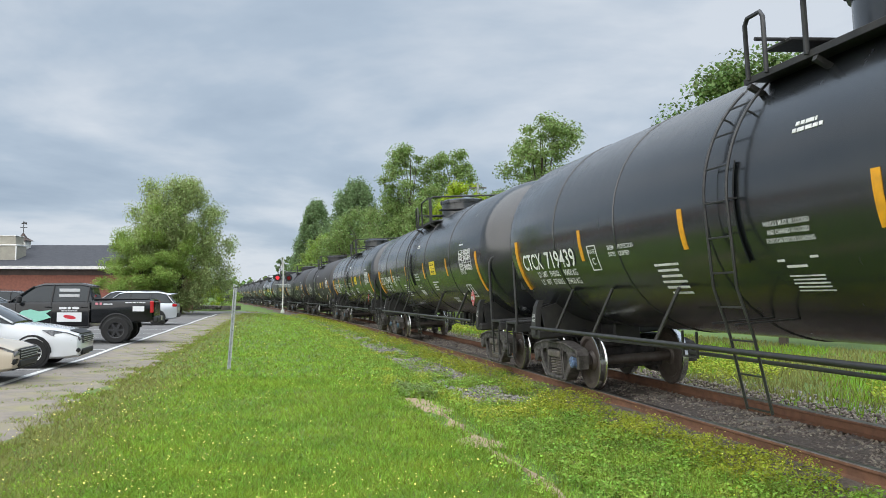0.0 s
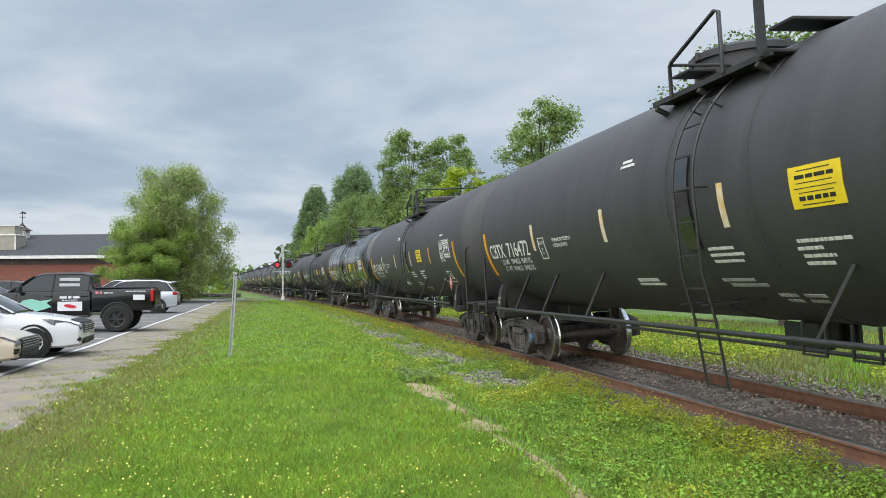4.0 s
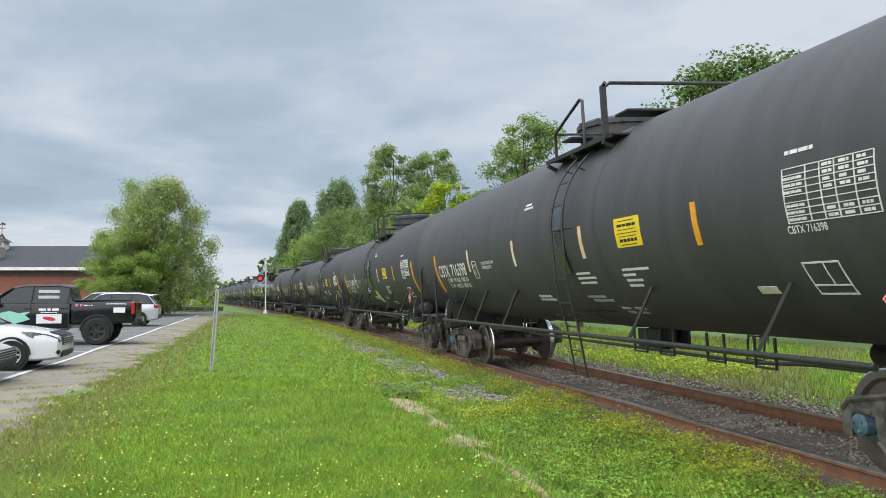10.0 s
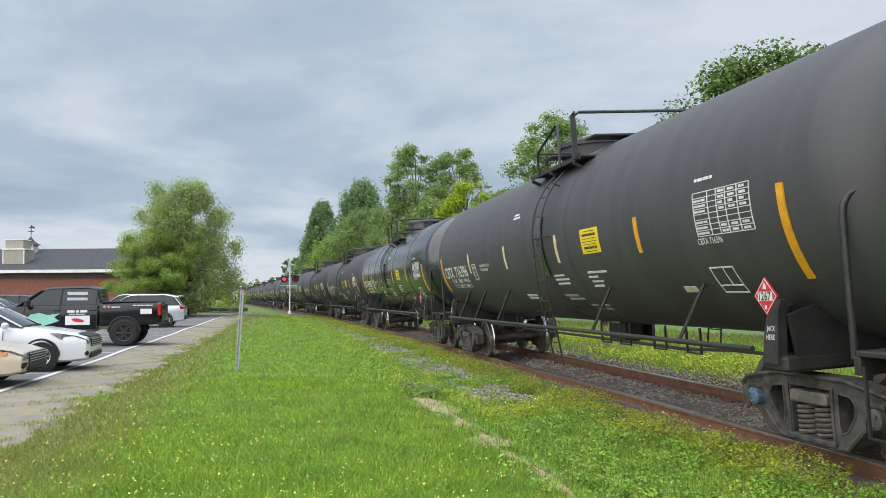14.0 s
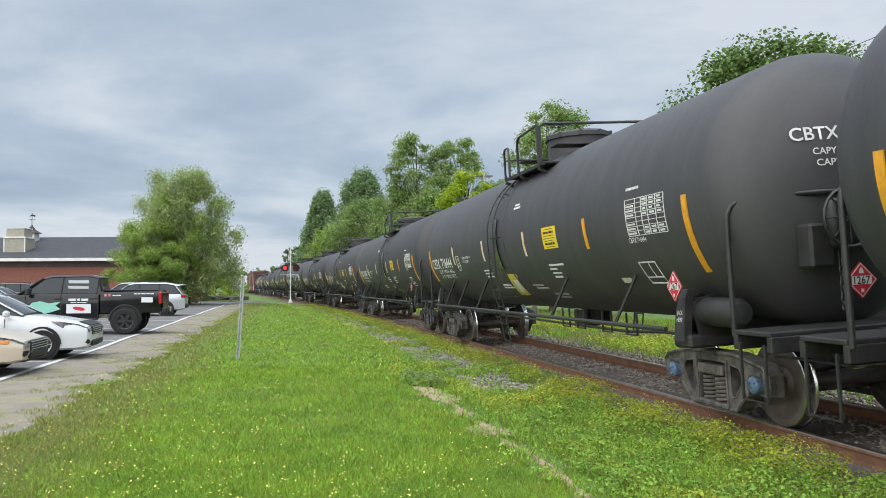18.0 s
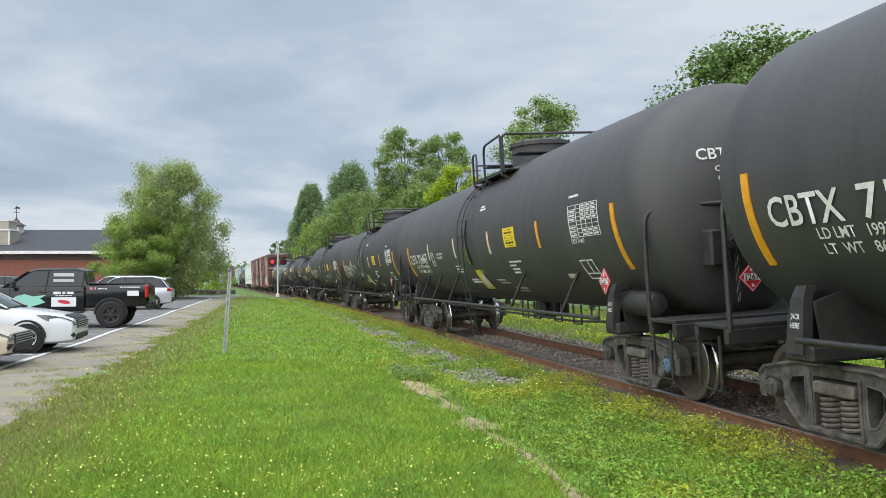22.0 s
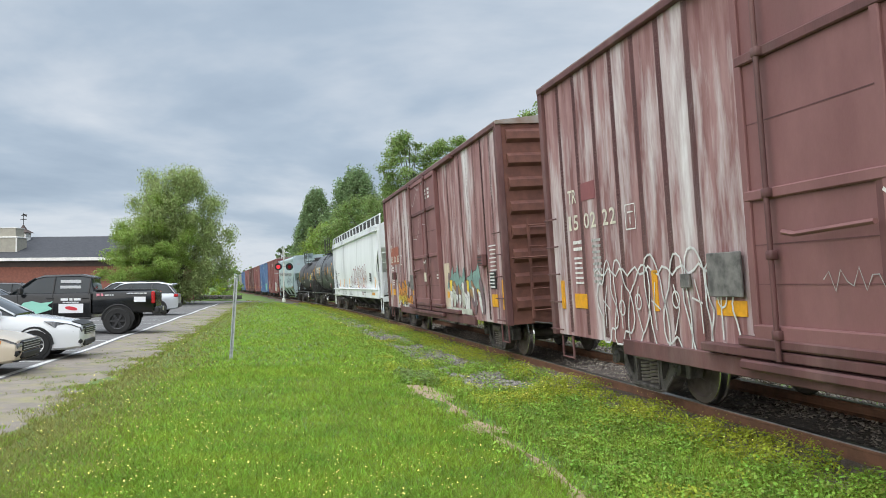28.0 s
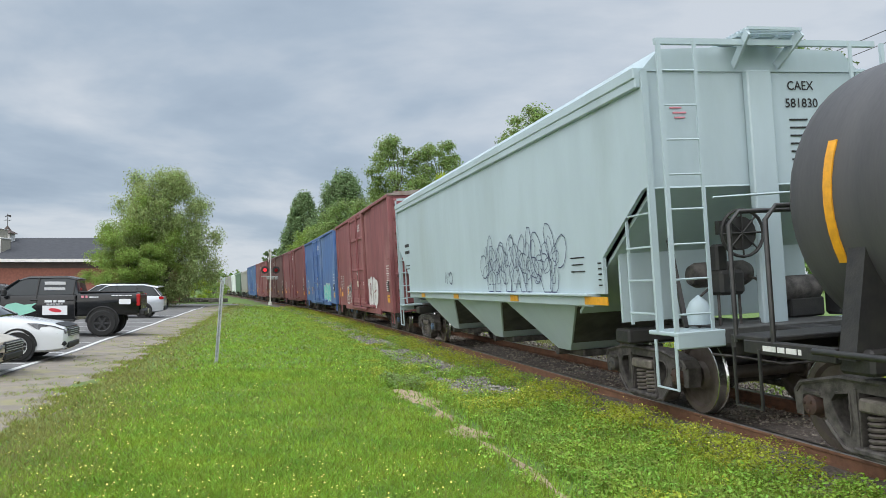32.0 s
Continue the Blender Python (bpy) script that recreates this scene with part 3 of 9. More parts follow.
def coupler_mesh(sill=0.7):
    sh = Shape()
    sh.box((0, 0.25, 0.85), (0.26, 0.7, 0.22), bev=0.03)
    sh.box((0, -0.16, 0.85), (0.16, 0.3, 0.16), bev=0.03)
    sh.box((0.05, -0.34, 0.86), (0.30, 0.22, 0.28), bev=0.06)
    sh.tube([(-0.10, -0.1, 0.72), (-0.45, 0.0, 0.70), (-1.0, 0.1, 0.82), (-1.25, 0.16, 0.86)], 0.016, 6)
    sh.tube([(0.2, 0.1, 0.75), (0.28, -0.2, 0.5), (0.2, -0.45, 0.42), (0.1, -0.5, 0.6)], 0.022, 6)
    return sh.mesh("coupler", M["cast"])


ME["coupler"] = coupler_mesh()


def couplers(car, half):
    part("coupler", ME["coupler"], car, "", pose(0, -half + 0.33, 0))
    part("coupler", ME["coupler"], car, "", pose(0, half - 0.33, 0, 0, 0, 180))


def skin(radius, zc, co, y, ang, flip=1.0, lift=0.004):
    """Lays flat letters or plates on the near side of a tank: x of co runs along the tank, from its far end to its near end."""
    out = np.zeros_like(co, shape=(len(co), 3))
    a = ang + co[:, 1] / radius
    r = radius + lift
    out[:, 0] = -r * np.cos(a)
    out[:, 1] = y - co[:, 0] * flip
    out[:, 2] = zc + r * np.sin(a)
    return out


def letters_on(name, text, size, y, z, radius, zc, mat, parent, width=None, label=""):
    co, me = lettering(name, text, size, width)
    ang = math.asin(max(-0.95, min(0.95, (z - zc) / radius)))
    me.vertices.foreach_set("co", skin(radius, zc, co, y, ang, 1.0, 0.005 + (0.75 * size) ** 2 / (7 * radius)).astype(np.float32).ravel())
    me.materials.clear()
    me.materials.append(mat)
    me.update()
    ob = part(name, me, parent, label)
    return ob


def flat_word(name, text, size, x, y, z, mat, parent, width=None, label=""):
    """Letters on an upright side that faces the lawn."""
    co, me = lettering(name, text, size, width)
    out = np.stack([x + 0.14 * co[:, 1], y - co[:, 0], z + co[:, 1]], -1)
    me.vertices.foreach_set("co", out.astype(np.float32).ravel())
    me.materials.clear()
    me.materials.append(mat)
    me.update()
    return part(name, me, parent, label)


def plate_on(radius, zc, y0, y1, z0, z1, lift=0.004, rows=6, slot=0, sh=None, shear=0.0):
    """A thin plate bent to the near side of a tank."""
    sh = sh or Shape()
    pts = []
    a0, a1 = (math.asin(max(-0.98, min(0.98, (z - zc) / radius))) for z in (z0, z1))
    for i in range(rows + 1):
        k = i / rows
        a = a0 + (a1 - a0) * k
        for y in (y0, y1):
            for r in (radius - 0.01, radius + lift):
                pts.append((-r * math.cos(a), y + shear * (1 - k), zc + r * math.sin(a)))
    fs = []
    for i in range(rows):
        b = 4 * i
        fs += [(b + 1, b + 3, b + 7, b + 5), (b, b + 1, b + 5, b + 4), (b + 3, b + 2, b + 6, b + 7)]
    fs += [(0, 2, 3, 1), (4 * rows, 4 * rows + 1, 4 * rows + 3, 4 * rows + 2)]
    return sh.add(pts, fs, slot)


def bars_on(radius, zc, rows, lift=0.0045, sh=None):
    """Lines of small writing: each row is (y of the middle, z, length, height), broken into words."""
    sh = sh or Shape()
    r0 = random.Random(len(rows) * 17 + int(rows[0][0] * 100))
    for y, z, ln, h in rows:
        k = y + ln / 2
        end = y - ln / 2
        while k > end + 0.02:
            w = min(r0.uniform(0.6, 2.6) * h * 1.6, k - end)
            plate_on(radius, zc, k - w, k, z - h / 2, z + h / 2, lift, 1, sh=sh)
            k -= w + h * 0.55
    return sh


def tank_shell(radius, zc, half, depth, rings=(), name="tank", mat=None, n=48):
    prof = [(-half - depth, 0.0)]
    for k in range(1, 9):
        a = math.pi / 2 * k / 8
        prof.append((-half - depth * math.cos(a), radius * math.sin(a)))
    seams = sorted(rings)
    for y in seams:
        prof += [(y - 0.045, radius), (y - 0.04, radius + 0.012), (y + 0.04, radius + 0.012), (y + 0.045, radius)]
    for k in range(8, -1, -1):
        a = math.pi / 2 * k / 8
        prof.append((half + depth * math.cos(a), radius * math.sin(a)))
    sh = Shape().lathe(prof, "y", n, at=(0, 0, zc))
    return sh.mesh(name, mat, 30)


def ladder_mesh(radius, zc, width=0.42, foot=0.44, top=None, out=0.16, name="ladder", tuck=0.0):
    """A ladder up the near side that bends over with the tank."""
    sh = Shape()
    top = top or zc + radius * 0.97
    path = [(-radius - out - 0.02 + tuck, foot), (-radius - out + tuck * 0.55, 1.2), (-radius - out + tuck * 0.12, 1.72)]
    amax = math.asin(min(0.985, (top - zc) / (radius)))
    steps = 10
    path += [(-radius - out, zc)]
    for k in range(1, steps + 1):
        a = amax * k / steps
        o = out + (0.05 - out) * (k / steps) ** 2
        path.append((-(radius + o) * math.cos(a), zc + (radius + o) * math.sin(a)))
    lens = [0]
    for a, b in zip(path, path[1:]):
        lens.append(lens[-1] + math.hypot(b[0] - a[0], b[1] - a[1]))
    for y in (-width / 2, width / 2):
        sh.tube([(x, y, z) for x, z in path], 0.016, 6)
    k = 0.02
    while k < lens[-1]:
        x = float(np.interp(k, lens, [q[0] for q in path]))
        z = float(np.interp(k, lens, [q[1] for q in path]))
        sh.tube([(x, -width / 2, z), (x, width / 2, z)], 0.011, 5)
        k += 0.36
    for z in (1.35, zc, zc + radius * 0.55):
        a = math.asin((z - zc) / radius) if abs(z - zc) < radius else 0
        for y in (-width / 2, width / 2):
            sh.tube([(-(radius - 0.02) * math.cos(a), y, zc + (radius - 0.02) * math.sin(a)), (-(radius + out) * math.cos(a) if z >= zc else -radius - out, y, z if z < zc else zc + (radius + out * 0.6) * math.sin(a))], 0.012, 5)
    return sh.mesh(name, M["rail_black"], 60)


def hazard_mesh(size=0.262):
    """Red diamond hazard sign with a white field, in the y z plane, facing -x."""
    sh = Shape()
    h = size / 2 * 1.414
    for r, x, slot in ((h, 0.0, 0), (h * 0.93, -0.004, 1), (h * 0.86, -0.007, 0)):
        sh.add([(x, 0, r), (x, r, 0), (x, 0, -r), (x, -r, 0)], [(0, 1, 2, 3)], slot)
    sh.add([(0.01, 0, h), (0.01, h, 0), (0.01, 0, -h), (0.01, -h, 0)], [(3, 2, 1, 0)], 0)
    w, q = h * 0.62, h * 0.23
    sh.add([(-0.009, -w, -q), (-0.009, w, -q), (-0.009, w, q), (-0.009, -w, q)], [(0, 3, 2, 1)], 1)
    sh.add([(-0.009, -0.03, h * 0.36), (-0.009, 0.03, h * 0.36), (-0.009, 0.022, h * 0.55), (-0.009, 0, h * 0.72), (-0.009, -0.022, h * 0.55)], [(4, 3, 2, 1, 0)], 1)
    sh.add([(-0.009, -0.018, -h * 0.66), (-0.009, 0.018, -h * 0.66), (-0.009, 0.018, -h * 0.46), (-0.009, -0.018, -h * 0.46)], [(0, 3, 2, 1)], 1)
    return sh.mesh("hazard_sign", [M["hazard_red"], M["white"]])


ME["hazard"] = hazard_mesh()


def digits_mesh():
    co, me = lettering("sign_number", "1267", 0.11, 0.185)
    out = np.stack([np.full(len(co), -0.012), -co[:, 0], co[:, 1]], -1)
    me.vertices.foreach_set("co", out.astype(np.float32).ravel())
    me.materials.clear()
    me.materials.append(M["ink"])
    me.update()
    return me


ME["digits"] = digits_mesh()
R_T, Z_T, HALF_T = 1.55, 2.60, 7.85


def big_tank_car(style):
    """A long general-purpose tank car, 18.1 m over the couplers; its far end carries the number on the near side."""
    gloss = style == 2
    car = thing("tank_car", "long glossy black railway tank car on two trucks" if gloss else "long matte black railway tank car on two trucks", "tank car", "tank cars of the train")
    paint = M["gloss_paint"] if gloss else M["black_paint"]
    rings = (-4.9, -1.75, 1.0, 3.3, 5.6) if gloss else ((-1.95, -0.35) if style == 0 else (-0.2,))
    part("tank", tank_shell(R_T, Z_T, HALF_T, 0.78, rings, mat=paint), car)
    # centre sill stubs, saddles and end platforms
    for e in (-1, 1):
        sh = Shape()
        sh.box((0, e * 7.6, 0.93), (0.5, 2.6, 0.32), bev=0.03)
        part("stub_sill", sh, car, mats=M["frame_black"])
        sh = Shape()
        sh.prism([(-1.3, 0.98), (1.3, 0.98), (1.36, 1.40), (1.0, 1.5), (-1.0, 1.5), (-1.36, 1.40)], 0.05, pose(0, e * 7.06 - 0.16, 0))
        sh.prism([(-1.3, 0.98), (1.3, 0.98), (1.36, 1.40), (1.0, 1.5), (-1.0, 1.5), (-1.36, 1.40)], 0.05, pose(0, e * 7.06 + 0.16, 0))
        sh.box((0, e * 7.06, 0.93), (2.9, 0.4, 0.16), bev=0.03)
        part("saddle", sh, car, mats=M["frame_black"])
        for x in (-1, 1):
            sh = Shape()
            rings = []
            for xo, z, w0 in ((1.48, 0.93, 0.12), (1.45, 1.22, 0.11), (1.41, 1.44, 0.085), (1.36, 1.54, 0.07)):
                rings.append([(x * xo, e * 7.06 - w0, z), (x * xo, e * 7.06 + w0, z), (x * (xo - 0.10), e * 7.06 + w0, z), (x * (xo - 0.10), e * 7.06 - w0, z)])
            sh.loft(rings)
            jp = part("jacking_bracket", sh, car, mats=M["frame_black"])
            if x < 0:
                for k, word in enumerate(("JACK", "HERE")):
                    flat_word("jack_word", word, 0.07, -1.458 + 0.010 * (1 - k), e * 7.06, 1.26 - 0.075 * k, M["white"], jp, 0.13)
        sh = Shape()
        sh.box((0, e * 8.5, 1.10), (2.9, 0.62, 0.05), bev=0.01)
        sh.bar((-1.45, e * 8.2, 1.0), (1.45, e * 8.2, 1.0), 0.08, 0.16, 0.01)
        sh.bar((-1.45, e * 8.78, 1.0), (1.45, e * 8.78, 1.0), 0.08, 0.16, 0.01)
        part("end_platform", sh, car, mats=M["frame_black"])
        sh = Shape()
        sh.tube([(-1.42, e * 8.15, 1.05), (-1.42, e * 8.15, 2.26), (-1.41, e * 8.155, 2.35), (-1.37, e * 8.18, 2.43), (-1.30, e * 8.22, 2.48), (-1.20, e * 8.28, 2.50), (-0.6, e * 8.60, 2.50), (0.6, e * 8.60, 2.50), (1.20, e * 8.28, 2.50),
                 (1.30, e * 8.22, 2.48), (1.37, e * 8.18, 2.43), (1.41, e * 8.155, 2.35), (1.42, e * 8.15, 2.26), (1.42, e * 8.15, 1.05)], 0.03, 8)
        part("end_railing", sh, car, mats=M["rail_black"], smooth=60)
        for x in (-1, 1):
            sh = Shape().tube([(x * 1.46, e * 8.3, 1.0), (x * 1.46, e * 8.3, 0.42), (x * 1.46, e * 8.72, 0.42), (x * 1.46, e * 8.72, 1.0)], 0.018, 6)
            part("stirrup_step", sh, car, mats=M["rail_black"], smooth=60)
    for x in (-1, 1):
        sh = Shape()
        sh.tube([(x * 1.56, -6.9, 1.07), (x * 1.56, 6.9, 1.07)], 0.032, 7)
        part("side_rail", sh, car, mats=M["rail_black"], smooth=60)
        for y in (-5.6, -3.0, 2.1, 4.0, 5.5):
            sh = Shape().bar((x * 1.55, y + 0.18, 1.07), (x * 1.30, y - 0.05, 1.72), 0.07, 0.03)
            part("rail_strut", sh, car, mats=M["rail_black"])
        part("ladder", ladder_mesh(R_T, Z_T, top=3.72, out=0.11 if gloss else 0.16, tuck=0.36 if gloss else 0.28), car, "", pose(0, (-1.05, 0.2, 0.35)[style], 0, 0, 0, 0 if x < 0 else 180))
    part("ladder_backing", plate_on(R_T + (0.03 if gloss else 0.02), Z_T, -0.14, 0.14, 1.95, 2.98, 0.008, 8), car, "dark smooth plate behind the ladder", pose(0, (-0.76, 0.36, 0.51)[style], 0), mats=M["gloss_paint"])
    # top: walkway, railings, housing
    y_h = 0.2 if style == 0 else -0.75
    sh = Shape()
    top = 4.50 if style == 0 else 4.60
    sh.lathe([(4.0, 0.62), (top - 0.16, 0.62), (top - 0.16, 0.66), (top - 0.08, 0.66), (top - 0.08, 0.62), (top - 0.03, 0.55), (top, 0.0)], "z", 28, at=(0, y_h, 0))
    for k in range(10):
        a = 2 * math.pi * k / 10
        sh.box((0.65 * math.cos(a), y_h + 0.65 * math.sin(a), top - 0.11), (0.06, 0.06, 0.11), bev=0.01)
    part("valve_housing", sh, car, "round valve housing with a bolted lid", mats=paint, smooth=35)
    sh = Shape()
    for x in (-1, 1):
        sh.box((x * 1.08, -0.9, 3.82), (0.36, 2.4, 0.04), bev=0.01)
        sh.bar((x * 1.25, -2.1, 3.80), (x * 1.25, 0.3, 3.80), 0.04, 0.06)
        for y in (-1.9, -0.8, 0.2):
            sh.bar((x * 1.28, y, 3.74), (x * 1.05, y, 3.62), 0.06, 0.05)
    for y in (0.15, -1.85):
        sh.box((0, y, 4.16), (1.9, 0.4, 0.04), bev=0.01)
    part("top_walkway", sh, car, mats=M["frame_black"])
    for x in (-1, 1):
        sh = Shape()
        x1 = x * 1.28
        if style == 0:
            sh.tube([(x1, -0.2, 3.8), (x1, -0.2, 4.16), (x1, -0.25, 4.2), (x1, -1.22, 4.50), (x1, -1.3, 4.47), (x1, -1.3, 3.8)], 0.024, 6)
            part("top_railing", sh, car, mats=M["rail_black"], smooth=60)
            sh = Shape()
            sh.tube([(x1, -1.95, 3.8), (x1, -1.95, 4.4), (x1, -2.0, 4.5), (x1, -2.08, 4.53)], 0.024, 6)
        else:
            sh.tube([(x1, 0.2, 3.8), (x1, 0.2, 4.36), (x1, 0.15, 4.42), (x1, -0.06, 4.42), (x1, -0.1, 4.36), (x1, -0.1, 3.8)], 0.024, 6)
            part("top_railing", sh, car, mats=M["rail_black"], smooth=60)
            sh = Shape()
            sh.tube([(x1, -0.7, 3.8), (x1, -0.7, 4.36), (x1, -0.76, 4.46), (x1, -0.86, 4.5), (x1, -1.9, 4.53)], 0.026, 6)
        sh.bar((x1, -2.0, 3.78), (x1, -2.0, 4.5), 0.05, 0.08)
        part("top_railing", sh, car, mats=M["rail_black"], smooth=60)
    sh = Shape()
    sh.tube([(-1.28, -1.98, 4.47), (-1.18, -2.02, 4.54), (1.18, -2.02, 4.54), (1.28, -1.98, 4.47)], 0.026, 6)
    part("cross_railing", sh, car, mats=M["rail_black"], smooth=60)
    sh = Shape().tube([(-1.28, 0.05 if style else -0.2, 4.18), (1.28, 0.05 if style else -0.2, 4.18)], 0.02, 6)
    part("cross_railing", sh, car, mats=M["rail_black"], smooth=60)
    # under the tank: bottom outlet, brake rigging
    sh = Shape()
    sh.lathe([(0.72, 0.0), (0.72, 0.12), (0.80, 0.14), (0.80, 0.20), (1.08, 0.22)], "z", 14, at=(0, -0.9, 0))
    sh.bar((-0.25, -0.6, 0.9), (-0.25, -1.2, 0.9), 0.05, 0.3)
    sh.bar((0.25, -0.6, 0.9), (0.25, -1.2, 0.9), 0.05, 0.3)
    part("bottom_outlet", sh, car, mats=M["frame_black"])
    sh = Shape()
    sh.tube([(-0.7, 6.4, 0.85), (-0.7, 3.0, 0.88), (-0.9, 2.6, 0.88), (-0.9, -4.4, 0.86), (-0.6, -5.0, 0.86), (-0.6, -6.4, 0.86)], 0.024, 6)
    for y in (-4.6, -3.7, -2.6, -1.9, 2.6):
        sh.tube([(-1.0, y, 1.16), (-1.0, y, 0.84), (-1.0, y - 0.34, 0.84), (-1.0, y - 0.34, 1.16)], 0.018, 6)
    part("brake_pipe", sh, car, mats=M["rail_black"], smooth=60)
    sh = Shape()
    sh.lathe([(-0.52, 0.0), (-0.50, 0.12), (-0.42, 0.17), (0.42, 0.17), (0.50, 0.12), (0.52, 0.0)], "y", 20, at=(-1.18, -7.45, 1.27) if style == 1 else (0.45, -5.2, 0.88))
    part("air_reservoir", sh, car, mats=M["frame_black"], smooth=40)
    sh = Shape()
    ring = [(0.30 * math.cos(a), -0.0, 0.30 * math.sin(a)) for a in [2 * math.pi * j / 20 for j in range(20)]]
    sh.tube(ring, 0.018, 6, closed=True)
    for k in range(4):
        a = math.pi * k / 4
        sh.tube([(-0.27 * math.cos(a), 0, -0.27 * math.sin(a)), (0.27 * math.cos(a), 0, 0.27 * math.sin(a))], 0.010, 5)
    sh.box((0, 0.12, -0.05), (0.34, 0.2, 0.5), bev=0.04)
    part("brake_wheel", sh, car, "", pose(-0.46, -8.82, 2.22), mats=M["rail_black"], smooth=60)
    # brake chain and its lever box on the near end
    sh = Shape()
    for k in range(9):
        sh.tube([(-0.48 + 0.022 * math.cos(a) * (k % 2), -8.66 + 0.022 * math.cos(a) * (1 - k % 2), 1.32 + 0.075 * k + 0.045 * math.sin(a)) for a in [2 * math.pi * j / 8 for j in range(8)]], 0.008, 4, closed=True)
    part("brake_chain", sh, car, mats=M["rail_black"])
    part("brake_box", Shape().box((-0.70, -8.58, 1.95), (0.28, 0.24, 0.46), bev=0.03), car, mats=M["frame_black"])
    # signs and lettering on the near side
    for y, z0, z1, sk in ((7.53, 1.74, 2.63, 0.0), (-7.53, 1.74, 2.63, 0.0)):
        part("reflective_strip", plate_on(R_T, Z_T, y - 0.05, y + 0.05, z0, z1, 0.016, 10, shear=sk), car, mats=M["orange"])
    for y in (4.5, 1.5, -1.5, -4.5):
        part("reflective_strip", plate_on(R_T, Z_T, y - 0.05, y + 0.05, 2.15, 2.61, 0.006), car, mats=M["orange"] if y < -2 or gloss else M["strip_faded"])
    ye = (-2.95, -2.93, -2.77)[style]
    pl = part("emergency_sign", plate_on(R_T, Z_T, ye - 0.335, ye + 0.335, 2.23, 2.60, 0.006, 4), car, "yellow enamel emergency sign", mats=M["placard_yellow"])
    part("sign_print", bars_on(R_T, Z_T, [(ye, 2.56, 0.44, 0.010), (ye, 2.505, 0.50, 0.034), (ye, 2.45, 0.48, 0.008), (ye, 2.405, 0.56, 0.008), (ye, 2.365, 0.44, 0.008), (ye, 2.315, 0.46, 0.038), (ye, 2.26, 0.40, 0.010)], 0.008), pl, mats=M["ink"])
    if gloss:
        sh = bars_on(R_T, Z_T, [(-2.70, 2.02, 0.70, 0.030), (-2.50, 1.95, 0.36, 0.030), (-2.55, 1.88, 0.44, 0.030), (-2.50, 1.81, 0.38, 0.030)])
        part("stencil_block", sh, car, mats=M["white"])
        for k, (w, line) in enumerate(((0.66, "HANDLE MUST BE LOCKED"), (0.6, "AND CHAINED IN CLOSED"), (0.68, "POSITION BEFORE LOADING"))):
            letters_on("stencil_line", line, 0.066, -0.33, 2.30 - 0.08 * k, R_T, Z_T, M["white"], car, w)
        sh = bars_on(R_T, Z_T, [(-0.33, 1.80 - 0.035 * k, 0.5 - 0.05 * (k % 2), 0.010) for k in range(5)])
        for y0, y1, z in ((-0.12, -0.40, 1.89), (-0.50, -0.60, 1.97), (-0.02, -0.12, 1.95)):
            plate_on(R_T, Z_T, y1, y0, z - 0.01, z + 0.01, 0.0045, 1, sh=sh)
        part("diagram", sh, car, mats=M["white"])
        part("stencil_block", bars_on(R_T, Z_T, [(2.10, 2.0 - 0.07 * k, 0.58 - 0.05 * (k % 3), 0.026) for k in range(6)]), car, mats=M["white"])
        part("stencil_block", bars_on(R_T, Z_T, [(-3.92, 1.55, 0.5, 0.05), (-3.90, 1.48, 0.42, 0.05)]), car, mats=M["grey_letter"])
    else:
        ys = -1.22 if style == 0 else 1.66
        part("stencil_block", bars_on(R_T, Z_T, [(ys, 1.94, 0.50, 0.030), (ys - 0.05, 1.87, 0.62, 0.030), (ys - 0.02, 1.80, 0.54, 0.030)]), car, mats=M["white"])
        part("stencil_block", bars_on(R_T, Z_T, [(-2.83, 1.95, 0.70, 0.030), (-2.62, 1.88, 0.36, 0.030), (-2.68, 1.81, 0.42, 0.030), (-2.64, 1.74, 0.38, 0.030)]), car, mats=M["white"])
        part("stencil_block", bars_on(R_T, Z_T, [(-1.15, 1.59, 0.6, 0.03), (-1.28, 1.53, 0.68, 0.03), (-1.95, 1.42, 0.7, 0.03), (-1.95, 1.36, 0.6, 0.03)]), car, mats=M["grey_letter"])
        part("stencil_block", bars_on(R_T, Z_T, [(0.9, 1.60, 0.6, 0.04), (0.9, 1.54, 0.7, 0.03)]), car, mats=M["white"])
    # test panel with ruled lines
    sh = Shape()
    y0, y1, z0, z1 = -7.04, -5.97, 2.245, 2.72
    for k in range(9):
        z = z0 + (z1 - z0) * k / 8
        plate_on(R_T, Z_T, y0, y1, z - 0.004, z + 0.004, 0.005, 1, sh=sh)
    for k in (0, 0.28, 0.44, 0.6, 0.8, 1):
        y = y1 + (y0 - y1) * k
        plate_on(R_T, Z_T, y - 0.005, y + 0.005, z0, z1, 0.0055, 6, sh=sh)
    bars_on(R_T, Z_T, [(-6.1, z0 + 0.0594 * (k + 0.5), 0.24, 0.024) for k in (0, 1, 2, 4, 5, 6)], sh=sh)
    bars_on(R_T, Z_T, [(y, z0 + 0.0594 * (k + 0.5), 0.11, 0.026) for k in (0, 1, 4, 5, 6, 7) for y in (-6.53, -6.72, -6.92)], sh=sh)
    bars_on(R_T, Z_T, [(-6.18, 2.86, 0.36, 0.034)], sh=sh)
    part("test_panel", sh, car, "white ruled test panel", mats=M["white"])
    sh = Shape()
    for a, b, c, d in ((-6.38, -5.92, 1.886, 1.90), (-6.38, -5.92, 1.605, 1.619), (-5.934, -5.92, 1.605, 1.90), (-6.38, -6.366, 1.605, 1.90), (-6.19, -6.178, 1.69, 1.90), (-6.38, -5.92, 1.685, 1.697)):
        plate_on(R_T, Z_T, a, b, c, d, 0.005, 2, sh=sh)
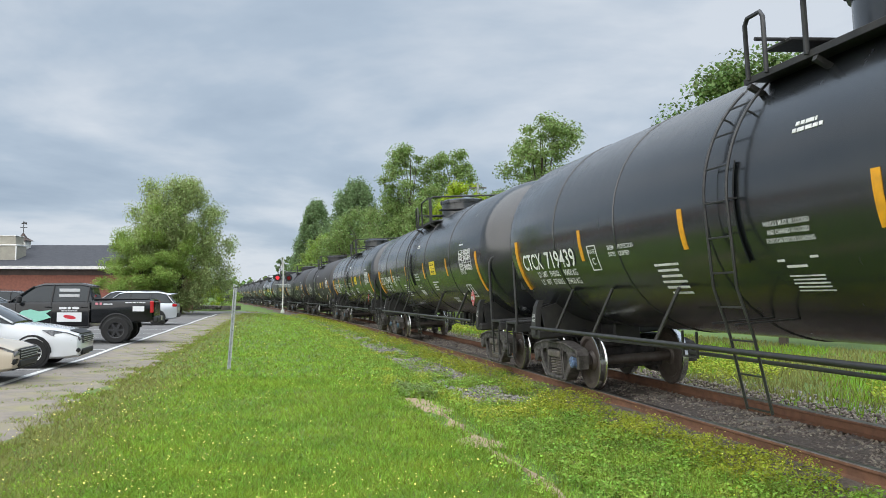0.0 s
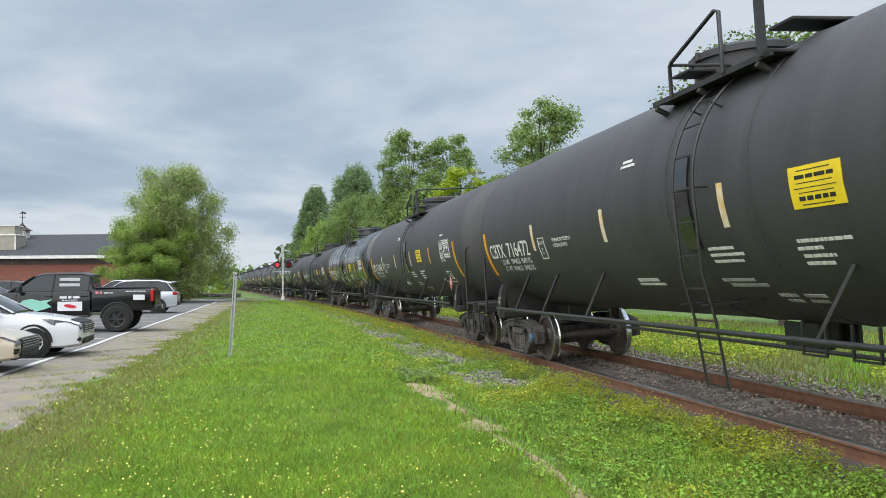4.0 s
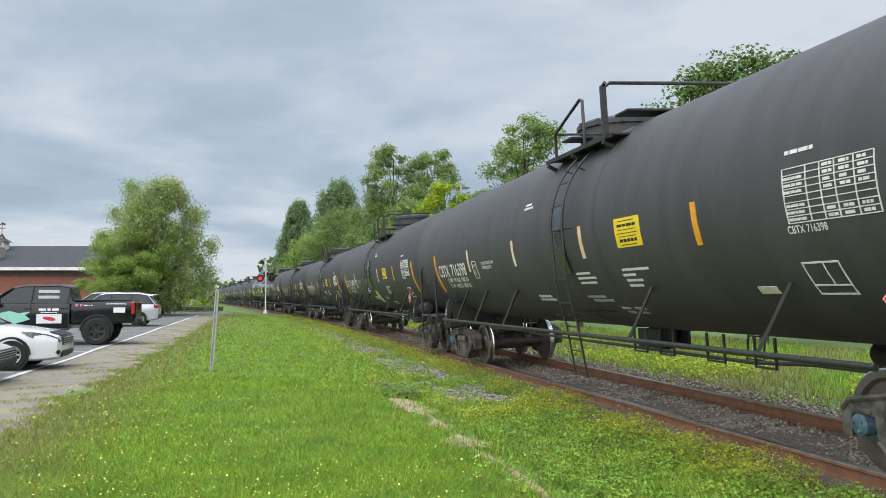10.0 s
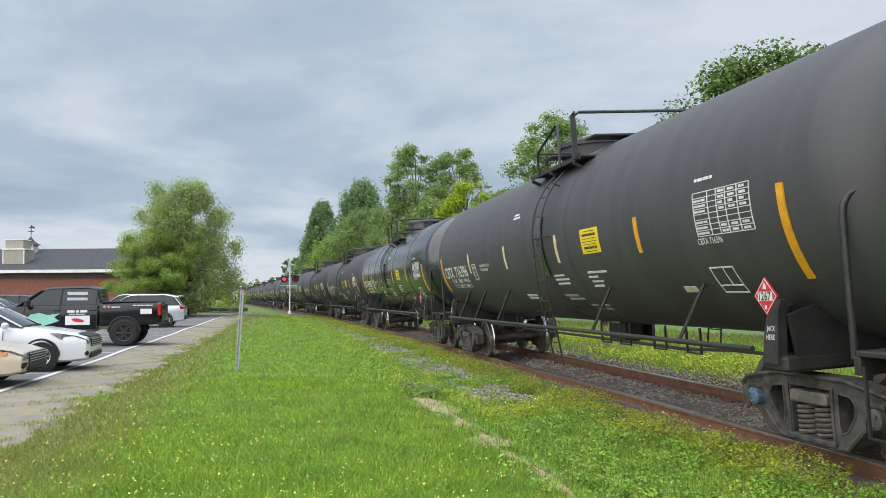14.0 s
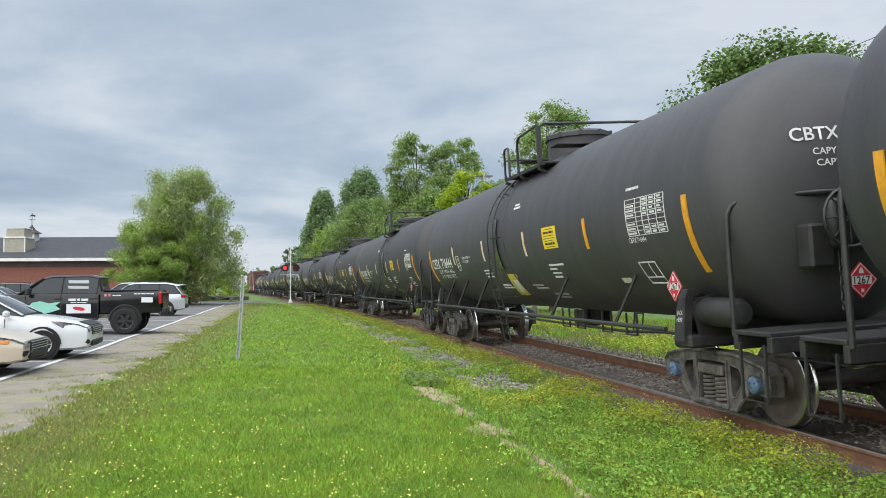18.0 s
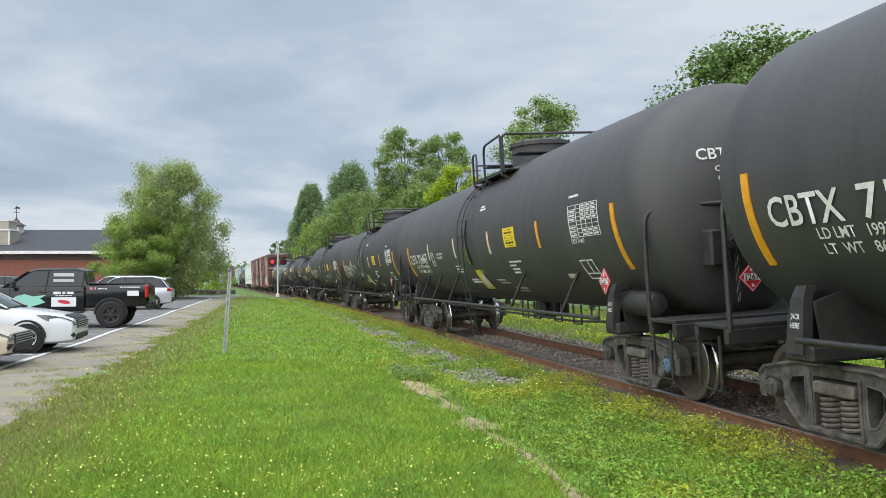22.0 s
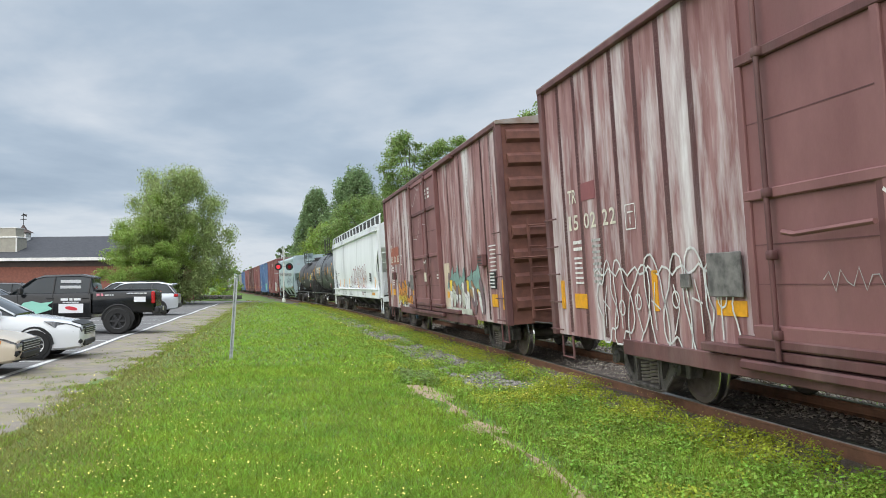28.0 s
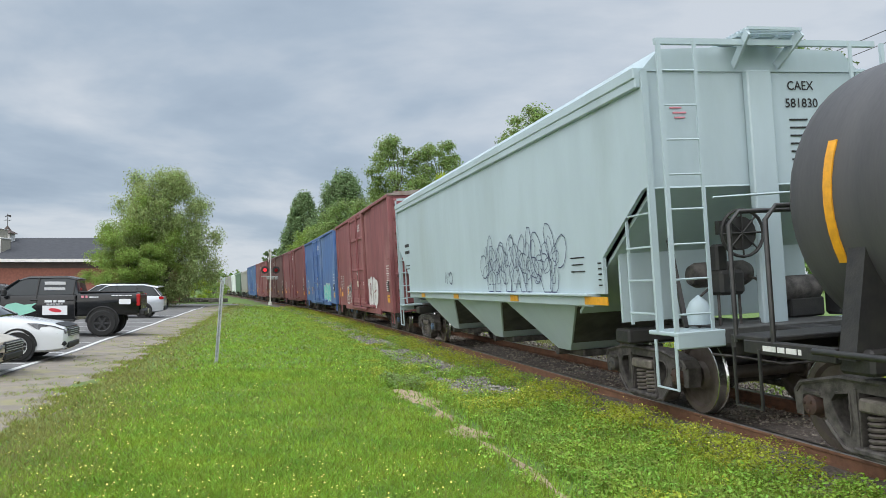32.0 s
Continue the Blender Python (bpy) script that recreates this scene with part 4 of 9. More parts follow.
    part("load_panel", sh, car, "white outlined panel", mats=M["white"])
    part("small_sign", plate_on(R_T, Z_T, -5.38, -5.09, 1.62, 1.69, 0.006, 1), car, mats=M["cream"])
    yv = (0.75, -1.0, -0.62)[style]
    part("stencil_block", bars_on(R_T, Z_T, [(yv, 3.16, 0.28, 0.036), (yv - 0.03, 3.10, 0.40, 0.036)]), car, mats=M["white"])
    for k, line in enumerate(("THERMAL PROTECTION", "SYSTEM EQUIPPED")):
        letters_on("stencil_line", line, 0.085, 3.17 + 0.08 * k, 2.29 - 0.095 * k, R_T, Z_T, M["white"], car, 0.80 - 0.16 * k)
    sh = Shape()
    for a, b, c, d in ((3.97, 4.27, 2.345, 2.36), (3.97, 4.27, 1.995, 2.01), (3.97, 3.985, 1.995, 2.36), (4.255, 4.27, 1.995, 2.36)):
        plate_on(R_T, Z_T, a, b, c, d, 0.005, 3, sh=sh)
    pc = part("plate_mark", sh, car, mats=M["white"])
    letters_on("plate_line", "PLATE", 0.09, 4.12, 2.27, R_T, Z_T, M["white"], pc, 0.22)
    letters_on("plate_line", "C", 0.15, 4.12, 2.13, R_T, Z_T, M["white"], pc)
    # hazard signs: on the near side by the saddle, and at the near end
    for y, x, z, rz in ((-7.22, -1.58, 1.59, 0), (-8.86, -0.42, 1.58, 90)):
        hz = part("hazard_sign", ME["hazard"], car, "red diamond hazard sign", pose(x, y, z, 0, 0, rz))
        part("sign_number", ME["digits"], hz)
    # small stencilled lines on the near end
    r1 = random.Random(5)
    for k in range(8):
        z = 2.46 - 0.075 * k
        x = -0.02 - 0.08 * r1.random()
        sh = Shape()
        while x < 0.32:
            w = 0.05 + 0.09 * r1.random()
            dy = HALF_T + 0.78 * math.sqrt(1 - ((x - 0.3 + w / 2) ** 2 + (z - Z_T) ** 2) / R_T ** 2)
            sh.box((x - 0.3 + w / 2, -dy - 0.012, z), (w, 0.03, 0.034))
            x += w + 0.025
        tagged(part("end_stencil", sh, car, mats=M["grey_letter"]), kind="stuff")
    if gloss:
        for c in car.children:
            if c.name.split(".")[0] in ("valve_housing", "top_walkway", "top_railing", "cross_railing", "ladder"):
                c.location.y += 0.22
    couplers(car, PITCH / 2)
    return car


def number_car(car, mark, number, weights, far_only=False):
    letters_on("car_mark", mark, 0.40, 6.77, 2.225, R_T, Z_T, M["white"], car, 0.96, "white stencilled reporting mark")
    letters_on("car_number", number, 0.40, 5.44, 2.225, R_T, Z_T, M["white"], car, 1.30, "white stencilled car number")
    letters_on("panel_number", mark + " " + number, 0.10, -6.18, 2.19, R_T, Z_T, M["white"], car, 0.5)
    letters_on("load_line", "LD LMT   " + weights[0] + "LB   " + weights[1] + " KG", 0.15, 5.8, 2.0, R_T, Z_T, M["white"], car, 1.79)
    letters_on("load_line", "LT  WT   " + weights[2] + "LB   " + weights[3] + " KG", 0.15, 5.8, 1.865, R_T, Z_T, M["white"], car, 1.77)
    # number on the near end
    for text, size, z, w in ((mark + " " + number, 0.2, 3.12, 1.15), ("CAPY 29130 GAL", 0.1, 2.93, 0.75), ("CAPY 110270 L", 0.1, 2.81, 0.7)):
        co, me = lettering("end_number", text, size, w)
        depth = 0.78 * np.sqrt(np.maximum(0.02, 1 - ((co[:, 0] - 0.25) ** 2 + (co[:, 1] + z - Z_T) ** 2) / R_T ** 2))
        out = np.stack([co[:, 0] - 0.25, -HALF_T - depth - 0.012, co[:, 1] + z], -1)
        me.vertices.foreach_set("co", out.astype(np.float32).ravel())
        me.materials.clear()
        me.materials.append(M["white"])
        me.update()
        part("end_number", me, car)


FIRST = {}
CARS = [(-10, 2, "CTCX", "719431"), (-9, 2, "CTCX", "719439"), (-8, 2, "CTCX", "719478"), (-7, 2, "CTCX", "719691"), (-6, 1, "CBTX", "716378"), (-5, 0, "CBTX", "716472"), (-4, 0, "CBTX", "716445"),
        (-3, 2, "CTCX", "719595"), (-2, 1, "CBTX", "716449"), (-1, 0, "CBTX", "716522"), (0, 0, "CBTX", "716388"), (1, 0, "CBTX", "716398"), (2, 1, "CBTX", "716470"), (3, 0, "CBTX", "716370"),
        (4, 0, "CBTX", "716411"), (5, 0, "CBTX", "716396"), (6, 2, "CTCX", "719532"), (7, 1, "CBTX", "716476"), (8, 1, "CBTX", "716371"), (9, 1, "CBTX", "716444"), (10, 0, "CBTX", "716474"),
        (11, 1, "CBTX", "716469"), (12, 1, "CBTX", "716473"), (13, 1, "CBTX", "716467"), (14, 1, "CBTX", "716461"), (15, 0, "CBTX", "716464")]
proto = {k: big_tank_car(k) for k in (0, 1, 2)}
made = []
for i, gl, mark, number in CARS:
    car = copy_thing(proto[gl], Matrix()) if gl in FIRST else proto[gl]
    FIRST[gl] = True
    made.append((car, i, gl, mark, number))
for car, i, gl, mark, number in made:
    mid = PITCH * i
    for e in (-1, 1):
        add_truck(car, e * 7.06, mid, True)
    r1 = random.Random(i)
    a, b = 199000 + 100 * r1.randrange(0, 6), 86500 + 100 * r1.randrange(0, 8)
    number_car(car, mark, number, (str(a), str(int(a * 0.4536 / 100) * 100), str(b), str(int(b * 0.4536 / 100) * 100)))
    if gl == 1:
        st = part("warning_sticker", plate_on(R_T, Z_T, -0.30, 0.30, 1.35, 1.83, 0.006, 5, shear=0.34), car, "yellow slanting sticker with a white field", mats=M["sticker_yellow"])
        part("white_field", plate_on(R_T, Z_T, -0.16, 0.16, 1.44, 1.70, 0.009, 4, shear=0.2), st, mats=M["white"])
    TRAIN.append((car, mid, 7.06))

# ---- the mixed cars behind the black tank cars ----
M["box_brown"] = material("faded_oxide_brown_boxcar_paint", (0.135, 0.055, 0.054), 0.7, color2=(0.088, 0.037, 0.037), scale=2.5, bump=0.08,
                          stain=(0.30, 0.20, 0.18), stain_scale=0.8, stain_amount=0.4, stretch=(1, 1, 0.35))
M["box_chalk"] = material("chalky_faded_boxcar_sheet", (0.335, 0.195, 0.19), 0.8, color2=(0.20, 0.088, 0.085), scale=2.6, bump=0.06,
                          stain=(0.66, 0.63, 0.63), stain_scale=1.15, stain_amount=1.0, stretch=(1, 1.5, 0.26))
M["box_door"] = material("dusty_oxide_brown_door_paint", (0.225, 0.104, 0.102), 0.65, color2=(0.18, 0.078, 0.077), scale=1.4, bump=0.05,
                         stain=(0.16, 0.075, 0.072), stain_scale=1.6, stain_amount=0.5, stretch=(1, 1, 0.5))
M["spray_yellow"] = material("yellow_spray_paint", (0.75, 0.55, 0.05), 0.6, color2=(0.6, 0.42, 0.05), scale=5)
M["spray_sage"] = material("faded_sage_teal_spray_paint", (0.20, 0.33, 0.29), 0.65, color2=(0.15, 0.24, 0.22), scale=4)
M["spray_mauve"] = material("mauve_brown_spray_paint", (0.20, 0.14, 0.15), 0.65, color2=(0.14, 0.09, 0.10), scale=4)
M["spray_ochre"] = material("ochre_brown_spray_paint", (0.36, 0.22, 0.09), 0.65, color2=(0.24, 0.13, 0.08), scale=5)
M["spray_pale"] = material("pale_grey_green_spray_paint", (0.50, 0.53, 0.46), 0.65, color2=(0.36, 0.36, 0.30), scale=4)
M["cream_patch"] = material("streaked_cream_paint", (0.62, 0.55, 0.42), 0.7, color2=(0.46, 0.36, 0.26), scale=3, stain=(0.24, 0.13, 0.11), stain_scale=2.2, stain_amount=0.7, stretch=(1, 1.6, 0.3))
M["spray_black"] = material("black_spray_paint", (0.02, 0.018, 0.02), 0.6)
M["placard_grey"] = material("scuffed_grey_placard_board", (0.075, 0.072, 0.07), 0.7, color2=(0.20, 0.19, 0.18), scale=5)
M["orange_red"] = material("orange_red_repaint_patch", (0.32, 0.085, 0.05), 0.7, color2=(0.24, 0.08, 0.06), scale=4, stain=(0.42, 0.33, 0.31), stain_scale=2.0, stain_amount=0.6, stretch=(1, 1, 0.3))
M["box_red"] = material("red_oxide_boxcar_paint", (0.25, 0.082, 0.085), 0.65, color2=(0.19, 0.062, 0.066), scale=2.5, stain=(0.38, 0.22, 0.21), stain_scale=0.8, stretch=(1, 1, 0.3))
M["box_blue"] = material("faded_blue_boxcar_paint", (0.07, 0.15, 0.36), 0.6, color2=(0.06, 0.12, 0.28), scale=2.5, stain=(0.32, 0.40, 0.50), stain_scale=0.8, stretch=(1, 1, 0.3))
M["box_rust"] = material("rusty_boxcar_end", (0.18, 0.075, 0.056), 0.8, color2=(0.12, 0.05, 0.04), scale=3, bump=0.2, stain=(0.12, 0.05, 0.035), stain_scale=1.2)
M["roof_galv"] = material("dull_galvanised_roof", (0.30, 0.27, 0.25), 0.7, color2=(0.22, 0.15, 0.12), scale=2)
M["hop_white"] = material("dirty_white_hopper_paint", (0.80, 0.83, 0.84), 0.5, color2=(0.73, 0.76, 0.775), scale=1.2, bump=0.02, stain=(0.27, 0.285, 0.29), stain_scale=0.75, stain_amount=0.75, stretch=(1, 1, 0.16))
M["hop_green"] = material("pale_grey_green_hopper_paint", (0.44, 0.535, 0.575), 0.42, color2=(0.40, 0.49, 0.525), scale=1.0, bump=0.02, stain=(0.30, 0.36, 0.35), stain_scale=0.6, stain_amount=0.4, stretch=(1, 1, 0.3))
# dark sooty steel; on outlets and slope sheets it also paints in their shade
M["hop_dark"] = material("sooty_hopper_steel_and_shade", (0.085, 0.088, 0.086), 0.8, color2=(0.05, 0.05, 0.049), scale=3)
M["paint_green2"] = material("green_hopper_paint", (0.10, 0.17, 0.11), 0.6, color2=(0.08, 0.14, 0.09), scale=2)
M["paint_grey"] = material("grey_hopper_paint", (0.33, 0.32, 0.30), 0.6, color2=(0.26, 0.25, 0.24), scale=2, stain=(0.2, 0.15, 0.12))
M["spray_white"] = material("white_spray_paint", (0.68, 0.68, 0.66), 0.6, color2=(0.5, 0.5, 0.49), scale=6)
M["spray_teal"] = material("teal_spray_paint", (0.12, 0.50, 0.45), 0.6)
M["spray_pink"] = material("pink_spray_paint", (0.68, 0.25, 0.30), 0.6)
M["spray_dark"] = material("dark_blue_spray_paint", (0.03, 0.035, 0.10), 0.6)
M["spray_maroon"] = material("maroon_spray_paint", (0.22, 0.03, 0.055), 0.6)
M["spray_orange"] = material("orange_spray_paint", (0.70, 0.28, 0.05), 0.6)
M["tank_brown"] = material("dark_brown_tank_end", (0.045, 0.032, 0.028), 0.6, color2=(0.06, 0.042, 0.036), scale=2)


def scrawl(x, strokes, width, lift=0.006, sh=None, slot=0):
    """Spray strokes on a flat side: polylines of (y, z), drawn as flat ribbons."""
    sh = sh or Shape()
    for st in strokes:
        pts = []
        n = len(st)
        for i, (y, z) in enumerate(st):
            a, b = st[max(i - 1, 0)], st[min(i + 1, n - 1)]
            ty, tz = b[0] - a[0], b[1] - a[1]
            ln = math.hypot(ty, tz) or 1
            w = width / 2
            pts += [(x - lift, y - tz / ln * w, z + ty / ln * w), (x - lift, y + tz / ln * w, z - ty / ln * w)]
        sh.add(pts, [(2 * i, 2 * i + 1, 2 * i + 3, 2 * i + 2) for i in range(n - 1)], slot)
    return sh


def arc(cy, cz, r, a0, a1, n=10, sq=1.0):
    return [(cy + r * math.cos(radians(a0 + (a1 - a0) * i / n)), cz + sq * r * math.sin(radians(a0 + (a1 - a0) * i / n))) for i in range(n + 1)]


def flat_letters(name, text, size, x, y, z, mat, parent, width=None, label=""):
    co, me = lettering(name, text, size, width)
    out = np.stack([np.full(len(co), x), y - co[:, 0], z + co[:, 1]], -1)
    me.vertices.foreach_set("co", out.astype(np.float32).ravel())
    me.materials.clear()
    me.materials.append(mat)
    me.update()
    return part(name, me, parent, label)


def flat_bars(x, rows, sh=None, lift=0.004):
    sh = sh or Shape()
    r0 = random.Random(int(abs(rows[0][0]) * 100) + len(rows))
    for y, z, ln, h in rows:
        k, end = y + ln / 2, y - ln / 2
        while k > end + 0.02:
            w = min(r0.uniform(0.6, 2.4) * h * 1.6, k - end)
            sh.box((x, k - w / 2, z), (2 * lift, w, h))
            k -= w + h * 0.55
    return sh


def rungs(x, y0, y1, z0, z1, step=0.42, r=0.014, rails=True, sh=None):
    """A flat ladder on a side, in the y z plane at x."""
    sh = sh or Shape()
    if rails:
        for y in (y0, y1):
            sh.bar((x, y, z0), (x, y, z1), 0.012, 0.06, up=(1, 0, 0))
    z = z0 + 0.12
    while z < z1:
        sh.tube([(x, y0, z), (x, y1, z)], r, 5)
        z += step
    return sh


def bubble(car, x, y0, y1, z0, z1, n, seed, outline, fill=None, shade=None, drop=None, width=0.045, spiky=0.2):
    """Bubble letters sprayed on a side: n swollen shapes from y0 down to y1, with outlines, fill, lower shading and a drop shadow."""
    r = random.Random(seed)
    w, h = (y0 - y1) / n, z1 - z0
    fl, shd, dr, ol = Shape(), Shape(), Shape(), Shape()
    for i in range(n):
        cy, cz = y0 - (i + 0.5) * w, (z0 + z1) / 2 + r.uniform(-0.06, 0.06) * h
        ph, kk = r.random() * 6, r.choice((2, 3, 3, 4))
        pts = []
        for j in range(28):
            a = 2 * math.pi * j / 28
            c, q = math.cos(a), math.sin(a)
            m = 1 / (abs(c) ** 3 + abs(q) ** 3) ** (1 / 3) * (1 + spiky * math.sin(kk * a + ph) * 0.6 + r.uniform(-0.03, 0.03))
            pts.append((cy + 0.53 * w * c * m, max(cz + 0.48 * h * q * m, z0 - 0.03)))
        if drop:
            dr.add([(x - 0.005, a - 0.07, b - 0.06) for a, b in pts], [tuple(range(28))[::-1]])
        if fill:
            fl.add([(x - 0.008, a, b) for a, b in pts], [tuple(range(28))[::-1]])
        if shade:
            shd.add([(x - 0.010, cy + (a - cy) * 0.9, min(b, cz - 0.08 * h) * 0.96 + cz * 0.04) for a, b in pts], [tuple(range(28))[::-1]])
        scrawl(x, [pts + pts[:2]], width, 0.013, ol)
        st = [[(cy + r.uniform(-0.1, 0.1) * w, cz + 0.28 * h), (cy + r.uniform(-0.15, 0.15) * w, cz), (cy + r.uniform(-0.2, 0.2) * w, cz - 0.30 * h)]]
        if r.random() < 0.6:
            st.append(arc(cy, cz + r.uniform(-0.1, 0.15) * h, 0.17 * w, 0, 360, 12, 1.2))
        else:
            st.append([(cy + 0.25 * w, cz + r.uniform(-0.05, 0.1) * h), (cy - 0.2 * w, cz + r.uniform(-0.05, 0.1) * h)])
        scrawl(x, st, width * 0.8, 0.0135, ol)
    for sh, mt, nm in ((dr, drop, "spray_shadow"), (fl, fill, "spray_fill"), (shd, shade, "spray_shading"), (ol, outline, "spray_outline")):
        if mt and sh.f:
            part(nm, sh, car, "", mats=mt)


def wild_letters(car, x, y0, y1, z0, z1, n, seed):
    """Interlocked sprayed letters: leaning slabs in white, mauve and ochre before spiky teal shapes, all thinly outlined."""
    r = random.Random(seed)
    w, h = (y0 - y1) / n, z1 - z0
    cols = ("spray_white", "spray_mauve", "spray_ochre", "spray_yellow", "spray_pale", "spray_sage")
    fills = {c: Shape() for c in cols}
    ol = Shape()
    for i in range(n):
        y = y0 - (i + 0.5) * w + r.uniform(-0.15, 0.15) * w
        k = r.uniform(0.6, 1.25)
        pk = z0 + (0.80 + 0.24 * r.random()) * h
        pts = [(y + 0.75 * w, z0 + 0.50 * h), (y + 0.58 * w, pk - 0.30 * h * k), (y + 0.36 * w, pk - 0.16 * h), (y + 0.10 * w, pk - 0.24 * h * k), (y - 0.10 * w * k, pk - 0.08 * h), (y - 0.30 * w * k, pk), (y - 0.36 * w, pk - 0.26 * h), (y - 0.75 * w, z0 + 0.48 * h)]
        fills["spray_sage"].add([(x - 0.005 - 0.0004 * (i % 3), a, b) for a, b in pts], [tuple(range(8))[::-1]])
        scrawl(x, [pts[:-1]], 0.011, 0.007, ol)
        if i % 2:
            scrawl(x, [arc(y + 0.1 * w, pk + 0.02 * h, 0.05, 0, 320, 10, 1.5)], 0.010, 0.007, ol)
    for i in range(3 * n):
        y = y0 - (i + 0.5) * w / 3 + r.uniform(-0.05, 0.05) * w
        lean = r.uniform(-0.35, 0.15) * w
        hw = w * r.uniform(0.15, 0.30)
        zt, zb = z0 + h * r.uniform(0.50, 0.82), z0 + h * r.uniform(0.0, 0.2)
        zm = z0 + h * r.uniform(0.26, 0.46)
        top = [(y + hw, zt - 0.10 * h * r.random()), (y + 0.3 * hw, zt), (y - hw, zt - r.uniform(0.0, 0.16) * h), (y - 0.8 * hw + 0.5 * lean, zm + r.uniform(0.0, 0.16) * h), (y + 0.1 * hw + 0.5 * lean, zm - 0.04 * h), (y + 0.9 * hw + 0.4 * lean, zm + 0.08 * h * r.random())]
        low = [(y + hw + 0.4 * lean, zm + 0.10 * h), (y - hw + 0.5 * lean, zm + 0.10 * h * r.random()), (y - hw * r.uniform(0.5, 1.2) + lean, zb + 0.08 * h), (y + 0.2 * hw + lean, zb), (y + hw * 0.8 + lean, zb + 0.12 * h * r.random())]
        d = 0.008 + 0.0007 * (i % 5)
        fills[r.choice(("spray_white", "spray_mauve", "spray_ochre", "spray_mauve", "spray_white", "spray_yellow"))].add([(x - d, a, b) for a, b in top], [tuple(range(6))[::-1]])
        fills[r.choice(("spray_white", "spray_pale", "spray_pale", "spray_mauve"))].add([(x - d - 0.0003, a, b) for a, b in low], [tuple(range(5))[::-1]])
        scrawl(x, [top + top[:1], low[1:]], 0.011, d + 0.0006, ol)
    for c, sh in fills.items():
        if sh.f:
            part("spray_fill", sh, car, mats=M[c])
    part("spray_outline", ol, car, mats=M["spray_black"])


def boxcar(body, paint, roof, mid, half_all, spin, name_label, end_paint=None, sheet=None, door_paint=None):
    """A sheathed boxcar with outside posts, a plug door, a ribbed end and a flat roof."""
    car = thing("boxcar", name_label, "boxcar", "boxcars of the train")
    h, w, z0, z1 = body / 2, 1.50, 0.78, 4.80
    end_paint = end_paint or paint
    sheet, door_paint = sheet or paint, door_paint or paint
    t = 0.05
    for x in (-1, 1):
        part("side_sheet", Shape().box((x * (w - t / 2), 0, (z0 + z1) / 2), (t, body, z1 - z0)), car, mats=sheet)
    for e in (-1, 1):
        sh = Shape()
        sh.box((0, e * (h - 0.03), (z0 + z1) / 2), (2 * w - 2 * t, 0.06, z1 - z0))
        part("end_wall", sh, car, mats=end_paint)
        n = 8
        rib = Shape().prism([(-0.0, -0.14), (0.10, -0.07), (0.10, 0.07), (-0.0, 0.14)], 2 * w - 0.3, pose(0, 0, 0, 0, 0, -90)).mesh("end_rib", end_paint)
        for k in range(n):
            part("end_rib", rib, car, "", pose(0, e * h, z0 + 0.40 + k * 0.48, 0, 0, 0 if e < 0 else 180))
        for x in (-1, 1):
            sh = Shape().box((x * (w + 0.0), e * (h - 0.05), (z0 + z1) / 2), (0.13, 0.16, z1 - z0 + 0.02), bev=0.01)
            part("corner_post", sh, car, mats=paint)
    rf = Shape()
    rf.prism([(-w - 0.06, z1 - 0.02), (-w - 0.06, z1 + 0.05), (0, z1 + 0.20), (w + 0.06, z1 + 0.05), (w + 0.06, z1 - 0.02)], body + 0.12)
    for k in range(int(body / 1.1)):
        y = -h + 0.6 + k * 1.1
        rf.box((0, y, z1 + 0.155), (2.4, 0.05, 0.07))
    part("roof", rf, car, "ribbed metal roof", mats=roof)
    fl = Shape()
    fl.box((0, 0, 0.98), (2 * w - 0.15, body - 0.1, 0.1))
    fl.box((0, 0, 0.82), (0.45, body + 0.5, 0.3))
    for y in (-3.4, -1.2, 1.2, 3.4):
        fl.box((0, y, 0.88), (2 * w - 0.2, 0.12, 0.18))
    part("underframe", fl, car, mats=M["frame_black"])
    for x in (-1, 1):
        sh = Shape().box((x * (w + 0.01), 0, z0 - 0.03), (0.07, body - 5.2, 0.20), bev=0.01)
        part("side_sill", sh, car, mats=paint)
    # outside posts, none across the door
    dw = 1.92
    post = Shape().prism([(-0.062, 0), (-0.05, 0.12), (0.05, 0.12), (0.062, 0)], z1 - z0 - 0.10, pose(0, 0, 0, 90, 0, 0)).mesh("side_post", paint)
    for k in range(7):
        y = 2.96 + 0.66 * k
        if y > h - 0.3:
            break
        for e in (-1, 1):
            for x in (-1, 1):
                part("side_post", post, car, "", Matrix.Translation((x * w, e * y, (z0 + z1) / 2)) @ pose(0, 0, 0, 0, 0, 90 if x < 0 else -90))
    for x in (-1, 1):
        part("top_rail", Shape().box((x * (w + 0.03), 0, z1 - 0.02), (0.10, body, 0.10), bev=0.012), car, mats=paint)
        xd = x * (w + 0.045)
        dr = part("door", Shape().box((xd, 0, 2.88), (0.09, 2 * dw, 3.62), bev=0.015), car, "plug door with steel locking bars", mats=door_paint)
        xo = xd + x * 0.06
        for z, hh in ((1.12, 0.16), (2.42, 0.10), (3.72, 0.10), (4.62, 0.12)):
            part("door_beam", Shape().box((xo, 0, z), (0.06, 2 * dw - 0.04, hh), bev=0.012), dr, mats=paint if z > 3 and z < 4 else door_paint)
        for y in (-dw + 0.04, 0.1, dw - 0.04):
            part("door_stile", Shape().box((xo - x * 0.008, y, 2.88), (0.06, 0.10, 3.56), bev=0.012), dr, mats=door_paint)
        for z in (1.58, 1.95, 3.1):
            part("door_seam", Shape().box((xd + x * 0.046, 0, z), (0.006, 2 * dw - 0.1, 0.012)), dr, mats=M["box_brown"])
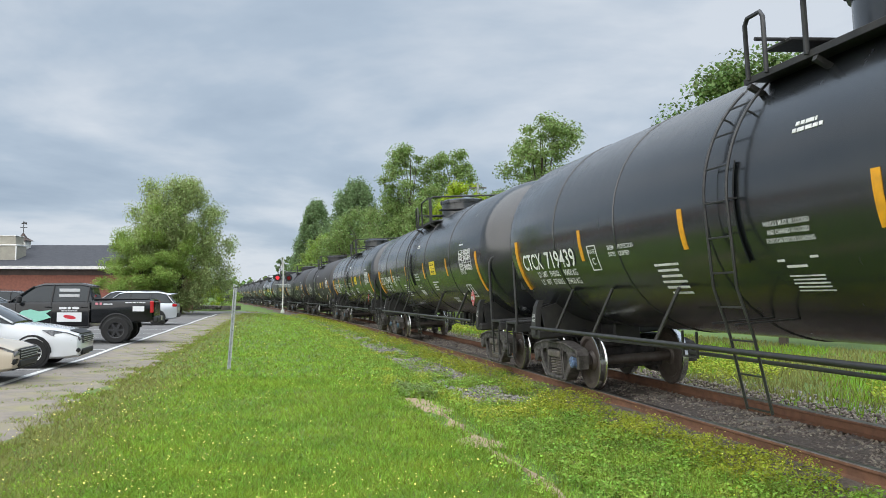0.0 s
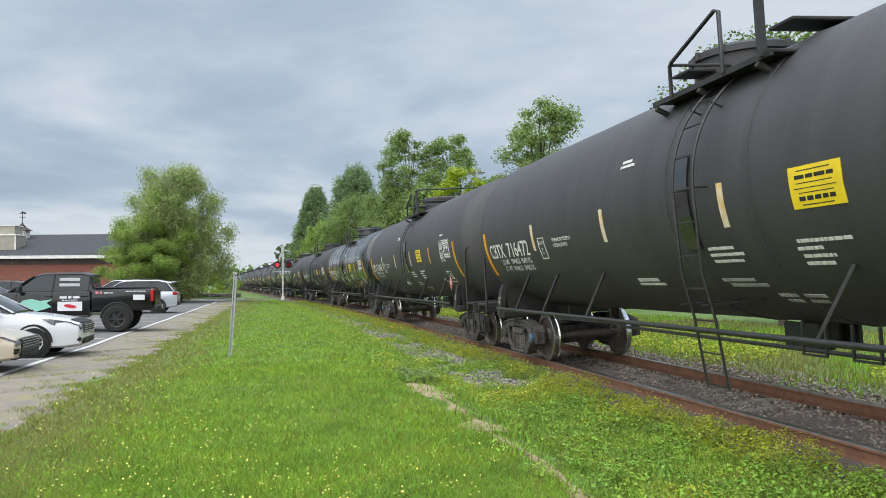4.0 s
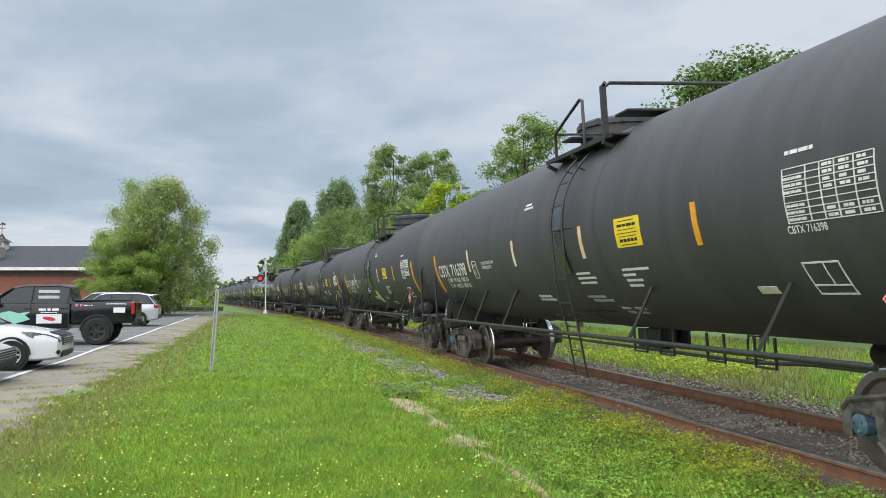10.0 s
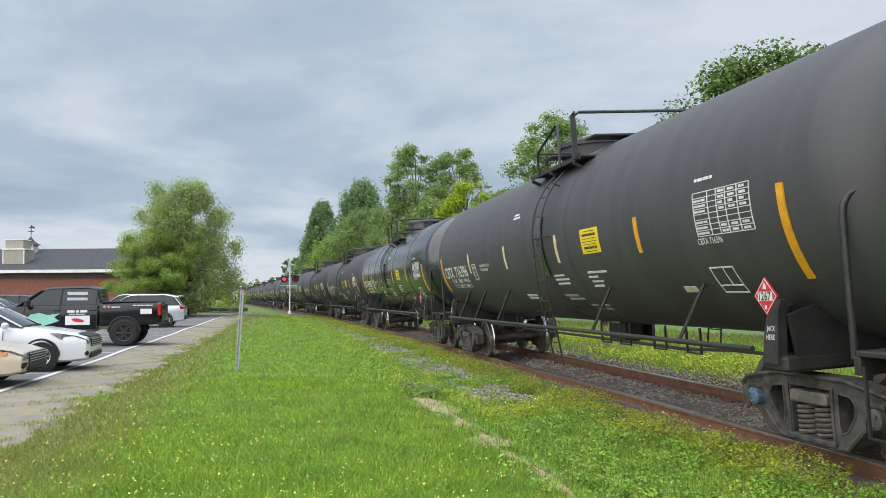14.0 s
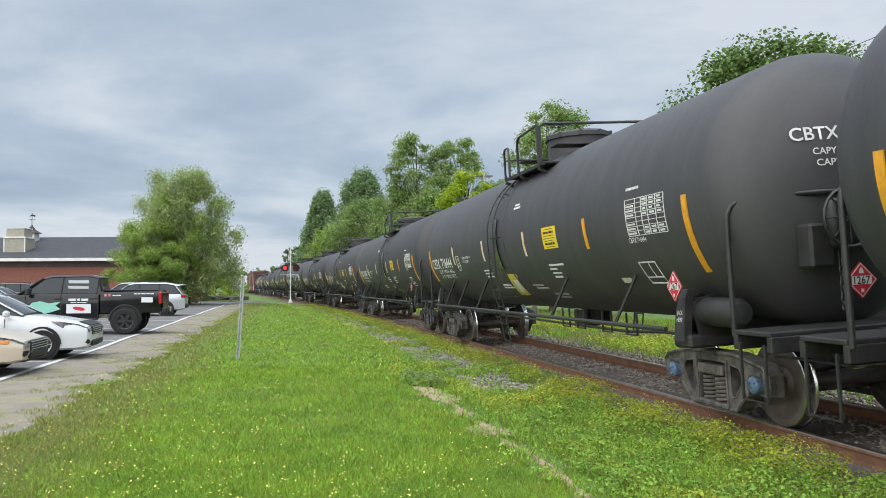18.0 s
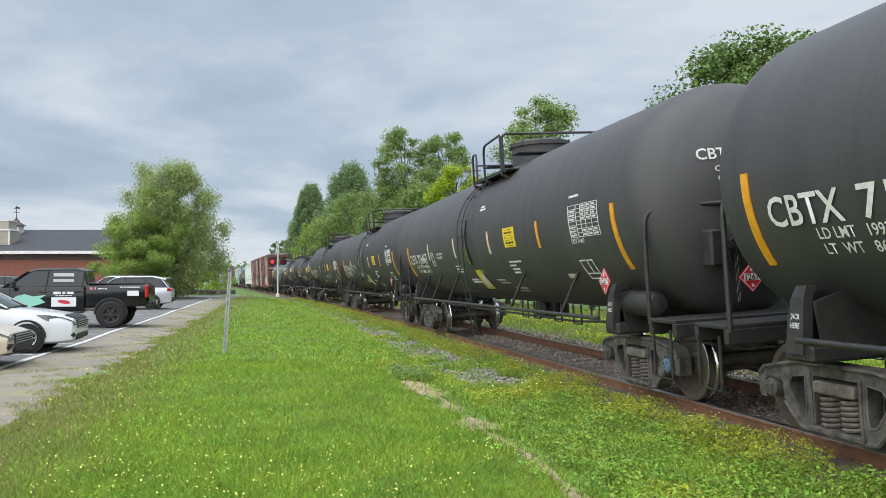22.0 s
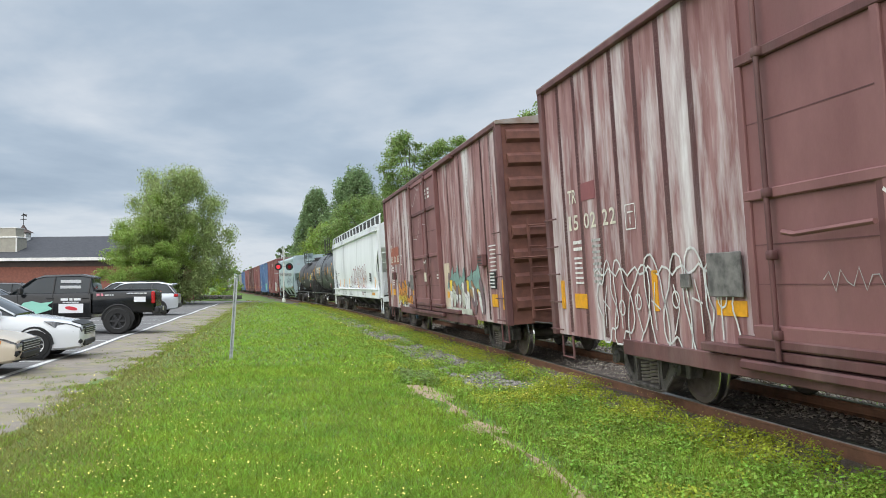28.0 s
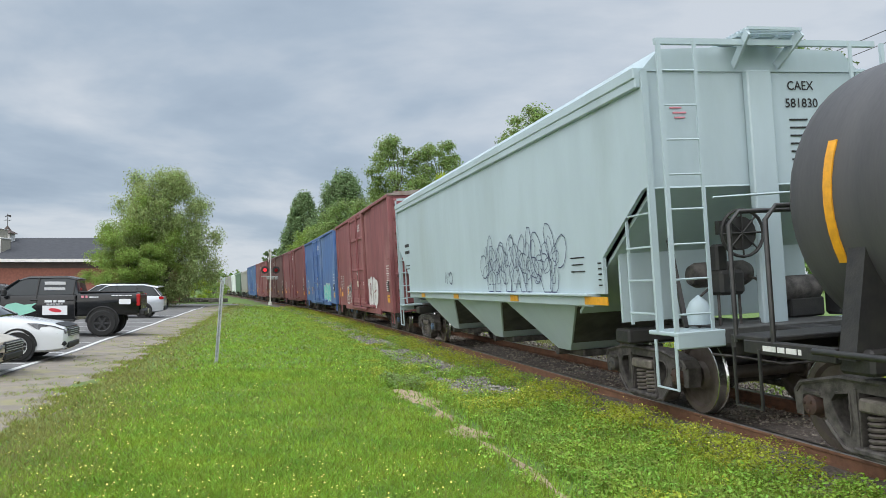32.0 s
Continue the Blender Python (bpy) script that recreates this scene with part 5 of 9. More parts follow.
        for y in (-0.75, 1.50):
            sh = Shape().tube([(xo + x * 0.06, y, 0.88), (xo + x * 0.06, y, 4.7)], 0.027, 7)
            for z in (1.12, 1.85, 2.42, 3.72, 4.62):
                sh.box((xo + x * 0.05, y, z), (0.08, 0.10, 0.09), bev=0.012)
            part("locking_bar", sh, dr, mats=paint, smooth=60)
        part("door_handle", Shape().tube([(xo + x * 0.08, 1.28, 2.05), (xo + x * 0.10, 1.1, 2.02), (xo + x * 0.10, 0.15, 2.06)], 0.026, 6), dr, mats=door_paint, smooth=60)
        for z in (0.92, 4.73):
            part("door_track", Shape().box((x * (w + 0.07), -0.5, z), (0.13, 6.8, 0.09), bev=0.01), car, mats=paint)
        for z in (0.80, 1.03):
            part("door_track", Shape().box((x * (w + 0.10), 0, z), (0.10, 2 * dw + 0.5, 0.10), bev=0.02), car, mats=paint)
        for y in (-h + 0.30, h - 0.30):
            part("side_ladder", rungs(x * (w + 0.10), y - 0.26, y + 0.26, 0.75, 2.75, 0.44, rails=False), car, mats=paint, smooth=60)
        for e in (-1, 1):
            part("stirrup_step", Shape().tube([(x * 1.48, e * (h - 0.2), 0.85), (x * 1.48, e * (h - 0.2), 0.42), (x * 1.48, e * (h - 0.65), 0.42), (x * 1.48, e * (h - 0.65), 0.85)], 0.02, 6), car, mats=paint)
    sh = Shape()
    for x in (-1.05, -0.55):
        sh.bar((x, -h - 0.14, 0.9), (x, -h - 0.14, 2.9), 0.02, 0.06)
    for k in range(5):
        sh.tube([(-1.05, -h - 0.16, 1.05 + 0.42 * k), (-0.55, -h - 0.16, 1.05 + 0.42 * k)], 0.014, 5)
    sh.tube([(-1.45, -h - 0.2, 2.1), (-0.2, -h - 0.2, 2.1)], 0.018, 6)
    part("end_ladder", sh, car, mats=end_paint, smooth=60)
    # reflective strips, placard boards, small panels
    for y, z, ly, lz in ((h - 0.42, 1.42, 0.14, 0.45), (h - 1.15, 1.33, 0.46, 0.22), (h - 3.55, 1.50, 0.13, 0.5), (2.45, 1.33, 0.55, 0.16), (-2.55, 1.33, 0.5, 0.16), (-h + 0.95, 1.25, 0.42, 0.26), (-h + 0.30, 1.38, 0.15, 0.6)):
        part("reflective_strip", Shape().box((-w - 0.006, y, z), (0.012, ly, lz)), car, mats=M["orange"])
    part("placard_board", Shape().box((-w - 0.06, 2.45, 1.68), (0.03, 0.62, 0.46), bev=0.008), car, "grey placard board", mats=M["placard_grey"])
    part("card_holder", Shape().box((-w - 0.04, 3.28, 1.62), (0.03, 0.20, 0.16), bev=0.006), car, mats=M["placard_grey"])
    part("placard_board", Shape().box((-w - 0.02, -h + 0.95, 1.68), (0.03, 0.40, 0.36), bev=0.006), car, "black panel", mats=M["ink"])
    part("panel_print", flat_bars(-w - 0.036, [(-h + 0.95, 1.68 + 0.07 * k, 0.34, 0.03) for k in (-2, -1, 0, 1, 2)]), car, mats=M["white"])
    part("stencil_block", flat_bars(-w - 0.006, [(-h + 0.93, 2.40 - 0.085 * k, 0.5 - 0.06 * (k % 3), 0.024) for k in range(7)]), car, mats=M["white"])
    part("stencil_block", flat_bars(-w - 0.006, [(h - 1.15, 2.22 - 0.10 * k, 0.32, 0.05) for k in range(2)] + [(h - 1.15, 1.98 - 0.075 * k, 0.3, 0.03) for k in range(6)]), car, mats=M["white"])
    part("stencil_block", flat_bars(-w - 0.006, [(h - 1.85, 2.22 - 0.085 * k, 0.3, 0.035) for k in range(8)]), car, mats=M["grey_letter"])
    part("stencil_block", flat_bars(-w - 0.094, [(-0.53 - 0.46 * j, 4.28 - 0.105 * k, 0.24 - 0.03 * (k % 2), 0.062) for k in range(3) for j in (0, 1)]), car, mats=M["white"])
    part("stencil_block", flat_bars(-w - 0.094, [(-1.62, 1.86 - 0.08 * k, 0.24, 0.05) for k in range(2)]), car, mats=M["white"])
    pn = part("latch_panel", Shape().box((-w - 0.10, -0.05, 1.98), (0.04, 0.55, 0.80), bev=0.01), car, mats=M["box_brown"])
    part("panel_sign", Shape().box((-w - 0.124, -0.05, 1.82), (0.008, 0.28, 0.26)), pn, "cream instruction plate", mats=M["cream"])
    part("panel_print", scrawl(-w - 0.122, [arc(-0.05, 2.15, 0.10, 20, 160), [(0.14, 2.3), (0.02, 2.22)], [(-0.24, 2.3), (-0.12, 2.22)]], 0.03), pn, mats=M["white"])
    couplers(car, half_all)
    tc = h - 2.35
    for e in (-1, 1):
        add_truck(car, e * tc, mid, spin)
    TRAIN.append((car, mid, tc))
    return car


def covered_hopper(body, paint, mid, half_all, spin, label, curved, grate, z1=4.3, slope_top=3.05, slope_low=2.2, sill=(1.10, 1.42), sill_in=0.6, truck_in=1.75, open_in=1.2):
    """A covered hopper: smooth sides, open slope-sheet ends with ladders, outlet hoppers below and a roof walk."""
    car = thing("covered_hopper", label, "hopper car", "covered hoppers of the train")
    h, w = body / 2, 1.56
    st, sl, sb = slope_top, slope_low, sill[1]
    outline = [(-h + 0.25, z1), (-h + 0.25, st), (-h + 0.38, st - 0.03), (-h + open_in, sl), (-h + open_in, sb), (h - open_in, sb), (h - open_in, sl), (h - 0.38, st - 0.03), (h - 0.25, st), (h - 0.25, z1)]
    for x in (-1, 1):
        sh = Shape()
        if curved:
            zs = sorted({sb, 1.7, sl, 2.6, st, 3.5, 3.8, z1})

            def reach(z):
                return h - 1.25 if z <= sl else (h - 1.25 + (z - sl) / (st - sl) if z < st else h - 0.25)

            def wide(z):
                return w - 0.11 * ((z - 2.8) / 1.4) ** 2
            pts, fs = [], []
            for i, z in enumerate(zs):
                r = reach(z)
                for d in (0.0, 0.03):
                    pts += [(x * (wide(z) - d), -r, z), (x * (wide(z) - d), r, z)]
                if i:
                    b = 4 * i
                    fs += [(b - 4, b - 3, b + 1, b), (b - 1, b - 2, b + 2, b + 3), (b - 2, b - 4, b, b + 2), (b - 3, b - 1, b + 3, b + 1)]
            sh.add(pts, fs)
        else:
            sh.prism(outline, 0.05, Matrix.Translation((x * (w - 0.03), 0, 0)) @ pose(0, 0, 0, 0, 0, 90))
        part("side_sheet", sh, car, mats=paint, smooth=40)
        sh = Shape()
        sh.box((x * (w - 0.02), 0, (sill[0] + sill[1]) / 2), (0.14, body - 2 * sill_in, sill[1] - sill[0]), bev=0.02)
        sh.box((x * (w + 0.03), 0, sill[1] - 0.01), (0.20, body - 2 * sill_in, 0.04), bev=0.01)
        part("side_sill", sh, car, mats=paint)
        for k in range(2 if not curved else 4):
            if curved:
                sh = Shape().box((x * (w - 0.05 + 0.02 * k), 0, z1 + 0.02 - 0.07 * k), (0.14, body - 0.5, 0.05), bev=0.012)
            else:
                sh = Shape().box((x * (w + 0.0 - 0.02 * k), 0, z1 - 0.02 - 0.11 * k), (0.16, body - 0.5, 0.14), bev=0.012)
            part("top_chord", sh, car, mats=paint)
    for e in (-1, 1):
        part("end_sheet", Shape().box((0, e * (h - 0.3), (z1 + st) / 2), (2 * w - 0.12, 0.06, z1 - st)), car, mats=paint)
        top = z1 + (0.12 if curved else 0.26)
        part("end_gable", Shape().prism([(-w + 0.06, z1 - 0.005), (w - 0.06, z1 - 0.005), (w * 0.8, top), (-w * 0.8, top)], 0.06, pose(0, e * (h - 0.3), 0)), car, mats=paint)
        part("bulkhead", Shape().box((0, e * (h - 1.42), 1.62), (2 * w - 0.3, 0.05, 0.95)), car, mats=paint)
        part("slope_sheet", Shape().bar((0, e * (h - 0.27), st), (0, e * (h - 2.7), 1.25), 2 * w - 0.2, 0.05), car, mats=paint)
        sh = Shape()
        sh.box((0, e * (h - 0.2), (z1 + 1.05) / 2), (0.42 if curved else 0.34, 0.12, z1 - 1.05), bev=0.02)
        part("end_post", sh, car, mats=paint)
        sh = Shape()
        sh.box((0, e * (h - 0.25), 1.08), (1.9, 0.9, 0.06), bev=0.01)
        sh.box((0, e * (h + 0.16), 1.0), (2 * w - 0.9, 0.08, 0.16), bev=0.02)
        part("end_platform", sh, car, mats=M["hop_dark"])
        for x in (-1, 1):
            sh = Shape()
            sh.box((x * (w - 0.32), e * (h - 0.12), 1.08), (0.62, 0.66, 0.05), bev=0.01)
            sh.box((x * (w - 0.32), e * (h + 0.18), 1.0), (0.62, 0.06, 0.18), bev=0.015)
            part("corner_step", sh, car, mats=paint)
        for x in (-1, 1):
            sh = Shape()
            y0, y1 = e * (h - 0.22), e * (h + 0.16)
            for y in (y0,):
                sh.bar((x * (w - 0.04), y, 1.1), (x * (w - 0.04), y, z1), 0.05, 0.08)
            zt = z1 + (0.0 if curved else 0.25)
            sh.bar((x * (w - 0.50), y1, 1.0), (x * (w - 0.50), y1, zt), 0.025, 0.04)
            sh.bar((x * (w - 0.04), y1, 1.0), (x * (w - 0.04), y1, zt), 0.04, 0.05)
            sh.bar((x * (w - 0.04), e * (h - 0.9), 1.15), (x * (w - 0.04), e * (h - 0.9), 2.45), 0.025, 0.035)
            for k in range(int((z1 - 1.3) / 0.4) + 1):
                z = 1.3 + k * 0.40
                sh.tube([(x * (w - 0.04), y1, z), (x * (w - 0.50), y1, z)], 0.013, 5)
                if k < 4:
                    sh.tube([(x * (w - 0.02), y0, z), (x * (w - 0.02), e * (h - 0.9), z)], 0.014, 5)
            sh.tube([(x * (w - 0.02), y1, 1.0), (x * (w - 0.02), y1, 0.45), (x * (w - 0.02), e * (h - 0.3), 0.45), (x * (w - 0.02), e * (h - 0.3), 1.0)], 0.02, 6)
            part("corner_ladder", sh, car, mats=paint)
    rf = Shape()
    crown = 0.13 if curved else 0.27
    rf.prism([(-w + 0.02, z1), (-w * (0.6 if curved else 0.82), z1 + crown), (0, z1 + crown + 0.05), (w * (0.6 if curved else 0.82), z1 + crown), (w - 0.02, z1)], body - 0.5)
    part("roof", rf, car, mats=paint, smooth=30)
    sh = Shape()
    yy = -h + 0.1
    if grate:
        # steep expanded-metal guard along the roof edge on posts
        for x in (-1, 1):
            for k in range(int(body / 1.25) + 1):
                y = -h + 0.3 + k * 1.25
                if y < h - 0.2:
                    sh.bar((x * (w - 0.16), y, z1 + 0.02), (x * (w - 0.16), y, z1 + 0.46), 0.05, 0.05)
            sh.box((x * (w - 0.16), 0, z1 + 0.46), (0.05, body - 0.4, 0.035))
            sh.tube([(x * (w - 0.16), -h + 0.1, z1 + 0.46), (x * (w - 0.1), -h - 0.1, z1 + 0.38), (x * (w - 0.04), -h - 0.15, z1 - 0.2)], 0.03, 6)
            sh.tube([(x * (w - 0.16), h - 0.1, z1 + 0.46), (x * (w - 0.1), h + 0.1, z1 + 0.38), (x * (w - 0.04), h + 0.15, z1 - 0.2)], 0.03, 6)
        part("roof_railing", sh, car, mats=paint)
        sh = Shape()
        n = int(body / 0.10)
        for k in range(n):
            y = -h + 0.3 + k * (body - 0.8) / n
            sh.bar((-(w - 0.19), y, z1 + 0.03), (-(w - 0.19), y + 0.30, z1 + 0.45), 0.012, 0.022)
            sh.bar((-(w - 0.20), y + 0.30, z1 + 0.03), (-(w - 0.20), y, z1 + 0.45), 0.012, 0.022)
        for k in range(1, 5):
            sh.box((-(w - 0.185), 0, z1 + 0.03 + 0.085 * k), (0.012, body - 0.6, 0.014))
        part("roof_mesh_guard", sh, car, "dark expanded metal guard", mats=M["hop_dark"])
    else:
        for k in range(int(body / 1.5)):
            sh.box((0, -h + 0.9 + 1.5 * k, z1 + 0.32), (0.5, 0.06, 0.06))
        for x in (-0.3, 0.0, 0.3):
            sh.box((x, 0, z1 + 0.36), (0.22, body + 0.1, 0.035))
        for e in (-1, 1):
            sh.bar((-w + 0.06, e * (h + 0.05), z1 + 0.27), (w - 0.06, e * (h + 0.05), z1 + 0.27), 0.06, 0.07)
            for x in (-1, 1):
                sh.bar((x * 0.30, e * (h - 0.22), z1 + 0.06), (x * 0.36, e * (h + 0.20), z1 + 0.36), 0.03, 0.12)
            for k in range(9):
                sh.box((0, e * (h - 0.28 + 0.06 * k), z1 + 0.40), (0.74, 0.02, 0.035))
        part("roof_walk", sh, car, mats=paint)
    n = 3 if not curved else 4
    span = (body - 5.6) / n
    for k in range(n):
        y = -(body - 5.6) / 2 + span * (k + 0.5)
        sh = Shape()
        a, b = span * 0.49, 0.28
        xb = 0.55 if curved else 0.95
        rings = [[(-w + 0.1, y - a, 1.42), (w - 0.1, y - a, 1.42), (w - 0.1, y + a, 1.42), (-w + 0.1, y + a, 1.42)],
                 [(-xb, y - b, 0.52), (xb, y - b, 0.52), (xb, y + b, 0.52), (-xb, y + b, 0.52)]]
        sh.loft(rings)
        # the curved car's outlets carry the shade of its underside in their colour
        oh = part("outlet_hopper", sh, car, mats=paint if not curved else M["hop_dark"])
        if not curved:
            # shade between the outlets is put into these dark sheets, together with soot
            for e in (-1, 1):
                part("slope_sheet", Shape().add([(-w + 0.13, y + e * (a + 0.012), 1.41), (w - 0.13, y + e * (a + 0.012), 1.41), (xb - 0.02, y + e * (b + 0.012), 0.53), (-xb + 0.02, y + e * (b + 0.012), 0.53)], [(0, 1, 2, 3)]), oh, "sloping sheet, dark with soot and painted shade", mats=M["hop_dark"])
        sh = Shape()
        sh.box((0, y, 0.46), (1.5, 0.7, 0.12), bev=0.02)
        sh.lathe([(-0.95, 0.0), (-0.95, 0.1), (-0.75, 0.1), (-0.75, 0.05), (0.75, 0.05), (0.75, 0.1), (0.95, 0.1), (0.95, 0.0)], "x", 12, at=(0, y + 0.35, 0.5))
        part("outlet_gate", sh, car, mats=M["cast"])
    for e in (-1, 1):
        sh = Shape()
        sh.box((0, e * (h - 0.9), 0.92), (0.5, 3.0, 0.34), bev=0.03)
        sh.box((0, e * (h - 1.6), 0.95), (2.7, 0.4, 0.2), bev=0.03)
        part("stub_sill", sh, car, mats=M["frame_black"])
    sh = Shape()
    sh.lathe([(-0.45, 0.0), (-0.42, 0.12), (-0.34, 0.16), (0.34, 0.16), (0.42, 0.12), (0.45, 0.0)], "x", 20, at=(-0.35, -h + 0.75, 1.72))
    part("air_reservoir", sh, car, mats=paint if curved else M["cast"], smooth=40)
    if not curved:
        sh = Shape().lathe([(1.15, 0.0), (1.15, 0.13), (1.32, 0.15), (1.42, 0.10), (1.46, 0.05), (1.50, 0.0)], "z", 16, at=(-1.02, -h + 0.18, 0))
        part("brake_valve", sh, car, "pale rounded valve body", mats=paint, smooth=40)
        part("brake_valve", Shape().box((-0.55, -h + 0.3, 1.62), (0.34, 0.30, 0.30), bev=0.04).box((-0.62, -h + 0.32, 1.92), (0.16, 0.16, 0.34), bev=0.03), car, mats=M["frame_black"])
        for k in range(4):
            part("brake_pipe", Shape().tube([(-1.0 + 0.28 * k, -h + 0.22, 1.1), (-0.95 + 0.28 * k, -h + 0.30, 1.45 + 0.08 * k), (-0.6 + 0.2 * k, -h + 0.45, 1.62), (-0.35 + 0.1 * k, -h + 0.8, 1.75)], 0.018, 6), car, mats=M["cast"], smooth=60)
        part("brake_bracket", Shape().bar((-1.1, -h + 0.35, 1.1), (-0.95, -h + 0.9, 2.2), 0.05, 0.08).bar((-0.75, -h + 0.1, 2.28), (-0.30, -h + 0.1, 2.28), 0.10, 0.16), car, mats=M["frame_black"])
        part("brake_cylinder", Shape().lathe([(-0.36, 0.0), (-0.36, 0.17), (0.20, 0.17), (0.26, 0.10), (0.34, 0.05), (0.34, 0.0)], "x", 18, at=(0.72, -h + 0.62, 1.48)), car, mats=M["cast"], smooth=40)
        part("brake_cylinder_stand", Shape().box((0.72, -h + 0.62, 1.24), (0.5, 0.26, 0.24), bev=0.02), car, mats=M["frame_black"])
        part("brake_valve", Shape().box((1.18, -h + 0.45, 1.42), (0.26, 0.34, 0.60), bev=0.04), car, mats=M["frame_black"])
        part("cross_grab", Shape().tube([(-0.95, -h - 0.16, 2.62), (0.35, -h - 0.16, 2.66), (1.45, -h - 0.16, 2.62)], 0.016, 6), car, mats=paint, smooth=60)
    sh = Shape()
    ring = [(0.28 * math.cos(a), 0.0, 0.28 * math.sin(a)) for a in [2 * math.pi * j / 20 for j in range(20)]]
    sh.tube(ring, 0.02, 6, closed=True)
    for k in range(4):
        a = math.pi * k / 4
        sh.tube([(-0.28 * math.cos(a), 0, -0.28 * math.sin(a)), (0.28 * math.cos(a), 0, 0.28 * math.sin(a))], 0.011, 5)
    sh.lathe([(0.02, 0.0), (0.02, 0.2), (0.14, 0.2), (0.16, 0.0)], "y", 16)
    part("brake_wheel", sh, car, "", pose(-0.42 if curved else -0.50, -h - 0.02, 2.2), mats=M["frame_black"], smooth=50)
    part("reflective_strip", Shape().box((-w - 0.06, -h + 1.75, (sill[0] + sill[1]) / 2), (0.012, 0.75, 0.11)), car, mats=M["orange"])
    couplers(car, half_all)
    tc = h - truck_in
    for e in (-1, 1):
        add_truck(car, e * tc, mid, spin)
    TRAIN.append((car, mid, tc))
    return car


def short_tank_car(length, r, zc, paint, mid, spin, label, rings=(), strips=None, ends=None, top_y=0.0):
    """A shorter, older tank car."""
    car = thing("tank_car", label, "tank car", "tank cars of the train")
    H = length / 2
    half = H - 1.05
    part("tank", tank_shell(r, zc, half - 0.35, 0.62, rings, mat=paint), car)
    for e in (-1, 1):
        sh = Shape()
        sh.box((0, e * (H - 1.6), 0.93), (0.5, 2.3, 0.32), bev=0.03)
        sh.box((0, e * (H - 2.0), 0.98), (2.7, 0.4, 0.22), bev=0.03)
        sh.prism([(-1.42, 1.0), (-1.0, 1.0), (-1.08, 1.75), (-1.24, 1.95)], 0.2, pose(0, e * (H - 2.0), 0))
        sh.prism([(1.42, 1.0), (1.0, 1.0), (1.08, 1.75), (1.24, 1.95)], 0.2, pose(0, e * (H - 2.0), 0))
        part("saddle", sh, car, mats=M["frame_black"])
        part("stencil_block", flat_bars(-1.415, [(e * (H - 1.15), 1.02, 0.55, 0.05)]), car, mats=M["white"])
        part("side_beam", Shape().box((-1.36, e * (H - 1.2), 1.02), (0.1, 1.3, 0.13), bev=0.01), car, mats=M["frame_black"])
        part("side_beam", Shape().box((1.36, e * (H - 1.2), 1.02), (0.1, 1.3, 0.13), bev=0.01), car, mats=M["frame_black"])
        sh = Shape()
        sh.box((0, e * (H - 0.62), 1.10), (2.8, 0.6, 0.05), bev=0.01)
        sh.bar((-1.4, e * (H - 0.36), 1.0), (1.4, e * (H - 0.36), 1.0), 0.08, 0.18, 0.01)
        part("end_platform", sh, car, mats=M["frame_black"])
        for y in (H - 0.4, H - 1.0):
            sh = Shape().tube([(-1.38, e * y, 1.05), (-1.38, e * y, 2.25), (-1.26, e * y, 2.38), (1.26, e * y, 2.38), (1.38, e * y, 2.25), (1.38, e * y, 1.05)], 0.026, 7)
            part("end_railing", sh, car, mats=M["rail_black"], smooth=60)
        for x in (-1, 1):
            sh = Shape().tube([(x * 1.42, e * (H - 0.4), 1.0), (x * 1.42, e * (H - 0.4), 0.42), (x * 1.42, e * (H - 0.82), 0.42), (x * 1.42, e * (H - 0.82), 1.0)], 0.018, 6)
            part("stirrup_step", sh, car, mats=M["rail_black"], smooth=60)
    for x in (-1, 1):
        part("side_rail", Shape().tube([(x * 1.5, -H + 1.7, 1.06), (x * 1.5, H - 1.7, 1.06)], 0.03, 7), car, mats=M["rail_black"], smooth=60)
        for y in (-2.6, 2.6):
            part("rail_strut", Shape().bar((x * 1.49, y + 0.25, 1.06), (x * 1.2, y, 1.6), 0.07, 0.03), car, mats=M["rail_black"])
        part("ladder", ladder_mesh(r, zc, out=0.18), car, "", pose(0, 0.3 + top_y, 0, 0, 0, 0 if x < 0 else 180))
    sh = Shape()
    sh.lathe([(zc + r - 0.1, 0.40), (zc + r + 0.20, 0.40), (zc + r + 0.20, 0.44), (zc + r + 0.25, 0.44), (zc + r + 0.30, 0.25), (zc + r + 0.31, 0.0)], "z", 24)
    sh.box((0.2, -0.75, zc + r + 0.06), (0.28, 0.28, 0.24), bev=0.04)
    part("dome", sh, car, "", pose(0, top_y, 0), mats=paint, smooth=35)
    sh = Shape()
    for x in (-1, 1):
        sh.box((x * 0.98, 0, zc + r - 0.2), (0.4, 2.7, 0.05), bev=0.01)
    for y in (-1.3, 1.3):
        sh.box((0, y, zc + r + 0.02), (2.0, 0.36, 0.04))
    part("top_walkway", sh, car, "", pose(0, top_y, 0), mats=M["frame_black"])
    zt = zc + r
    for x in (-1, 1):
        sh = Shape()
        for y in (-1.45, -0.3, 0.9, 1.45):
            sh.tube([(x * 1.15, y, zt - 0.2), (x * 1.15, y, zt + 0.85)], 0.022, 6)
        sh.tube([(x * 1.15, -1.45, zt + 0.85), (x * 1.15, 1.45, zt + 0.85)], 0.022, 6)
        sh.tube([(x * 1.15, -1.45, zt + 0.4), (x * 1.15, 1.45, zt + 0.4)], 0.018, 6)
        part("top_railing", sh, car, "", pose(0, top_y, 0), mats=M["rail_black"], smooth=60)
    sh = Shape()
    sh.lathe([(-0.45, 0.0), (-0.43, 0.18), (-0.35, 0.24), (0.35, 0.24), (0.43, 0.18), (0.45, 0.0)], "y", 18, at=(-1.0, -H + 1.5, 1.36))
    part("air_reservoir", sh, car, mats=M["frame_black"], smooth=40)
    sh = Shape()
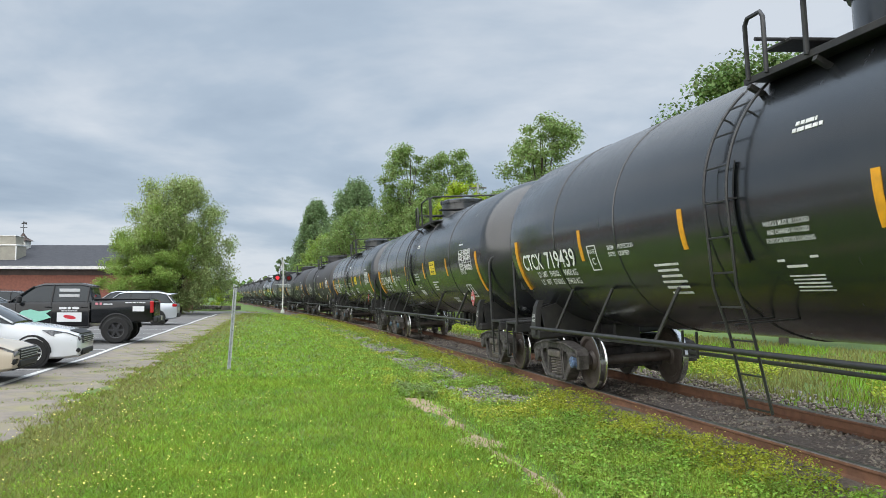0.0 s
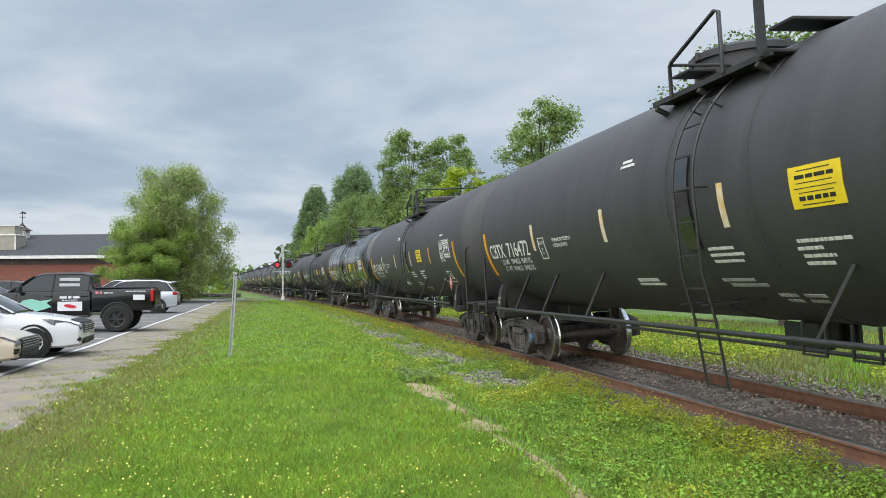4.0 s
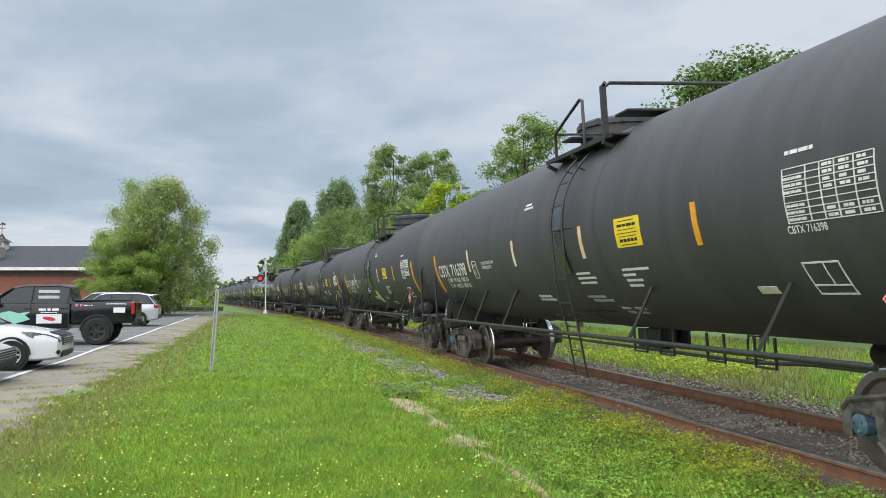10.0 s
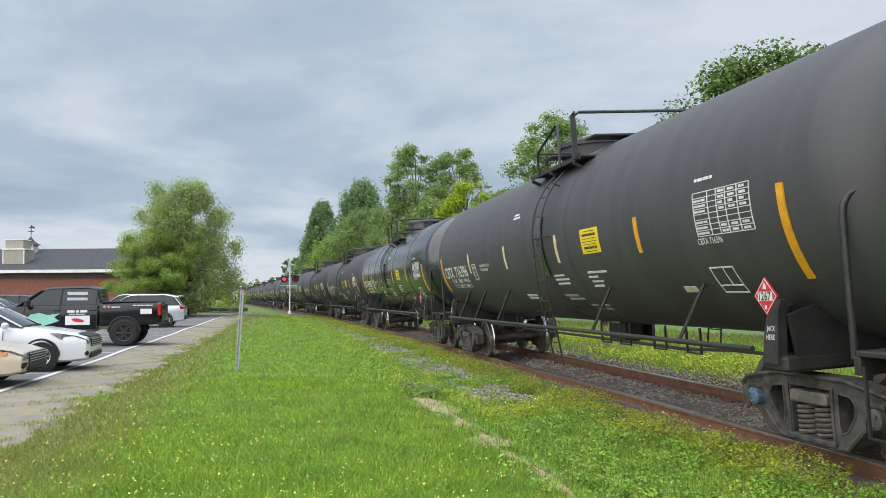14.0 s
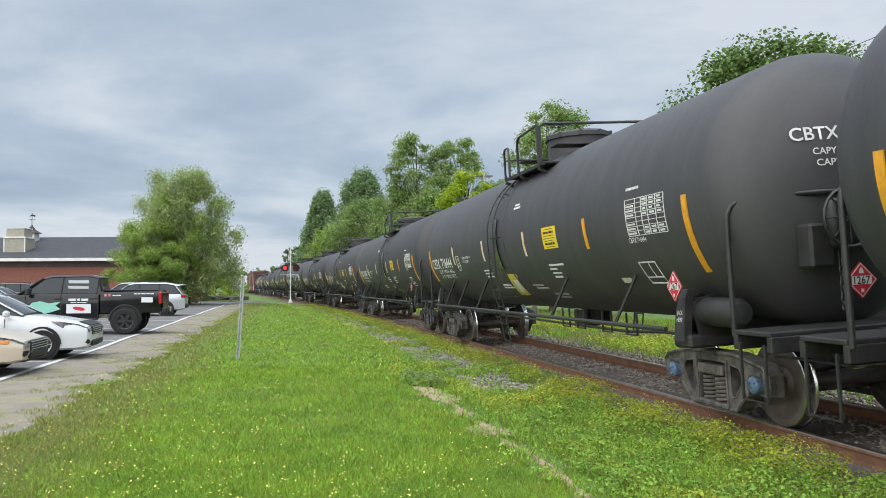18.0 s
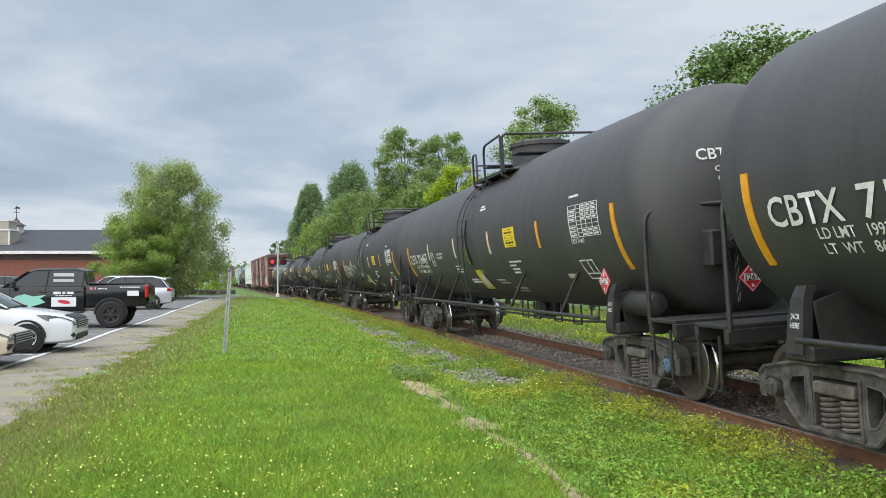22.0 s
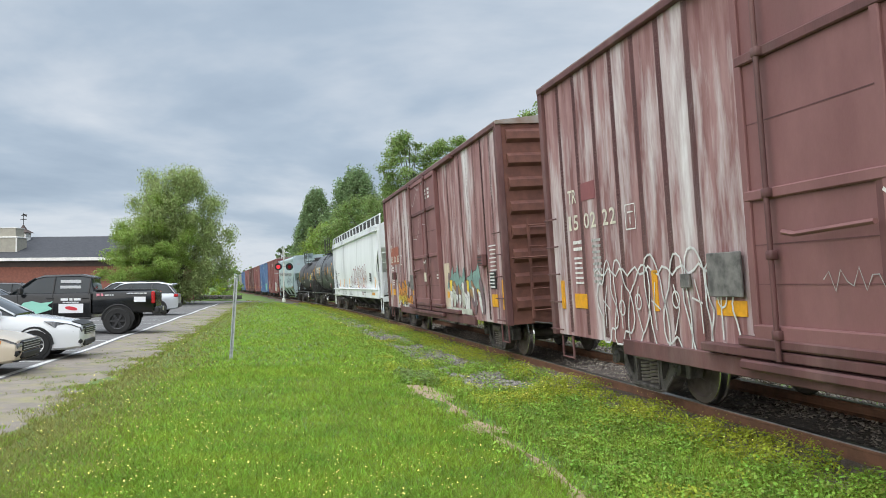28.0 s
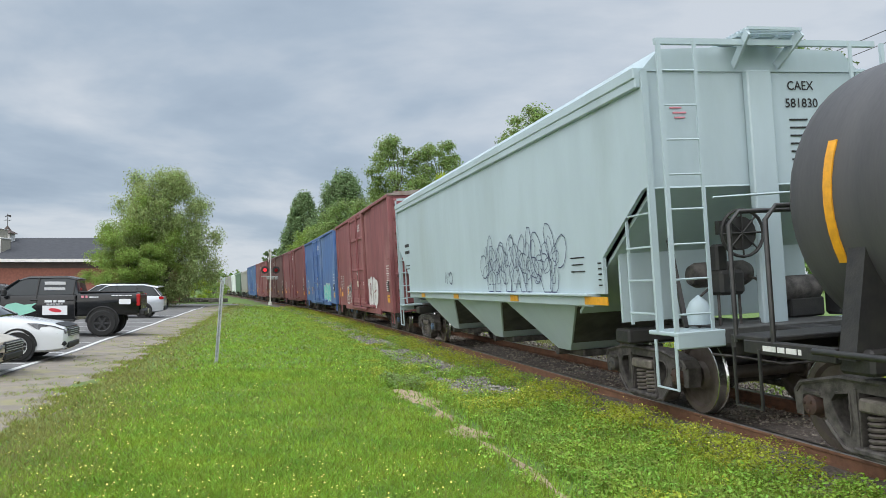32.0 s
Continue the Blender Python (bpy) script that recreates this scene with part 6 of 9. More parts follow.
    sh.tube([(-0.8, H - 2.5, 0.86), (-0.8, -H + 2.5, 0.86)], 0.024, 6)
    for y in (-1.6, -0.6, 1.2):
        sh.tube([(-0.9, y, 1.1), (-0.9, y, 0.8), (-0.9, y - 0.4, 0.8), (-0.9, y - 0.4, 1.1)], 0.018, 6)
    part("brake_pipe", sh, car, mats=M["rail_black"], smooth=60)
    for y in tuple(ends or (H - 1.7, -H + 1.75)) + tuple(strips or (H * 0.42, H * 0.2, -H * 0.36)):
        z0, z1 = (zc - 0.55, zc + 0.5) if abs(y) > H - 2.4 else (zc - 0.25, zc + 0.3)
        part("reflective_strip", plate_on(r, zc, y - 0.05, y + 0.05, z0, z1, 0.014, 8), car, mats=M["orange"])
    hz = part("hazard_sign", ME["hazard"], car, "diamond hazard sign", pose(-1.5, -H + 2.0, 1.62))
    part("sign_number", ME["digits"], hz)
    couplers(car, H)
    for e in (-1, 1):
        add_truck(car, e * (H - 2.0), mid, spin)
    TRAIN.append((car, mid, H - 2.0))
    return car


def span(a, b):
    return (a + b) / 2, b - a


m0, ln = span(280.0, 292.4)
car = short_tank_car(ln, 1.28, 2.38, M["black_paint"], m0, True, "short black tank car with white lettering", (-3.9, -1.9, 0.9, 3.2))
letters_on("car_number", "GATX  6229", 0.32, 3.23, 2.28, 1.28, 2.38, M["white"], car, 1.66, "white stencilled car number")
part("stencil_block", bars_on(1.28, 2.38, [(3.2, 2.04, 1.3, 0.07), (3.2, 1.93, 1.4, 0.07)]), car, mats=M["white"])
part("stencil_block", bars_on(1.28, 2.38, [(1.2, 1.95 - 0.06 * k, 0.7, 0.024) for k in range(7)]), car, mats=M["white"])
part("stencil_block", bars_on(1.28, 2.38, [(-0.3, 1.95 - 0.07 * k, 1.2, 0.028) for k in range(5)]), car, mats=M["white"])
part("emergency_sign", plate_on(1.28, 2.38, -2.6, -1.9, 2.2, 2.65, 0.006, 4), car, "yellow sign", mats=M["placard_yellow"])
part("test_panel", bars_on(1.28, 2.38, [(-3.4, 2.3 + 0.08 * k, 0.9, 0.026) for k in range(8)]), car, mats=M["white"])

m0, ln = span(292.4, 305.0)
car = short_tank_car(ln, 1.30, 2.40, M["black_paint"], m0, True, "short black tank car with a white company mark", (-3.9, 0.9, 3.5))
part("company_mark", bars_on(1.30, 2.40, [(3.3, 2.72, 1.9, 0.3)]), car, "plain white company mark", mats=M["white"])
part("car_number", bars_on(1.30, 2.40, [(3.3, 2.35, 1.3, 0.2)]), car, mats=M["white"])
part("stencil_block", bars_on(1.30, 2.40, [(0.2, 2.0 - 0.09 * k, 0.9, 0.05) for k in range(5)]), car, mats=M["white"])
part("emergency_sign", plate_on(1.30, 2.40, -2.0, -1.4, 2.4, 2.8, 0.006, 4), car, "yellow sign", mats=M["placard_yellow"])
part("test_panel", bars_on(1.30, 2.40, [(-3.0, 2.4 + 0.08 * k, 0.9, 0.026) for k in range(8)]), car, mats=M["white"])

m0, ln = span(305.0, 319.8)
car = short_tank_car(ln, 1.29, 2.39, M["grey_paint"], m0, True, "grey weathered tank car with a black middle band", (-4.5, 1.5, 4.5))
part("company_mark", bars_on(1.29, 2.39, [(4.4, 2.62, 1.6, 0.26)]), car, "plain white company mark", mats=M["white"])
part("emergency_sign", plate_on(1.29, 2.39, -2.3, -1.7, 2.3, 2.7, 0.006, 4), car, "yellow sign", mats=M["placard_yellow"])
part("test_panel", bars_on(1.29, 2.39, [(-3.4, 2.3 + 0.08 * k, 0.9, 0.026) for k in range(8)]), car, mats=M["white"])

# ---- the cars that end the clip ----
box1 = boxcar(15.25, M["box_brown"], M["roof_galv"], 328.59, 8.9, True, "faded oxide brown boxcar with white spray-painted letters", None, M["box_chalk"], M["box_door"])
box2 = boxcar(15.3, M["box_brown"], M["roof_galv"], 346.48, 8.9, True, "faded oxide brown boxcar with rusty ribbed end", M["box_rust"], M["box_chalk"], M["box_door"])
XB = -1.506
for car, number, patch in ((box1, "150222", False), (box2, "150235", True)):
    if patch:
        part("repaint_patch", Shape().box((XB + 0.001, 5.95, 2.64), (0.006, 1.80, 0.62)), car, "orange-red repainted patch", mats=M["orange_red"])
    else:
        part("repaint_patch", Shape().box((XB + 0.001, 5.95, 2.95), (0.006, 0.5, 0.26)), car, "dark red repainted patch", mats=M["box_red"])
    flat_letters("car_mark", "TR", 0.30, XB - 0.006, 6.56, 2.92, M["cream"], car, 0.34)
    for k, y in enumerate((6.70, 6.46, 6.05, 5.81, 5.39, 5.15)):
        flat_letters("car_number", number[k], 0.32, XB - 0.006, y, 2.52, M["cream"], car, 0.10 if k == 0 else 0.19)
    part("plate_mark", scrawl(XB, [[(4.75, 2.30), (4.75, 2.62), (4.47, 2.62), (4.47, 2.30), (4.75, 2.30)], [(4.69, 2.52), (4.53, 2.52)], [(4.62, 2.45), (4.62, 2.36)]], 0.02), car, mats=M["white"])
# white outlined letters and a shaded white word
bubble(box1, XB, 5.75, 2.35, 0.80, 1.82, 7, 4, M["spray_white"], width=0.028, spiky=0.55)
part("spray_tag", scrawl(XB, [[(5.9 - 0.12 * k, 1.75 + 0.06 * math.sin(k * 1.9)) for k in range(30)]], 0.03), box1, mats=M["spray_white"])
bubble(box1, XB, -2.05, -5.45, 0.82, 2.02, 4, 9, M["spray_teal"], M["spray_white"], M["spray_pink"], M["spray_black"], 0.035, 0.35)
part("chalk_scribble", scrawl(XB - 0.092, [[(0.9 - 0.07 * k, 1.62 + 0.10 * math.sin(k * 2.4)) for k in range(12)]], 0.012), box1, mats=M["grey_letter"])
# orange letters with black outlines; teal, white and yellow ones
bubble(box2, XB, 5.45, 3.75, 0.95, 1.62, 5, 12, M["spray_black"], M["spray_orange"], M["spray_yellow"], M["spray_white"], 0.02, 0.6)
bubble(box2, XB, 4.55, 2.75, 0.80, 1.22, 5, 15, M["spray_black"], M["spray_orange"], M["spray_white"], None, 0.018, 0.6)
part("spray_tag", scrawl(XB, [[(5.75, 1.25), (5.68, 1.0), (5.6, 1.2), (5.52, 0.98)], [(5.7, 0.95), (5.6, 0.83), (5.45, 0.95)]], 0.025), box2, mats=M["spray_white"])
part("spray_tag", scrawl(XB, [[(2.75, 0.85), (2.68, 1.25), (2.58, 0.85)], arc(2.45, 0.98, 0.13, 60, 330)], 0.02), box2, mats=M["spray_white"])
part("paint_patch", Shape().box((XB, 2.30, 0.86), (0.006, 0.26, 0.10)), box2, mats=M["cream"])
part("paint_patch", Shape().box((XB + 0.001, -2.36, 1.52), (0.006, 0.62, 1.26)), box2, "streaked cream paint patch", mats=M["cream_patch"])
wild_letters(box2, XB, -2.45, -5.75, 0.86, 2.12, 5, 21)
part("paint_patch", Shape().box((XB - 0.043, -3.6, 0.95), (0.006, 2.6, 0.13)), box2, "pale grey-green overspray on the sill", mats=M["spray_pale"])
for y, z in ((-6.05, 2.12), (6.02, 1.92)):
    lv = part("lever_box", Shape().box((XB - 0.05, y, z), (0.11, 0.40, 0.26), bev=0.015), box2, mats=M["box_brown"])
    for k in range(3):
        part("lever_slot", Shape().box((XB - 0.107, y, z - 0.07 + 0.07 * k), (0.006, 0.30, 0.022)), lv, mats=M["ink"])
part("chalk_line", scrawl(XB - 0.09, [[(1.6, 4.1), (1.35, 4.0), (1.1, 4.12), (0.85, 4.3), (0.6, 4.32), (0.5, 4.15)], [(0.9, 4.55), (0.5, 4.4), (0.0, 4.5), (-0.4, 4.62)], [(1.55, 3.0), (1.0, 2.98), (0.62, 3.2), (0.5, 3.55)], [(0.3, 3.62), (0.0, 3.35), (-0.5, 3.3)]], 0.014), box2, mats=M["spray_white"])

hop1 = covered_hopper(18.1, M["hop_white"], 365.05, 9.6, True, "dirty white covered hopper with spray-painted side", True, True, 4.05, 3.15, 2.2, (1.02, 1.42))
XH = -1.545
for text, z, wd in (("GBRX", 2.34, 0.46), ("98817", 2.06, 0.55)):
    flat_letters("car_number", text, 0.27, XH - 0.006, 7.72, z, M["ink"], hop1, wd, "black stencilled car number")
part("stencil_block", flat_bars(XH - 0.004, [(6.4, 2.28, 0.26, 0.035), (6.4, 2.2, 0.2, 0.06)]), hop1, mats=M["ink"])
for y in (5.80, 3.83, 1.42, -2.0, -4.0, -7.5):
    part("reflective_strip", Shape().box((XH - 0.004, y, 1.72), (0.01, 0.09, 0.46)), hop1, mats=M["orange"])
part("stencil_block", flat_bars(XH - 0.072, [(0.55, 1.25, 0.3, 0.026), (0.5, 1.19, 0.75, 0.026), (0.5, 1.13, 1.0, 0.026), (4.15, 1.27, 0.2, 0.026), (4.15, 1.21, 0.42, 0.026), (4.15, 1.15, 0.46, 0.026), (6.3, 1.27, 0.6, 0.03), (6.2, 1.21, 0.4, 0.03), (-4.6, 1.27, 0.8, 0.026)]), hop1, mats=M["ink"])
part("stencil_block", flat_bars(XH - 0.004, [(4.3, 1.60, 0.34, 0.026), (4.3, 1.54, 0.5, 0.026), (2.5, 1.60, 0.5, 0.026), (2.5, 1.54, 0.34, 0.026), (6.5, 1.60, 0.6, 0.026), (6.5, 1.66, 0.5, 0.026)]), hop1, mats=M["ink"])
flat_letters("gate_word", "GATE OPERATION", 0.085, XH - 0.076, 2.6, 1.25, M["ink"], hop1, 0.5)
flat_letters("gate_word", "OPEN    CLOSE", 0.085, XH - 0.076, 2.6, 1.16, M["ink"], hop1, 0.48)
flat_letters("coating_line", "EXTERIOR HEMPLE EPOXY", 0.10, XH - 0.006, 0.72, 1.50, M["ink"], hop1, 1.15)
part("black_panel", Shape().box((XH - 0.004, -6.1, 1.92), (0.012, 0.42, 0.40)), hop1, mats=M["ink"])
part("panel_print", flat_bars(XH - 0.012, [(-6.1, 1.92 + 0.08 * k, 0.34, 0.03) for k in (-2, -1, 0, 1, 2)]), hop1, mats=M["white"])
for text, z, wd, y in (("NO", 1.98, 0.26, 0.40), ("CHILL", 1.78, 0.5, 0.33)):
    flat_letters("spray_word", text, 0.26, XH - 0.008, y, z, M["spray_maroon"], hop1, wd)
part("spray_tag", scrawl(XH, [[(0.44, 1.62), (0.12, 1.66)], [(0.42, 1.56), (0.24, 1.58)]], 0.03), hop1, mats=M["spray_maroon"])
part("spray_flower", scrawl(XH, [arc(-0.52, 2.02, 0.40, -30, 230, 16), arc(-1.20, 2.05, 0.36, -80, 160, 14), arc(-0.40, 1.42, 0.34, 60, 300, 14), arc(-1.06, 1.50, 0.36, 200, 420, 14), arc(-0.78, 1.78, 0.15, 0, 360, 14)], 0.055), hop1, "maroon sprayed flower outline", mats=M["spray_maroon"])
bubble(hop1, XH, -1.2, -4.95, 1.50, 2.40, 6, 33, M["spray_maroon"], width=0.035, spiky=0.5)
flat_letters("spray_word", "PSC", 0.22, XH - 0.075, -4.1, 1.22, M["spray_maroon"], hop1, 0.5)
for text, z in (("GBRX", 3.72), ("98817", 3.50)):
    co, me = lettering("end_number", text, 0.2, 0.42)
    me.vertices.foreach_set("co", np.stack([co[:, 0] + 0.75, np.full(len(co), -9.05 + 0.26), co[:, 1] + z], -1).astype(np.float32).ravel())
    me.materials.clear()
    me.materials.append(M["ink"])
    me.update()
    part("end_number", me, hop1)

m0, ln = span(374.5, 388.7)
prox = short_tank_car(ln, 1.43, 2.56, M["grey_paint"], m0, True, "weathered grey tank car with a cream company mark", (-4.4, -1.2, 1.9, 4.4), strips=(2.14, -1.5, -3.1), ends=(5.6, -4.9), top_y=-1.3)
RP, ZP = 1.43, 2.56
# the company mark: six chunky squared rings
for k in range(6):
    yc = 4.33 - 0.49 * k
    sh = Shape()
    for a, b, c, d in ((yc - 0.19, yc + 0.19, 2.86, 2.94), (yc + 0.10, yc + 0.19, 2.50, 2.86), (yc - 0.19, yc - 0.10, 2.72 if k in (0,) else 2.50, 2.86), (yc - 0.10, yc + 0.10, 2.64 if k in (0, 1, 5) else 2.50, 2.72 if k in (0, 1, 5) else 2.58)):
        plate_on(RP, ZP, a, b, c, d, 0.006, 3, sh=sh)
    part("company_mark", sh, prox, "plain cream block of a company mark", mats=M["cream"])
letters_on("car_number", "PROX 76004", 0.34, 3.82, 2.27, RP, ZP, M["grey_letter"], prox, 1.78, "faded white stencilled car number")
part("stencil_block", bars_on(RP, ZP, [(3.6, 2.02, 1.5, 0.075), (3.5, 1.89, 1.5, 0.075)]), prox, mats=M["grey_letter"])
part("test_panel", bars_on(RP, ZP, [(-3.9, 2.2 + 0.08 * k, 0.9, 0.045) for k in range(8)]), prox, mats=M["grey_letter"])
part("stencil_block", bars_on(RP, ZP, [(-0.9, 2.0 - 0.09 * k, 0.8, 0.045) for k in range(4)]), prox, mats=M["grey_letter"])
part("repaint_patch", plate_on(RP, ZP, -2.3, -1.0, 1.9, 3.1, 0.003, 8), prox, "dark repainted patch", mats=M["black_paint"])
m0, ln = span(388.1, 402.3)
M["worn_black"] = material("worn_matte_black_tank_paint", (0.058, 0.057, 0.061), 0.6, color2=(0.075, 0.073, 0.076), scale=1.6, bump=0.02, bump_scale=35, stain=(0.10, 0.096, 0.094), stain_scale=1.1, stain_amount=0.5, stretch=(0.35, 1.5, 0.25))
utlx = short_tank_car(ln, 1.32, 2.36, M["worn_black"], m0, True, "small black tank car with yellow lettering", (-4.2, 4.2), strips=(0.6, -1.5), ends=(5.3, -5.6))
letters_on("car_number", "UTLX 94788", 0.30, 2.28, 2.22, 1.32, 2.36, M["placard_yellow"], utlx, 1.64, "yellow stencilled car number")
part("stencil_block", bars_on(1.32, 2.36, [(2.3, 1.98, 1.3, 0.06), (2.3, 1.87, 1.3, 0.06)]), utlx, mats=M["white"])
part("stencil_block", bars_on(1.32, 2.36, [(-2.6, 2.36 - 0.07 * k, 0.6, 0.026) for k in range(7)]), utlx, mats=M["white"])
part("emergency_sign", plate_on(1.32, 2.36, -4.2, -3.5, 2.06, 2.48, 0.006, 4), utlx, "yellow sign", mats=M["placard_yellow"])
part("test_panel", bars_on(1.32, 2.36, [(-4.75, 2.0 + 0.08 * k, 0.85, 0.026) for k in range(8)]), utlx, mats=M["white"])

hop2 = covered_hopper(16.9, M["hop_green"], 411.45, 9.35, True, "pale grey-green covered hopper with spray-painted side", False, False, 4.2, 2.81, 2.02, (1.35, 1.53), 1.9, 1.55, 1.6)
bubble(hop2, -1.56, -1.2, -5.45, 1.58, 2.48, 7, 41, M["spray_dark"], width=0.018, spiky=0.9)
bubble(hop2, -1.56, -1.3, -5.2, 1.72, 2.30, 9, 47, M["spray_dark"], width=0.012, spiky=0.9)
part("spray_tag", scrawl(-1.56, [[(2.2, 1.75), (2.1, 2.0), (1.98, 1.72), (1.85, 2.0)], arc(1.62, 1.85, 0.14, 20, 340)], 0.035), hop2, mats=M["spray_dark"])
part("stencil_block", flat_bars(-1.562, [(-6.0, 2.05 - 0.1 * k, 0.5 - 0.08 * (k % 2), 0.018) for k in range(3)]), hop2, mats=M["ink"])
part("stencil_block", flat_bars(-1.562, [(-6.75, 1.95 - 0.075 * k, 0.10, 0.02) for k in range(5)]), hop2, mats=M["ink"])
part("stencil_block", flat_bars(-1.562, [(6.9, 2.9, 0.6, 0.09), (6.9, 2.7, 0.7, 0.09), (6.9, 2.3, 0.6, 0.03), (6.9, 2.2, 0.6, 0.03)]), hop2, mats=M["ink"])
for y in (-3.2, 1.0, 4.6):
    part("reflective_strip", Shape().box((-1.62, y, 1.44), (0.012, 0.42, 0.11)), hop2, mats=M["orange"])
for text, z, sz, wd in (("CAEX", 4.03, 0.16, 0.38), ("581830", 3.81, 0.16, 0.47)):
    co, me = lettering("end_number", text, sz, wd)
    me.vertices.foreach_set("co", np.stack([co[:, 0] + 0.66, np.full(len(co), -8.45 + 0.26), co[:, 1] + z], -1).astype(np.float32).ravel())
    me.materials.clear()
    me.materials.append(M["ink"])
    me.update()
    part("end_number", me, hop2)
for k in range(6):
    part("end_stencil", Shape().box((0.60 + 0.02 * (k % 3), -8.45 + 0.262, 3.60 - 0.10 * k), (0.26 + 0.04 * (k % 3), 0.008, 0.022)), hop2, mats=M["ink"])
part("end_stencil", Shape().box((-1.10, -8.45 + 0.262, 3.76), (0.16, 0.008, 0.02)).box((-1.05, -8.45 + 0.262, 3.70), (0.18, 0.008, 0.02)).box((-1.05, -8.45 + 0.262, 3.64), (0.14, 0.008, 0.02)), hop2, "faded red stencil", mats=M["spray_pink"])
boxr = boxcar(15.4, M["box_red"], M["roof_galv"], 429.2, 8.5, True, "red oxide boxcar with white spray paint")
bubble(boxr, XB, 4.5, 2.4, 0.9, 1.7, 3, 51, M["spray_white"], width=0.06)
bubble(boxr, XB, -2.3, -4.6, 0.85, 2.1, 2, 53, M["box_red"], M["spray_white"], width=0.07)
boxb = boxcar(15.6, M["box_blue"], M["roof_galv"], 446.1, 8.4, False, "faded blue boxcar with spray paint")
bubble(boxb, XB, -2.3, -5.4, 0.9, 1.9, 4, 55, M["spray_white"], M["spray_teal"], width=0.07)
q = 454.6
for paint, lb in ((M["box_red"], "dull red boxcar with rusty posts"), (M["box_brown"], "brown boxcar with outside posts"), (M["box_red"], "dull red boxcar with rusty posts"), (M["box_blue"], "bright blue boxcar with outside posts")):
    boxcar(15.8, paint, M["roof_galv"], q + 8.55, 8.5, False, lb)
    q += 17.05
for paint, lb in ((M["paint_grey"], "grey covered hopper far down the train"), (M["paint_green2"], "green covered hopper far down the train"), (M["hop_white"], "white covered hopper far down the train"), (M["paint_grey"], "grey covered hopper far down the train"),
                  (M["paint_grey"], "grey covered hopper far down the train"), (M["hop_green"], "pale covered hopper far down the train"), (M["paint_grey"], "grey covered hopper far down the train"), (M["box_brown"], "brown covered hopper far down the train")):
    covered_hopper(16.0, paint, q + 9.0, 9.0, False, lb, False, False)
    q += 18.0

# ---- parking area beside the lawn ----
SQ = math.sqrt(1 + SLOPE0 ** 2)


def by_lot(s, d, z=0.0):
    """A point beside the straight edge of the parking lot, s metres along it and d to its right."""
    y = (s * 1.047 - d * SLOPE0 * 1.052) / SQ
    return Vector((LINE0 + SLOPE0 * y + d * SQ, y, z))


def off_lot(x, y):
    return (x - LINE0 - SLOPE0 * y) / SQ


def lot_edge(s, d, z=0.0):
    """The lot's own border draws slowly nearer to the track as it runs on."""
    q = by_lot(s, d, z)
    q.x += 0.024 * (q.y - 14)
    return q


def strip_mesh(name, d0, d1, s0, s1, step, mat, lift, thick=0.0):
    """A band of ground along the track's line, laid just over the lawn."""
    sh = Shape()
    ss = np.arange(s0, s1 + 0.01, step)
    ds = np.linspace(d0, d1, max(2, int(abs(d1 - d0) / 1.5) + 2))
    pts, fs = [], []
    for i, s in enumerate(ss):
        for d in ds:
            q = (beside if name == "crossing_road" else lot_edge)(s, float(d))
            q.z = float(ground_z(q.x, q.y)) + lift
            pts.append(q)
        if i:
            k = len(ds)
            fs += [((i - 1) * k + j, (i - 1) * k + j + 1, i * k + j + 1, i * k + j) for j in range(k - 1)]
    return sh.add(pts, fs).mesh(name, mat)


structure("parking_lot", strip_mesh("parking_lot", -60, -10.72, -12, 69, 1.0, M["asphalt"], 0.03), "worn grey asphalt parking lot beside the lawn", "parking lot")
structure("crossing_road", strip_mesh("crossing_road", -60, -2.2, 70.5, 77.0, 0.8, M["asphalt"], 0.035), "grey asphalt road leading to the railway crossing", "road")
structure("edge_line", strip_mesh("edge_line", -10.92, -10.79, -8, 62.5, 1.0, M["line_paint"], 0.036), "worn white painted parking edge line", "line")
for k, s in enumerate((10.2, 12.9, 16.0, 19.3, 22.4, 25.4, 31.6, 34.6, 37.6, 45.0)):
    structure("bay_line", strip_mesh("bay_line", -15.8, -10.97, s, s + 0.1, 0.1, M["line_paint"], 0.036), "white painted parking bay line", "line")
M["margin"] = material("gravelly_dirt_margin", (0.27, 0.232, 0.19), 0.95, color2=(0.21, 0.185, 0.155), scale=3, bump=0.6, bump_scale=70, stain=(0.30, 0.28, 0.12), stain_scale=1.1, stain_amount=0.9)
def margin_mesh():
    """Bare ground along the lot with a wandering grass side."""
    pts, fs = [], []
    ss = np.arange(-6, 66, 0.4)
    for i, s in enumerate(ss):
        reach = 1.62 + 0.6 * noise.noise(Vector((s * 0.35, 2.0, 0))) + 0.3 * noise.noise(Vector((s * 1.3, 7.0, 0)))
        for k, f in enumerate((0, 0.35, 0.7, 1.0)):
            q = lot_edge(s, -10.74 + reach * f * 1.25)
            q.z = float(ground_z(q.x, q.y)) + (0.024 if k < 3 else -0.015)
            pts.append(q)
        if i:
            fs += [((i - 1) * 4 + j, (i - 1) * 4 + j + 1, i * 4 + j + 1, i * 4 + j) for j in range(3)]
    return Shape().add(pts, fs).mesh("dirt_margin", M["margin"])


structure("dirt_margin", margin_mesh(), "bare dirt and gravel margin between lot and lawn", "dirt")


